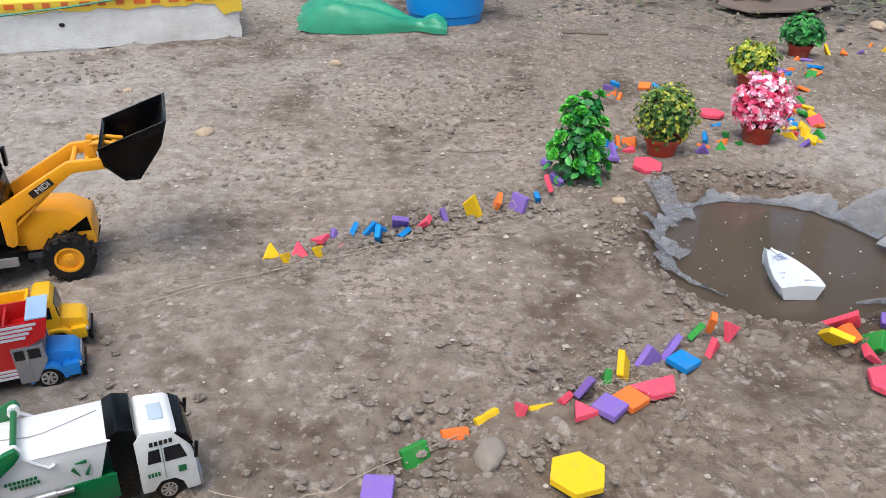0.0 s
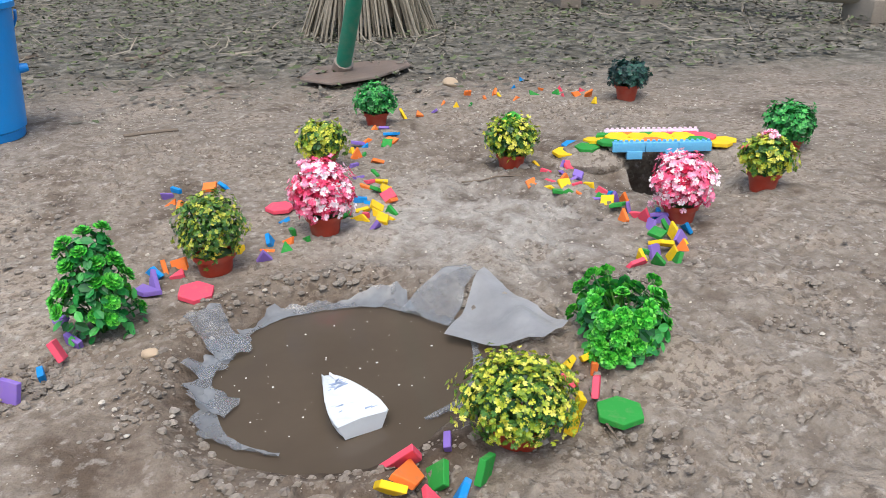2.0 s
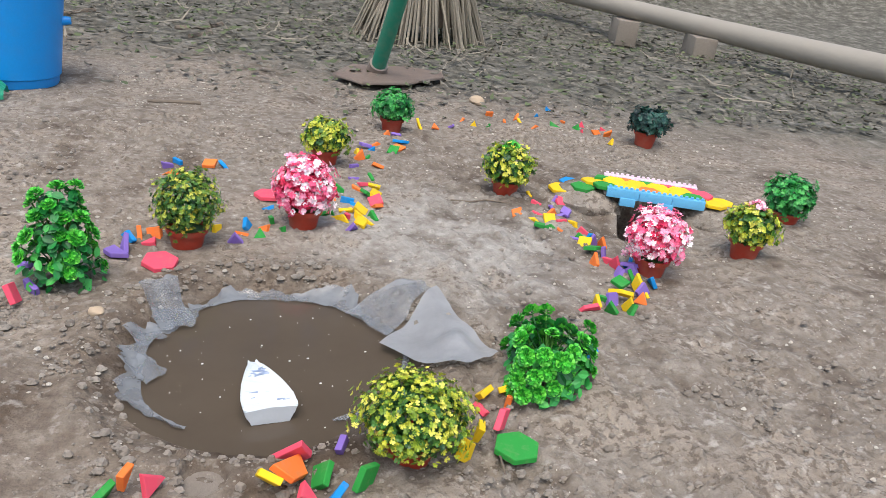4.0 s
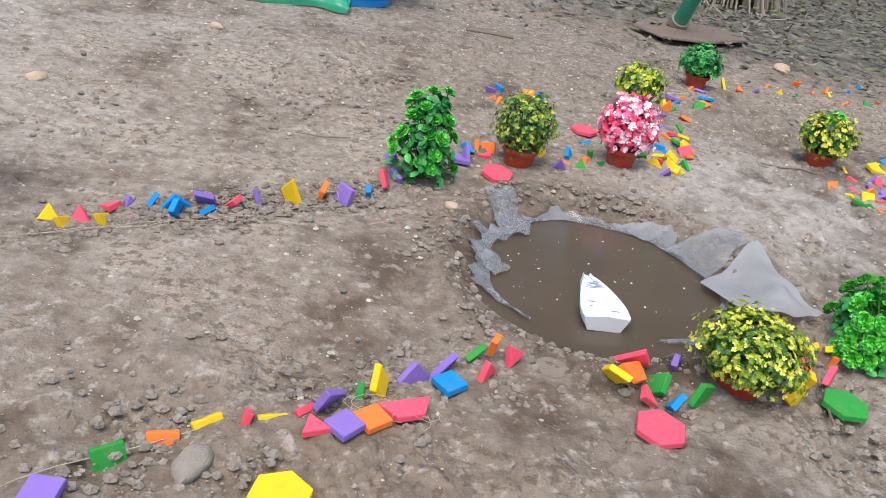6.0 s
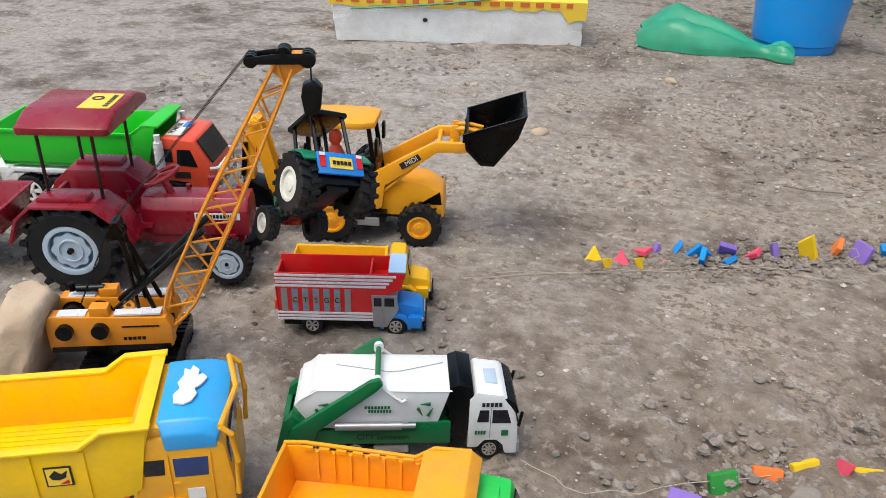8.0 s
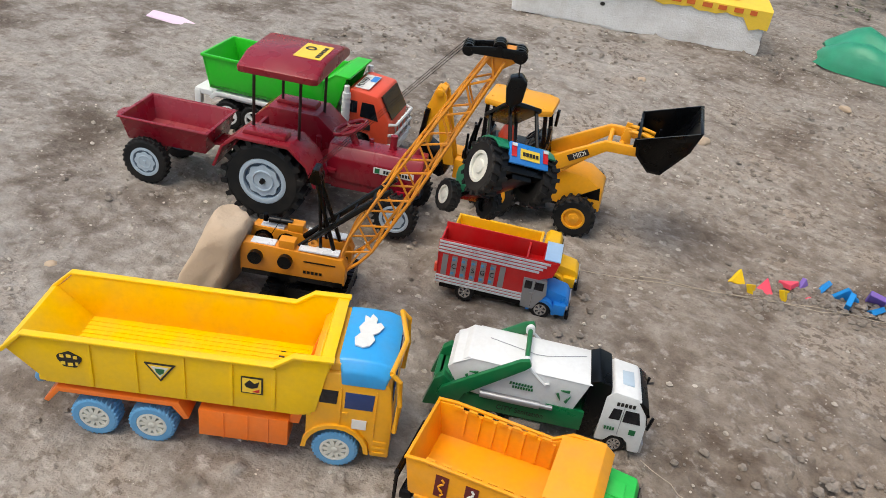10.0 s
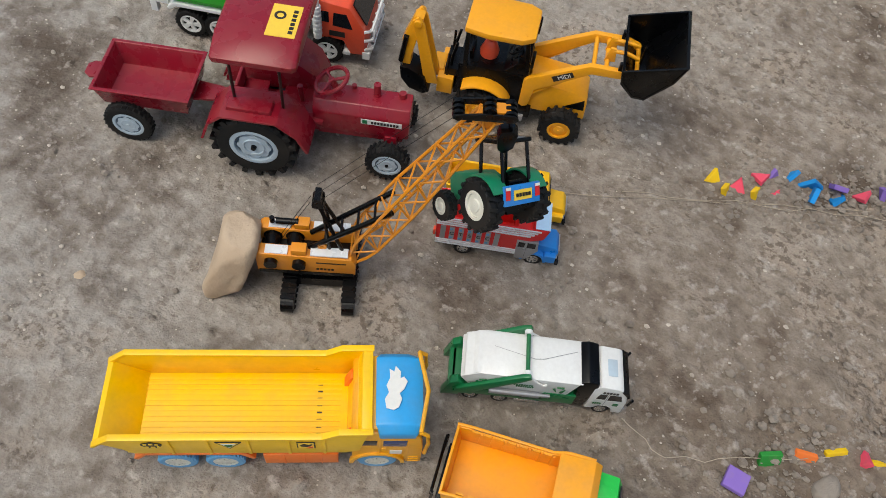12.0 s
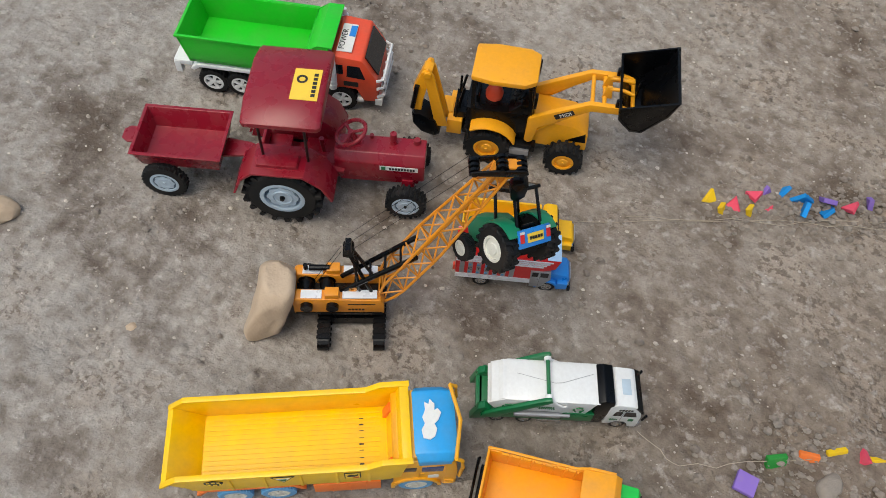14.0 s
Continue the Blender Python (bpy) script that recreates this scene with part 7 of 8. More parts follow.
def paper_boat():
    T = thing("paper_boat", pose(0.438, 0.817, WATER - 0.002, 0, 0, 97) @ Matrix.Diagonal((0.90, 0.92, 0.85, 1.0)), "crumpled white ruled-paper boat floating on the pond", "paper boat")
    # local x towards the rounded bow; the stern end is broad and folded
    r = random.Random(4)
    xs = [-0.044 + 0.100 * i / 16 for i in range(17)]

    def section(x):
        t = (x + 0.044) / 0.100
        return 0.0335 * max(0.13, 1 - t ** 1.45) ** 0.85 * (0.90 + 0.10 * min(1, t * 5)), 0.024 + 0.012 * t - 0.008 * t ** 3
    b = B()
    rings = []
    for x in xs:
        h, top = section(x)
        j = lambda: r.uniform(-0.0007, 0.0007)
        rings.append([(x, -h * 0.62, 0.0), (x, -h * 0.9 + j(), top * 0.55 + j()), (x + j(), -h + j(), top), (x, -h * 0.55, top - 0.0022 + j()), (x, -0.006, top - 0.0046), (x, h * 0.45, top - 0.0016 + j()), (x + j(), h + j(), top + 0.0008), (x, h * 0.9 + j(), top * 0.55 + j()), (x, h * 0.62, 0.0)])
    loft(b, rings)
    part("hull", b, paper, T)
    b = B()
    h, top = section(-0.044)
    prism(b, [(-h * 0.7, 0.002), (h * 0.75, 0.004), (h * 1.0, top), (h * 0.1, top + 0.0025), (-h * 0.98, top - 0.001)], -0.0462, -0.0442, 'x')
    part("stern_fold", b, paper, T)
    for s in (-1, 1):
        b = B()
        pts = []
        for x in xs[1:-2]:
            h, top = section(x)
            pts.append((x, s * h * 0.97, top + (0.0008 if s > 0 else 0.0)))
        tube(b, pts, 0.0010, 5)
        part("folded_edge", b, paper, T, smooth=True)
    # handwriting too small to read, as short bars of faded ink
    b = B()
    for k in range(16):
        x = -0.034 + 0.072 * r.random()
        h, top = section(x)
        y, a, l = r.uniform(-0.7, 0.7) * h, r.uniform(-0.5, 0.5), r.uniform(0.002, 0.006)
        z = top - 0.0022
        prism(b, [(x - l * math.sin(a), y - l * math.cos(a)), (x + l * math.sin(a), y + l * math.cos(a)), (x + l * math.sin(a) + 0.0007, y + l * math.cos(a)), (x - l * math.sin(a) + 0.0007, y - l * math.cos(a))], z - 0.001, z + 0.0016, 'z')
    part("handwriting", b, ink_mat, T, "faded blue-grey handwriting")


paper_boat()


# ---- toy bridge ----
def toy_bridge():
    yaw = math.degrees(BR)
    T = thing("toy_bridge", pose(1.268, 1.375, 0.030, 0, 0, yaw), "toy brick bridge paved with foam blocks over a channel", "toy bridge")
    for s, mat, nm in ((-1, brick_blue, "light blue studded brick rail"), (1, brick_pink, "pale pink studded brick rail")):
        for k in range(3):
            x0 = -0.096 + 0.064 * k
            b = B()
            y = s * 0.046
            box(b, x0, x0 + 0.0632, y - 0.007, y + 0.007, -0.006, 0.0125)
            rail = part("brick_rail", b, mat, T, nm, bevel=0.0008)
            b = B()
            for i in range(6):
                x = x0 + 0.0055 + 0.0105 * i
                cyl(b, (x, y, 0.0123), (x, y, 0.0167), 0.0032, n=10)
            part("studs", b, mat, rail, smooth=True)
    for x in (-0.068, 0.006):
        b = B()
        box(b, x, x + 0.030, -0.055, -0.040, -0.020, -0.004)
        part("brick_support", b, brick_blue, T, bevel=0.0008)
    b = B()
    box(b, -0.100, 0.100, -0.042, 0.042, -0.006, 0.0)
    part("deck_board", b, pole_wood, T, bevel=0.001)
    r = random.Random(8)
    rows = ((YELLOW, GREEN, GREEN, YELLOW, ORANGE, YELLOW, GREEN, YELLOW, RED), (BLUE, YELLOW, YELLOW, YELLOW, YELLOW, YELLOW, RED, YELLOW, PURPLE), (None, None, GREEN, ORANGE, GREEN, RED, RED, None, None))
    for row, y in ((0, -0.024), (1, 0.010), (2, 0.034)):
        for k in range(9):
            x = -0.185 + 0.0435 * k + (0.0217 if row % 2 else 0)
            if row == 2 and not 1 < k < 7:
                continue
            mat = rows[row][k]
            arch = -0.022 * max(0.0, (abs(x) - 0.095) / 0.10)
            p = pose(1.268, 1.375, 0.030, 0, 0, yaw) @ Vector((x, y, 0.0042 + arch))
            shape = 'hexagon' if row < 2 else 'trapezoid'
            block(shape, mat, p.x, p.y, p.z, yaw + r.uniform(-14, 14), r.uniform(-5, 5), 0)
    # earth abutments below both ends of the deck
    for s in (-1, 1):
        b = B()
        bmesh.ops.create_icosphere(b, subdivisions=3, radius=1.0)
        for v in b.verts:
            k = 1 + 0.16 * noise.noise(v.co * 2.2 + Vector((s, 4, 1)))
            v.co = Vector((v.co.x * 0.080 * k, v.co.y * 0.085 * k, max(-0.4, v.co.z) * 0.034 * k))
        tagged(part("earth_mound", b, soil, smooth=True, at=pose(*(pose(1.268, 1.375, -0.004, 0, 0, yaw) @ Vector((s * 0.135, 0, 0))), 0, 0, yaw)), "low mound of soil below the end of the toy bridge", "mound")


# ---- things at the edge of the yard ----
def bucket():
    T = thing("bucket", pose(-0.005, 2.205, gz(-0.005, 2.205) - 0.004), "tall bright blue plastic bucket with side lugs", "bucket")
    b = B()
    lathe(b, [(0.001, 0.0), (0.098, 0.0), (0.100, 0.004), (0.101, 0.020), (0.106, 0.024), (0.128, 0.285), (0.135, 0.288), (0.136, 0.300), (0.130, 0.302), (0.124, 0.285), (0.102, 0.030), (0.096, 0.010), (0.001, 0.010)], 48)
    part("bucket_wall", b, bucket_blue, T, smooth=True)
    for s in (-1, 1):
        b = B()
        cyl(b, (s * 0.112, 0, 0.150), (s * 0.134, 0, 0.152), 0.012, 0.009, 14)
        part("lug", b, bucket_blue, T, smooth=True)
    b = B()
    tube(b, [(0.131 * math.cos(a), 0.030 + 0.10 * math.sin(a), 0.275 - 0.09 * math.sin(a)) for a in [math.pi * k / 16 for k in range(17)]], 0.0035, 8)
    part("handle", b, bucket_blue, T, smooth=True)


def green_bag():
    """A thin bag blown up at its torn mouth, pinched at the neck, with a flared knot."""
    cuts = [(-0.372, 2.100, 0.085, 0.040), (-0.352, 2.100, 0.115, 0.062), (-0.330, 2.098, 0.125, 0.080), (-0.300, 2.094, 0.128, 0.090), (-0.270, 2.090, 0.124, 0.088), (-0.235, 2.084, 0.116, 0.078),
            (-0.200, 2.076, 0.104, 0.070), (-0.165, 2.068, 0.088, 0.060), (-0.130, 2.058, 0.064, 0.046), (-0.102, 2.052, 0.040, 0.034), (-0.080, 2.050, 0.025, 0.028), (-0.062, 2.049, 0.021, 0.027),
            (-0.046, 2.048, 0.030, 0.036), (-0.028, 2.046, 0.039, 0.042), (-0.010, 2.044, 0.040, 0.036), (0.004, 2.043, 0.033, 0.022)]
    verts, faces = [], []
    nv = 34
    for i, (x, yc, d, h) in enumerate(cuts):
        for j in range(nv + 1):
            v = j / nv
            a = math.pi * v
            fold = noise.noise(Vector((x * 14, v * 7.0, 3.0))) + 0.5 * noise.noise(Vector((x * 34, v * 15.0, 8.0)))
            crease = 1 - 0.34 * math.exp(-((v - 0.42) / 0.09) ** 2) * (1 if x < -0.12 else 0.3)
            q = (1 + 0.16 * fold) * crease
            px = x - (0.030 * (noise.noise(Vector((v * 6.0, 0.0, 1.0))) + 0.4) if i == 0 else 0)
            py = yc - d * math.cos(a) * (1 + 0.06 * fold)
            verts.append((px, py, gz(px, py) + 0.002 + max(0.0, h * math.sin(a) ** 0.75 * q)))
    for i in range(len(cuts) - 1):
        for j in range(nv):
            o = i * (nv + 1) + j
            faces.append((o, o + 1, o + nv + 2, o + nv + 1))
    tagged(new("plastic_bag", mesh_from("plastic_bag", verts, faces, bag_film)), "crumpled thin green plastic bag with a knotted neck on the soil", "plastic bag")


def foam_box():
    T = thing("polystyrene_box", pose(-0.790, 1.790, gz(-0.8, 1.8) - 0.003, 0, 0, 23.0), "chipped white polystyrene slab with a yellow printed sack on top", "box")
    T.scale = (1.06, 1.0, 0.76)
    b = B()
    bmesh.ops.create_cube(b, size=1.0)
    bmesh.ops.subdivide_edges(b, edges=b.edges[:], cuts=22, use_grid_fill=True)
    for v in b.verts:
        p = Vector((v.co.x * 0.60, v.co.y * 0.34 + 0.17, (v.co.z + 0.5) * 0.150))
        edge = sum(1 for c in v.co if abs(abs(c) - 0.5) < 1e-4)
        if edge >= 2:
            k = 0.010 * max(0, noise.noise(p * 14) + 0.25) + 0.004 * noise.noise(p * 60)
            p -= Vector((math.copysign(k, v.co.x) if abs(v.co.x) > 0.499 else 0, math.copysign(k, v.co.y) if abs(v.co.y) > 0.499 else 0, math.copysign(k, v.co.z) if abs(v.co.z) > 0.499 else 0))
        p.x += -0.012 * (v.co.z - 0.5) * (1 if v.co.x < -0.45 else 0)
        v.co = p
    slab = part("slab", b, foamboard, T, smooth=True)
    b = B()
    cyl(b, (-0.075, -0.0030, 0.080), (-0.075, 0.004, 0.080), 0.006, n=10)
    part("hole", b, sticker_black, slab)
    b = B()
    n = 30
    rows = []
    for i in range(n + 1):
        x = -0.302 + 0.606 * i / n
        w = 0.004 * math.sin(i * 1.3) + 0.003 * math.sin(i * 3.1)
        drop = 0.120 + w - (0.030 if i > n - 3 else 0)
        rows.append([(x, -0.004, drop), (x, -0.0055, 0.150), (x, 0.004, 0.1555 + w * 0.4), (x, 0.20, 0.164 + w), (x, 0.345, 0.156), (x, 0.345, 0.153), (x, 0.20, 0.160 + w), (x, 0.004, 0.1525 + w * 0.4), (x, -0.0030, 0.150), (x, -0.0020, drop)])
    loft(b, rows)
    sack = part("printed_sack", b, sticker_yellow, T, "yellow printed plastic sack", smooth=True)
    r = random.Random(3)
    b = B()
    for k in range(16):
        x = -0.285 + 0.036 * k
        box(b, x, x + 0.014 + 0.010 * r.random(), -0.0066, -0.0058, 0.132, 0.146)
        if k % 3:
            box(b, x, x + 0.012, 0.036, 0.060, 0.1605, 0.1612)
    part("print_bars", b, print_orange, sack, "rust-red print too blurred to read")
    b = B()
    tube(b, [(-0.25, -0.010, 0.112), (-0.15, -0.011, 0.122), (-0.05, -0.010, 0.134), (0.05, -0.011, 0.150), (0.10, 0.0, 0.160)], 0.003, 6)
    part("cord", b, pipe_green, T, smooth=True)


def hoe():
    T = thing("hoe", pose(0.960, 2.50, gz(0.960, 2.50)), "hoe with green pipe handle and rusty steel blade on the soil", "garden tool")
    b = B()
    tube(b, [(0, 0, 0.0), (HOE_LEAN[0] * 0.5, HOE_LEAN[1] * 0.5, 0.5), (HOE_LEAN[0] * 1.1, HOE_LEAN[1] * 1.1, 1.1)], 0.0235, 14)
    part("handle", b, pipe_green, T, "green painted pipe handle", smooth=True)
    b = B()
    prism(b, [(-0.150, -0.080), (-0.085, -0.190), (0.060, -0.160), (0.215, -0.040), (0.235, 0.045), (0.130, 0.095), (-0.060, 0.080)], 0.016, 0.024, 'z')
    part("blade", b, rust_mat, T, "flat rusty grey blade", bevel=0.002)
    b = B()
    cyl(b, (0, 0, 0.010), (HOE_LEAN[0] * 0.05, HOE_LEAN[1] * 0.05, 0.050), 0.034, 0.030, 14)
    part("socket", b, rust_mat, T, smooth=True)


def fallen_pole():
    T = thing("fallen_pole", pose(0, 0, 0), "long weathered grey wooden pole lying across small bricks", "pole")
    b = B()
    p0, p1 = Vector((1.95, 5.75, 0.17)), Vector((3.62, 1.30, 0.14))
    pts, rad = [], []
    for i in range(25):
        t = i / 24
        p = p0.lerp(p1, t) + Vector((0.02 * math.sin(5 * t), 0, 0.012 * math.sin(7 * t)))
        pts.append(p)
        rad.append(0.052 + 0.004 * math.sin(11 * t))
    tube(b, pts, rad, 16)
    part("trunk", b, pole_wood, T, smooth=True)
    for t in (0.42, 0.52, 0.74):
        p = p0.lerp(p1, t)
        Q = thing("support_brick", pose(p.x, p.y, 0.0, 0, 0, -20), "dull red brick below the wooden pole", "brick", "bricks below the pole")
        b = B()
        box(b, -0.055, 0.055, -0.11, 0.11, -0.02, 0.108)
        part("brick_body", b, clod_mat, Q, bevel=0.006)


def root_stump():
    T = thing("palm_stump", pose(1.36, 3.36, gz(1.36, 3.36)), "palm trunk foot with a skirt of dry hanging roots", "tree stump")
    b = B()
    rings = []
    for i in range(9):
        z = 0.08 + 0.16 * i
        rr = 0.13 + 0.03 * math.exp(-i * 0.6)
        rings.append([(rr * math.cos(a) * (1 + 0.06 * noise.noise(Vector((a, z * 5, 0)))), rr * math.sin(a), z) for a in [2 * math.pi * k / 18 for k in range(18)]])
    loft(b, rings)
    part("trunk", b, twig_mat, T, smooth=True)
    r = random.Random(6)
    b = B()
    for _ in range(170):
        a = r.random() * 6.283
        q, h = r.uniform(0.20, 0.30), r.uniform(0.26, 0.46)
        tube(b, [(0.12 * math.cos(a), 0.12 * math.sin(a), h), (0.17 * math.cos(a), 0.17 * math.sin(a), h * 0.72), (q * math.cos(a + 0.06), q * math.sin(a + 0.06), -0.01)], [0.005, 0.0065, 0.004], 5)
    ob = part("root_skirt", b, straw_mat, T, smooth=True)
    ob["kind"] = "stuff"


HOE_LEAN = (0.05, -0.60)
bucket()
green_bag()
foam_box()
hoe()
fallen_pole()
root_stump()


def strand(pts, label, r=0.0005):
    b = B()
    tube(b, [(x, y, gz(x, y) + 0.0022 + dz) for x, y, dz in pts], r, 5)
    tagged(part("jute_strand", b, rope_mat, smooth=True), label, "thread", "loose jute strands")


def wander(a, c, n, seed, amp):
    r = random.Random(seed)
    out = []
    for i in range(n + 1):
        t = i / n
        out.append((a[0] + (c[0] - a[0]) * t + amp * r.gauss(0, 1) * (0 < i < n), a[1] + (c[1] - a[1]) * t + amp * r.gauss(0, 1) * (0 < i < n), 0.0008 * abs(r.gauss(0, 1))))
    return out


strand(wander((-0.360, 0.674), (0.105, 0.945), 14, 1, 0.0022), "pale jute thread stretched along the row of blocks")
strand(wander((-0.290, 0.725), (0.060, 0.900), 12, 2, 0.003), "pale jute thread lying loose on the soil")
strand([(0.105, 0.945, 0.004), (0.116, 0.950, 0.012), (0.112, 0.962, 0.016), (0.098, 0.968, 0.010), (0.085, 0.960, 0.004)], "curled end of jute thread between two blocks")
strand(wander((-0.160, 0.432), (-0.108, 0.416), 5, 3, 0.002) + wander((-0.100, 0.417), (0.060, 0.520), 9, 4, 0.003), "pale jute thread lying loose past the blocks")
for k in range(7):
    rr = random.Random(40 + k)
    cx, cy, q = 0.215 + rr.gauss(0, 0.018), 0.560 + rr.gauss(0, 0.012), rr.uniform(0.010, 0.022)
    a0 = rr.random() * 6.28
    strand([(cx + q * math.cos(a0 + 0.5 * i), cy + q * 0.7 * math.sin(a0 + 0.5 * i), 0.007 + 0.004 * rr.random()) for i in range(9)], "tangled loop of pale jute thread over the blocks", 0.0003)


def twig(pts, r):
    b = B()
    tube(b, [(x, y, gz(x, y) + 0.003) for x, y in pts], r, 6)
    tagged(part("twig", b, twig_mat, smooth=True), "short dry brown twig lying on the bare soil", "twig", "twigs on the soil")


twig([(0.845, 1.395), (0.880, 1.385), (0.915, 1.393), (0.958, 1.372)], 0.0016)
twig([(0.020, 1.195), (0.060, 1.188), (0.105, 1.196)], 0.0010)
twig([(0.040, 1.335), (0.065, 1.345), (0.090, 1.338)], 0.0010)
twig([(0.650, 0.640), (0.660, 0.690), (0.672, 0.720)], 0.0013)
twig([(0.300, 2.02), (0.36, 2.035), (0.42, 2.03)], 0.005)
for k in range(5):
    rr = random.Random(70 + k)
    x, y, a = rr.uniform(-0.4, 0.5), rr.uniform(2.75, 3.5), rr.uniform(0.3, 1.6)
    twig([(x, y), (x + 0.12 * math.cos(a), y + 0.12 * math.sin(a)), (x + 0.26 * math.cos(a + 0.4), y + 0.26 * math.sin(a + 0.4))], 0.009)


def stone(x, y, sx, sy, sz, seed, label, mat=pebble_mat):
    b = B()
    bmesh.ops.create_icosphere(b, subdivisions=3, radius=1.0)
    for v in b.verts:
        k = 1 + 0.22 * noise.noise(v.co * 1.4 + Vector((seed, 0, 0))) + 0.06 * noise.noise(v.co * 4 + Vector((0, seed, 0)))
        v.co = Vector((v.co.x * sx * k, v.co.y * sy * k, v.co.z * sz * k))
    tagged(part("stone", b, mat, smooth=True, at=pose(x, y, gz(x, y) + sz * 0.45, 0, 0, seed * 50)), label, "stone", "loose stones")


stone(-0.395, 1.237, 0.017, 0.012, 0.009, 1, "pale tan loose stone lying on bare soil", sandstone)
stone(-0.607, 1.453, 0.012, 0.009, 0.006, 2, "small tan stone on bare soil", sandstone)
stone(0.263, 0.988, 0.011, 0.008, 0.006, 3, "pale flat stone by the pond", sandstone)
stone(-1.050, 0.287, 0.030, 0.022, 0.014, 4, "pale rounded stone at the edge of the yard", sandstone)
stone(0.066, 0.480, 0.020, 0.013, 0.010, 5, "brown clod of soil beside the blocks", clod_mat)
stone(0.985, 1.420, 0.018, 0.012, 0.008, 6, "brown clod of soil beside a pot", clod_mat)
stone(-0.240, 1.712, 0.014, 0.009, 0.007, 7, "pale pebble on bare soil", sandstone)
stone(-0.780, 0.240, 0.007, 0.006, 0.004, 8, "small pale pebble on bare soil", sandstone)
stone(1.20, 2.22, 0.030, 0.022, 0.016, 9, "pale stone among the leaf litter", sandstone)
b = B()
lathe(b, [(0.0005, 0.0), (0.0185, 0.0), (0.0195, 0.0012), (0.0185, 0.0024), (0.0005, 0.0028)], 24)
tagged(part("clay_disc", b, clod_mat, smooth=True, at=(0.372, 0.690, gz(0.372, 0.690) - 0.0006)), "round pale clay disc at the bottom of a dent", "disc")


def pond_specks():
    """Pale bits of grit and foam that float on the pond."""
    r = random.Random(77)
    verts, faces = [], []
    for _ in range(60):
        a, q = r.random() * 6.283, POND[2] * 0.95 * r.random() ** 0.6
        x, y, s = POND[0] + q * math.cos(a), POND[1] + q * math.sin(a), 0.0005 + 0.0013 * r.random() ** 3
        k = len(verts)
        for i in range(6):
            t = 1.047 * i
            u = s * r.uniform(0.6, 1.2)
            verts.append((x + u * math.cos(t), y + u * math.sin(t), WATER + 0.0004))
        verts.append((x, y, WATER + 0.0004 + s * 0.5))
        faces.extend((k + i, k + (i + 1) % 6, k + 6) for i in range(6))
    tagged(new("floating_specks", mesh_from("floating_specks", verts, faces, sticker_white, False)), "pale bits of grit floating on the muddy water", "specks", kind="stuff")


pond_specks()
b = B()
prism(b, [(-0.05, -0.018), (0.04, -0.022), (0.055, 0.004), (0.01, 0.020), (-0.055, 0.016)], 0.0, 0.0015, 'z')
tagged(part("wrapper", b, brick_pink, at=pose(-1.405, 0.885, gz(-1.405, 0.885) + 0.003, 4, 3, 20)), "crushed pale pink sweet wrapper on the soil", "litter")


# ---- palms beyond the yard, seen only in the pond's mirror ----
def palm(x, y, height, seed):
    r = random.Random(seed)
    T = thing("palm_tree", pose(x, y, gz(x, y)), "tall coconut palm beyond the yard mirrored in the pond", "tree", "palms beyond the yard")
    b = B()
    tube(b, [(0, 0, 0), (0.1, 0.05, height * 0.5), (0.15, 0.0, height)], [0.20, 0.15, 0.12], 12)
    part("trunk", b, pole_wood, T, smooth=True)
    verts, faces = [], []
    for k in range(24):
        a = r.random() * 6.283
        rise, length = r.uniform(-0.5, 0.9), r.uniform(2.2, 3.2)
        p = Vector((0.15, 0, height))
        d = Vector((math.cos(a), math.sin(a), rise))
        for i in range(26):
            t = i / 25
            c = p + d * (length * t) + Vector((0, 0, -1.5 * t * t))
            side = Vector((-math.sin(a), math.cos(a), -0.5))
            for s in (-1, 1):
                o = len(verts)
                l = 0.75 * math.sin(math.pi * min(0.98, 0.12 + 0.86 * t))
                e = c + Vector((side.x * s, side.y * s, -0.55)).normalized() * l + d * 0.12
                w = d.normalized() * 0.035
                verts.extend([tuple(c - w), tuple(c + w), tuple(e)])
                faces.append((o, o + 1, o + 2))
    hang(new("crown", mesh_from("crown", verts, faces, weed_mat, False)), T)


for k, q in enumerate(((1.6, 8.6, 4.6), (4.2, 8.2, 4.4), (0.2, 10.5, 5.6), (3.0, 11.0, 6.4), (6.0, 9.0, 5.2), (-2.4, 9.6, 5.0), (2.2, 13.0, 8.0), (5.4, 12.5, 7.6), (-0.6, 13.5, 8.4))):
    palm(q[0], q[1], q[2], 200 + k)


# ---- foam pattern blocks ----
SIDE, THICK = 0.025, 0.007
H3 = math.sqrt(3) / 2
OUTLINES = {
    'hexagon': [(SIDE * math.cos(math.radians(60 * i)), SIDE * math.sin(math.radians(60 * i))) for i in range(6)],
    'square': [(-SIDE / 2, -SIDE / 2), (SIDE / 2, -SIDE / 2), (SIDE / 2, SIDE / 2), (-SIDE / 2, SIDE / 2)],
    'triangle': [(-SIDE / 2, -SIDE * H3 / 3), (SIDE / 2, -SIDE * H3 / 3), (0, SIDE * H3 * 2 / 3)],
    'trapezoid': [(-SIDE, -SIDE * H3 / 2), (SIDE, -SIDE * H3 / 2), (SIDE / 2, SIDE * H3 / 2), (-SIDE / 2, SIDE * H3 / 2)],
    'rhombus': [(-SIDE * 0.75, -SIDE * H3 / 2), (SIDE * 0.25, -SIDE * H3 / 2), (SIDE * 0.75, SIDE * H3 / 2), (-SIDE * 0.25, SIDE * H3 / 2)],
}
COLOUR_NAMES = {YELLOW.name: "yellow", ORANGE.name: "orange", RED.name: "pinkish red", PURPLE.name: "purple", BLUE.name: "blue", GREEN.name: "green"}
block_meshes = {}


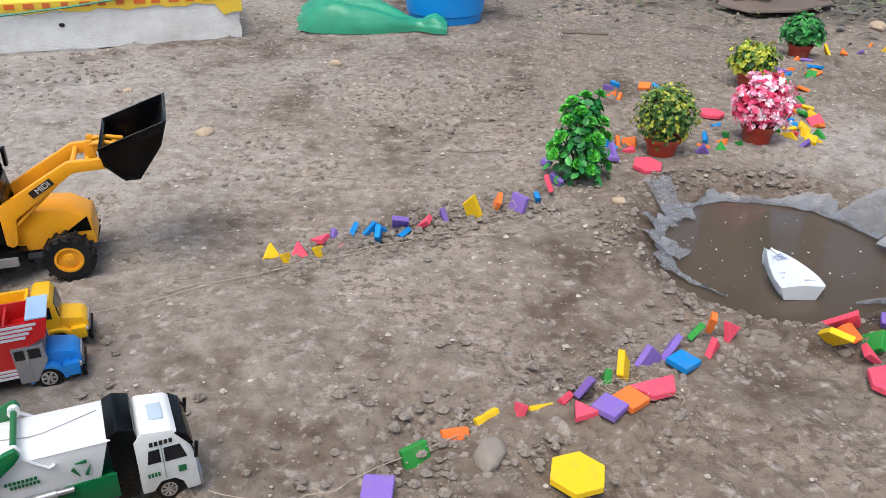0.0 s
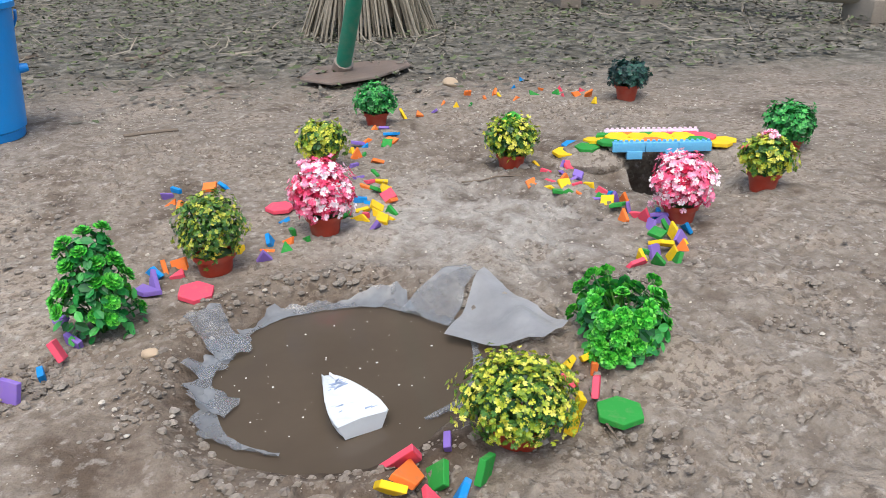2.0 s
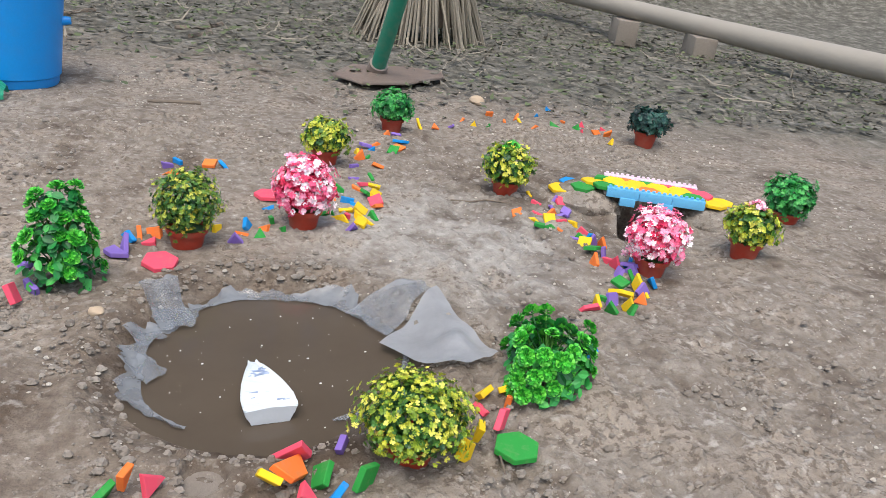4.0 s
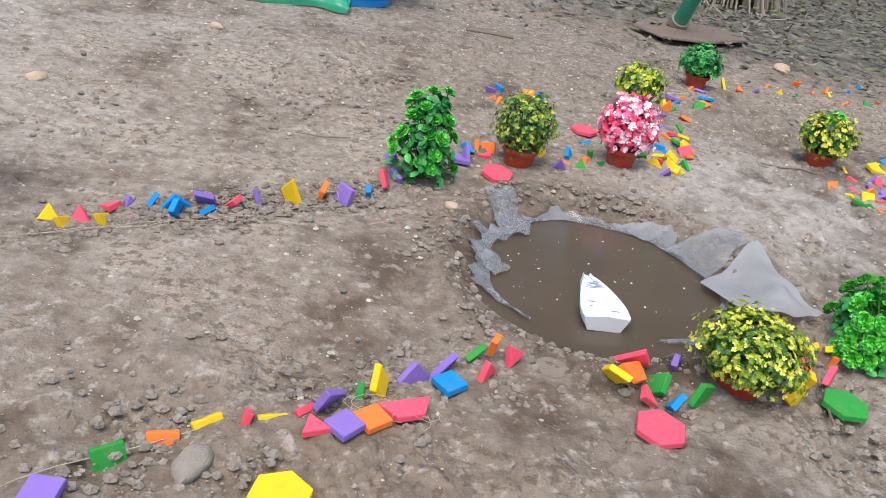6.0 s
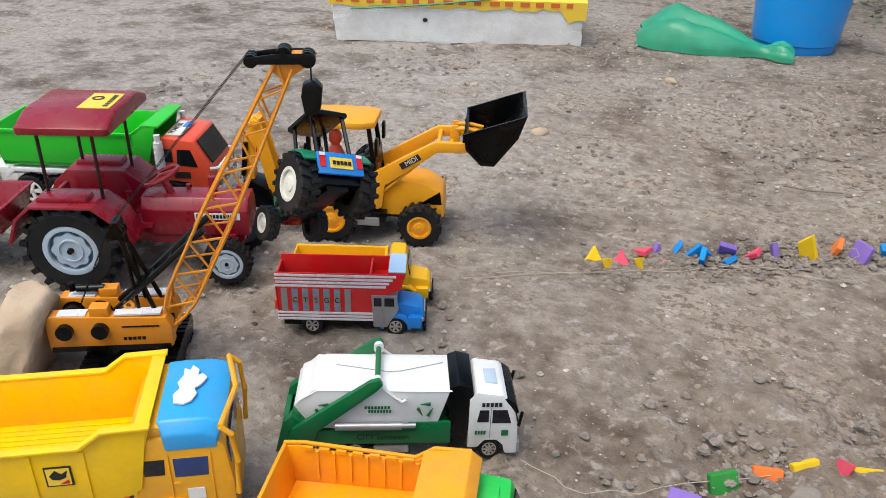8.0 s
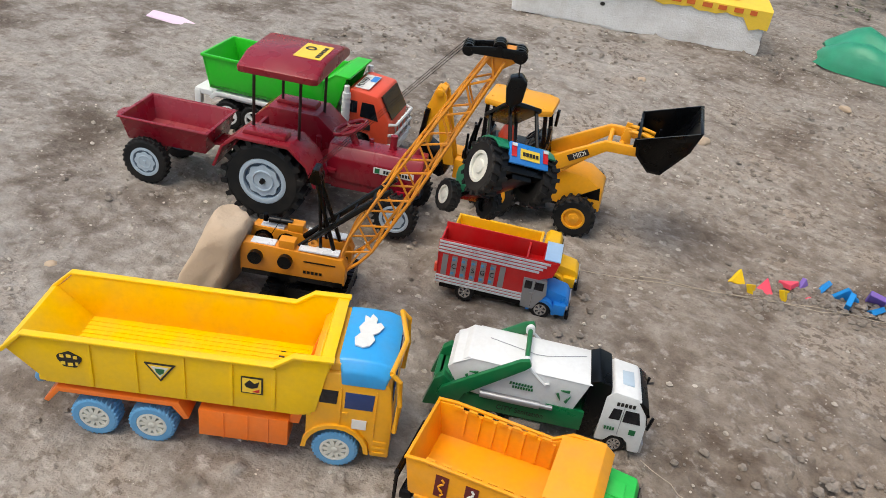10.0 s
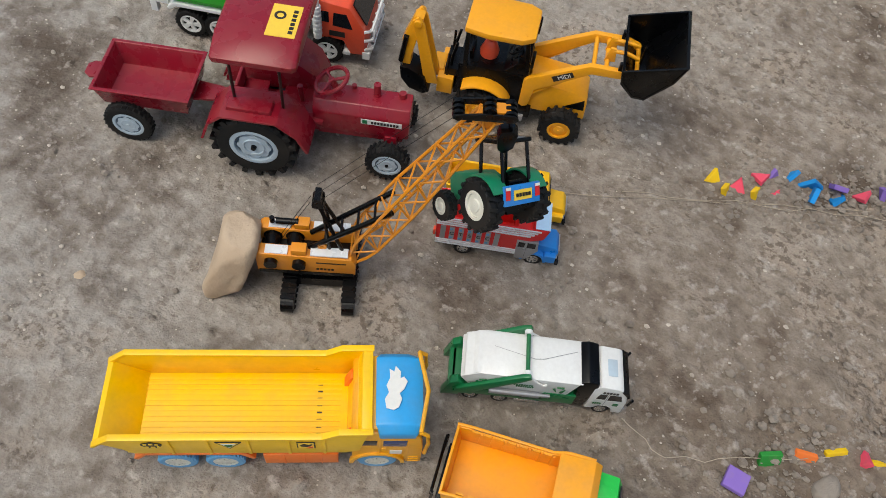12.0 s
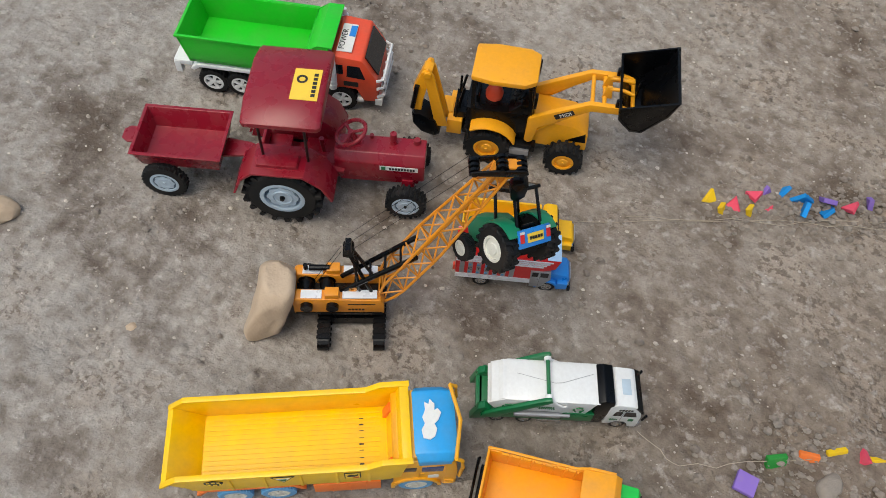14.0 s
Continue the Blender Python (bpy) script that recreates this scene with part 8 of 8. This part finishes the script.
def block(shape, mat, x, y, z, yaw, lean, spin, lift=0.0):
    """One foam block: centre, then spun in its plane, leaned out of the level and turned on the plan."""
    key = (shape, mat.name)
    if key not in block_meshes:
        b = B()
        prism(b, OUTLINES[shape], -THICK / 2, THICK / 2, 'z')
        bmesh.ops.recalc_face_normals(b, faces=b.faces)
        bmesh.ops.bevel(b, geom=b.edges[:], offset=0.0007, segments=1, affect='EDGES')
        me = bpy.data.meshes.new("foam_block")
        b.to_mesh(me)
        b.free()
        me.materials.append(mat)
        block_meshes[key] = me
    if abs(lean) < 12:
        z = max(z, 0.0025 + max(float(ground_z(x + 0.018 * math.cos(a), y + 0.018 * math.sin(a))) for a in (0, 1.05, 2.1, 3.14, 4.2, 5.24)))
    ob = new("foam_block", block_meshes[key])
    ob.matrix_world = Matrix.Translation((x, y, z + lift + 0.0025)) @ Matrix.Rotation(radians(yaw), 4, 'Z') @ Matrix.Rotation(radians(lean), 4, 'X') @ Matrix.Rotation(radians(spin), 4, 'Z')
    if shape != 'hexagon' and (x > 0.9 or y > 1.15):
        ob.scale = (0.88, 0.88, 0.88) if x > 0.9 else (0.95, 0.95, 0.95)
    how = "lying flat on" if abs(lean) < 12 else "tilted into" if abs(lean) < 50 else "stuck upright in"
    return tagged(ob, f"{COLOUR_NAMES[mat.name]} foam {shape} block {how} the soil", "toy block", "foam blocks along the path")


block('hexagon', YELLOW, 0.136, 0.458, 0.0045, 20, 0, 0)
block('square', PURPLE, -0.025, 0.433, 0.0019, 133, 0, 316)
block('square', GREEN, 0.003, 0.481, -0.0050, 32, 66, 4)
block('square', ORANGE, 0.036, 0.503, -0.0060, 18, 64, -3)
block('square', YELLOW, 0.067, 0.525, -0.0050, 34, 62, 6)
block('triangle', RED, 0.094, 0.534, 0.0052, 272, 73, 334)
block('square', YELLOW, 0.115, 0.539, -0.0060, 26, 60, -4)
block('triangle', RED, 0.135, 0.556, 0.0006, 229, 53, 320)
block('trapezoid', PURPLE, 0.156, 0.564, 0.0108, 235, 66, 218)
block('triangle', GREEN, 0.182, 0.590, 0.0003, 267, 89, 358)
block('rhombus', YELLOW, 0.198, 0.597, 0.0094, 244, 102, 61)
block('square', PURPLE, 0.229, 0.623, 0.0012, 35, 84, 43)
block('trapezoid', PURPLE, 0.258, 0.648, 0.0008, 239, 66, 2)
block('triangle', GREEN, 0.289, 0.676, -0.0002, 233, 62, 270)
block('triangle', ORANGE, 0.306, 0.677, 0.0142, 249, 81, 311)
block('triangle', RED, 0.327, 0.677, 0.0041, 38, 77, 267)
block('triangle', RED, 0.299, 0.644, 0.0049, 51, 94, 133)
block('square', BLUE, 0.263, 0.620, 0.0006, 45, 0, 265)
block('triangle', RED, 0.150, 0.529, 0.0040, 243, 0, 141)
block('square', PURPLE, 0.174, 0.534, 0.0022, 349, -0, 240)
block('square', ORANGE, 0.196, 0.549, 0.0041, 223, -0, 177)
block('trapezoid', RED, 0.225, 0.568, 0.0034, 19, -0, 183)
block('triangle', YELLOW, -0.193, 0.822, 0.0002, 53, 49, 216)
block('triangle', YELLOW, -0.172, 0.809, 0.0007, 94, 68, 153)
block('triangle', RED, -0.159, 0.825, 0.0018, 357, 59, 250)
block('triangle', YELLOW, -0.135, 0.826, 0.0025, 89, 68, 35)
block('triangle', RED, -0.137, 0.856, 0.0042, 61, -19, 17)
block('triangle', PURPLE, -0.122, 0.876, -0.0034, 53, 74, 357)
block('trapezoid', RED, -0.104, 0.847, -0.0073, 61, 56, 359)
block('triangle', BLUE, -0.101, 0.889, 0.0002, 87, 116, 103)
block('square', BLUE, -0.072, 0.887, 0.0004, 24, 98, 230)
block('rhombus', BLUE, -0.065, 0.865, 0.0102, 90, 91, 315)
block('trapezoid', PURPLE, -0.039, 0.899, 0.0086, 192, 47, 85)
block('rhombus', BLUE, -0.035, 0.887, 0.0000, 66, -44, 357)
block('triangle', RED, -0.006, 0.902, 0.0101, 259, 44, 65)
block('triangle', PURPLE, 0.017, 0.926, 0.0101, 108, 74, 139)
block('trapezoid', YELLOW, 0.057, 0.945, 0.0086, 157, 79, 252)
block('square', ORANGE, 0.091, 0.976, 0.0051, 88, 110, 14)
block('square', PURPLE, 0.121, 0.974, 0.0082, 320, 76, 84)
block('triangle', BLUE, 0.150, 1.005, 0.0009, 95, 84, 59)
block('square', RED, 0.168, 1.032, 0.0144, 90, 68, 70)
block('square', PURPLE, 0.184, 1.066, 0.0008, 124, 77, 196)
block('trapezoid', RED, 0.455, 0.696, 0.0051, 164, 62, 128)
block('trapezoid', ORANGE, 0.448, 0.666, 0.0120, 84, 36, 140)
block('trapezoid', YELLOW, 0.426, 0.658, 0.0130, 315, 130, 58)
block('triangle', RED, 0.457, 0.639, 0.0050, 78, 40, 173)
block('square', GREEN, 0.475, 0.667, 0.0002, 266, 53, 149)
block('rhombus', PURPLE, 0.503, 0.705, 0.0006, 245, 96, 360)
block('triangle', BLUE, 0.483, 0.633, 0.0054, 55, 118, 75)
block('square', GREEN, 0.513, 0.649, 0.0085, 219, 86, 112)
block('hexagon', RED, 0.458, 0.592, 0.0043, 340, 2, 96)
block('hexagon', GREEN, 0.676, 0.675, 0.0020, 38, 0, 204)
block('rhombus', YELLOW, 0.619, 0.673, 0.0072, 31, 94, 79)
block('triangle', YELLOW, 0.642, 0.695, 0.0122, 65, 104, 289)
block('rhombus', RED, 0.675, 0.715, 0.0090, 231, 93, 148)
block('triangle', ORANGE, 0.701, 0.756, 0.0000, 236, 84, 325)
block('triangle', YELLOW, 0.674, 0.768, 0.0054, 221, 49, 59)
block('rhombus', YELLOW, 0.707, 0.777, 0.0034, 195, 41, 359)
block('triangle', RED, 0.669, 0.750, -0.0043, 99, 34, 58)
block('square', BLUE, 0.851, 0.835, -0.0003, 39, 55, 188)
block('hexagon', RED, 0.333, 1.130, 0.0068, 23, 8, 351)
block('square', ORANGE, 0.325, 1.234, 0.0028, 322, 70, 110)
block('triangle', ORANGE, 0.304, 1.232, 0.0057, 92, 85, 357)
block('triangle', RED, 0.320, 1.202, 0.0050, 263, 16, 186)
block('trapezoid', PURPLE, 0.285, 1.181, 0.0060, 276, 71, 166)
block('trapezoid', PURPLE, 0.273, 1.164, -0.0034, 174, 6, 302)
block('rhombus', BLUE, 0.289, 1.226, 0.0020, 120, 89, 142)
block('square', YELLOW, 0.415, 1.250, -0.0001, 65, 74, 253)
block('triangle', PURPLE, 0.438, 1.200, 0.0094, 355, 113, 243)
block('triangle', ORANGE, 0.453, 1.242, -0.0009, 149, 24, 182)
block('triangle', GREEN, 0.477, 1.227, 0.0021, 185, 126, 244)
block('triangle', ORANGE, 0.487, 1.253, 0.0014, 305, 75, 90)
block('square', BLUE, 0.462, 1.262, 0.0030, 72, 65, 203)
block('triangle', BLUE, 0.505, 1.345, -0.0011, 16, 33, 73)
block('triangle', GREEN, 0.501, 1.282, 0.0057, 273, 100, 73)
block('triangle', GREEN, 0.515, 1.252, -0.0003, 102, 84, 273)
block('hexagon', RED, 0.509, 1.402, -0.0001, 32, -0, 139)
block('triangle', PURPLE, 0.625, 1.245, 0.0084, 212, 56, 344)
block('rhombus', YELLOW, 0.639, 1.343, -0.004, 183, 60, 353)
block('rhombus', RED, 0.631, 1.313, -0.004, 271, 95, 14)
block('trapezoid', YELLOW, 0.614, 1.302, -0.004, 127, 110, 332)
block('square', YELLOW, 0.660, 1.340, 0.003, 57, 35, 190)
block('trapezoid', YELLOW, 0.653, 1.297, -0.004, 126, 110, 194)
block('rhombus', YELLOW, 0.646, 1.274, 0.006, 293, 15, 127)
block('square', GREEN, 0.674, 1.310, -0.004, 110, 95, 208)
block('triangle', ORANGE, 0.692, 1.355, 0.003, 199, 35, 81)
block('square', RED, 0.697, 1.383, 0.003, 316, 35, 316)
block('trapezoid', YELLOW, 0.704, 1.416, 0.003, 67, 35, 0)
block('square', GREEN, 0.691, 1.419, 0.003, 110, 35, 84)
block('square', YELLOW, 0.713, 1.467, -0.004, 160, 60, 101)
block('rhombus', ORANGE, 0.679, 1.441, -0.004, 320, 95, 104)
block('square', GREEN, 0.717, 1.513, -0.004, 100, 95, 196)
block('triangle', RED, 0.689, 1.463, 0.006, 184, 15, 212)
block('square', ORANGE, 0.749, 1.583, 0.003, 135, 35, 33)
block('triangle', BLUE, 0.656, 1.371, -0.004, 308, 60, 300)
block('square', BLUE, 0.645, 1.386, -0.004, 347, 85, 173)
block('square', GREEN, 0.600, 1.326, -0.004, 181, 60, 156)
block('trapezoid', GREEN, 0.638, 1.431, -0.004, 161, 95, 94)
block('trapezoid', ORANGE, 0.625, 1.408, -0.004, 90, 75, 29)
block('triangle', PURPLE, 0.678, 1.494, 0.006, 183, 15, 206)
block('square', PURPLE, 0.698, 1.580, -0.004, 214, 85, 187)
block('trapezoid', ORANGE, 0.722, 1.643, -0.004, 4, 85, 231)
block('square', YELLOW, 0.726, 1.678, -0.004, 92, 95, 319)
block('square', PURPLE, 0.755, 1.724, 0.006, 125, 15, 236)
block('triangle', BLUE, 0.766, 1.710, -0.004, 181, 85, 268)
block('triangle', GREEN, 0.745, 1.652, -0.004, 236, 110, 55)
block('rhombus', ORANGE, 0.787, 1.745, -0.004, 188, 95, 151)
block('square', ORANGE, 0.831, 1.828, -0.004, 46, 75, 106)
block('triangle', YELLOW, 0.830, 1.799, -0.004, 312, 85, 185)
block('square', PURPLE, 0.855, 1.829, -0.004, 141, 60, 359)
block('rhombus', BLUE, 0.846, 1.760, 0.006, 159, 15, 351)
block('triangle', YELLOW, 0.868, 1.778, -0.004, 90, 60, 40)
block('rhombus', ORANGE, 0.826, 1.717, 0.003, 352, 35, 158)
block('trapezoid', GREEN, 0.809, 1.693, 0.003, 24, 35, 41)
block('rhombus', PURPLE, 0.345, 1.567, -0.004, 207, 85, 16)
block('square', BLUE, 0.362, 1.589, -0.004, 304, 95, 176)
block('triangle', ORANGE, 0.347, 1.527, -0.004, 333, 75, 215)
block('square', ORANGE, 0.419, 1.570, 0.006, 326, 15, 16)
block('trapezoid', BLUE, 0.450, 1.560, -0.004, 106, 60, 66)
block('rhombus', ORANGE, 0.360, 1.514, -0.004, 67, 85, 322)
block('trapezoid', YELLOW, 0.934, 1.906, 0.002, 86, 72, 222)
block('triangle', ORANGE, 0.975, 1.911, 0.003, 30, 35, 215)
block('triangle', PURPLE, 1.024, 1.924, 0.003, 232, 35, 317)
block('square', ORANGE, 1.074, 1.986, -0.004, 232, 85, 249)
block('rhombus', YELLOW, 1.090, 1.942, -0.004, 162, 95, 245)
block('triangle', GREEN, 1.140, 1.963, -0.004, 240, 60, 206)
block('square', ORANGE, 1.179, 2.061, 0.002, 193, 72, 272)
block('square', ORANGE, 1.198, 1.993, -0.004, 255, 95, 173)
block('square', ORANGE, 1.250, 2.038, 0.002, 251, 72, 139)
block('rhombus', YELLOW, 1.245, 1.994, -0.004, 280, 110, 257)
block('triangle', BLUE, 1.323, 2.061, 0.002, 182, 72, 355)
block('rhombus', ORANGE, 1.275, 1.958, -0.004, 17, 95, 156)
block('triangle', BLUE, 1.413, 2.179, -0.004, 342, 85, 143)
block('trapezoid', GREEN, 1.339, 1.970, -0.004, 353, 60, 150)
block('triangle', ORANGE, 1.393, 2.033, -0.004, 91, 95, 297)
block('square', GREEN, 1.403, 1.969, -0.004, 280, 75, 128)
block('triangle', RED, 1.440, 2.011, -0.004, 140, 95, 237)
block('triangle', RED, 1.404, 1.936, -0.004, 256, 110, 331)
block('rhombus', ORANGE, 1.448, 1.935, -0.004, 182, 110, 178)
block('triangle', RED, 1.483, 1.966, -0.004, 176, 95, 209)
block('triangle', YELLOW, 1.445, 1.847, -0.004, 88, 110, 352)
block('trapezoid', ORANGE, 1.467, 1.911, -0.004, 171, 60, 265)
block('square', YELLOW, 1.019, 1.422, -0.004, 85, 85, 101)
block('triangle', YELLOW, 1.078, 1.452, -0.004, 244, 110, 144)
block('rhombus', ORANGE, 0.948, 1.318, 0.006, 343, 15, 213)
block('square', RED, 1.012, 1.375, -0.004, 297, 85, 264)
block('rhombus', RED, 0.988, 1.328, -0.004, 154, 75, 319)
block('rhombus', YELLOW, 0.972, 1.296, -0.004, 326, 110, 138)
block('rhombus', GREEN, 0.967, 1.259, 0.006, 100, 15, 81)
block('rhombus', GREEN, 0.990, 1.260, -0.004, 319, 75, 332)
block('square', YELLOW, 1.004, 1.294, 0.003, 351, 35, 92)
block('rhombus', PURPLE, 1.062, 1.392, -0.004, 21, 95, 241)
block('square', RED, 1.071, 1.387, 0.003, 27, 35, 68)
block('square', PURPLE, 1.039, 1.356, -0.004, 92, 60, 247)
block('square', ORANGE, 1.025, 1.328, -0.004, 18, 85, 212)
block('trapezoid', PURPLE, 1.040, 1.320, -0.004, 194, 60, 339)
block('rhombus', PURPLE, 1.051, 1.323, 0.006, 302, 15, 104)
block('square', RED, 1.022, 1.281, -0.004, 191, 95, 0)
block('triangle', ORANGE, 1.003, 1.244, -0.004, 142, 75, 209)
block('square', YELLOW, 1.042, 1.272, -0.004, 280, 95, 191)
block('square', RED, 1.042, 1.236, -0.004, 314, 85, 154)
block('square', GREEN, 1.023, 1.211, -0.004, 279, 60, 262)
block('triangle', PURPLE, 1.014, 1.209, -0.004, 150, 85, 180)
block('square', BLUE, 1.046, 1.216, -0.004, 209, 75, 288)
block('rhombus', PURPLE, 1.042, 1.197, -0.004, 189, 85, 239)
block('square', YELLOW, 1.020, 1.186, 0.003, 305, 35, 195)
block('rhombus', ORANGE, 1.057, 1.188, -0.004, 101, 75, 68)
block('rhombus', GREEN, 1.019, 1.156, 0.006, 179, 15, 338)
block('square', PURPLE, 1.042, 1.155, -0.004, 55, 75, 166)
block('rhombus', ORANGE, 1.004, 1.117, -0.004, 276, 85, 72)
block('triangle', RED, 1.032, 1.122, -0.004, 288, 95, 192)
block('trapezoid', RED, 1.033, 1.099, -0.004, 115, 75, 252)
block('triangle', BLUE, 1.057, 1.103, -0.004, 194, 75, 196)
block('square', PURPLE, 1.050, 1.076, -0.004, 304, 85, 133)
block('rhombus', PURPLE, 1.028, 1.078, -0.004, 254, 60, 128)
block('trapezoid', PURPLE, 1.059, 1.086, 0.006, 163, 15, 157)
block('trapezoid', GREEN, 1.036, 1.045, -0.004, 73, 60, 244)
block('square', GREEN, 0.999, 1.027, 0.006, 337, 15, 318)
block('trapezoid', YELLOW, 0.988, 0.996, 0.003, 150, 35, 20)
block('square', PURPLE, 0.966, 0.990, -0.004, 200, 110, 6)
block('trapezoid', YELLOW, 1.033, 1.024, -0.004, 286, 85, 140)
block('square', PURPLE, 1.031, 1.011, -0.004, 18, 75, 125)
block('trapezoid', BLUE, 1.065, 1.037, -0.004, 79, 60, 146)
block('triangle', ORANGE, 1.014, 0.986, -0.004, 311, 75, 243)
block('rhombus', YELLOW, 0.979, 0.964, -0.004, 309, 95, 60)
block('square', GREEN, 0.977, 0.953, -0.004, 64, 110, 153)
block('triangle', GREEN, 0.949, 0.992, -0.004, 172, 85, 314)
block('triangle', YELLOW, 0.938, 0.985, -0.004, 271, 95, 13)
block('trapezoid', RED, 0.915, 0.965, -0.004, 184, 60, 349)
block('rhombus', GREEN, 0.946, 0.956, -0.004, 302, 110, 67)
block('square', RED, 1.096, 1.076, 0.006, 129, 15, 283)
block('trapezoid', BLUE, 1.067, 1.111, -0.004, 55, 95, 351)

toy_bridge()
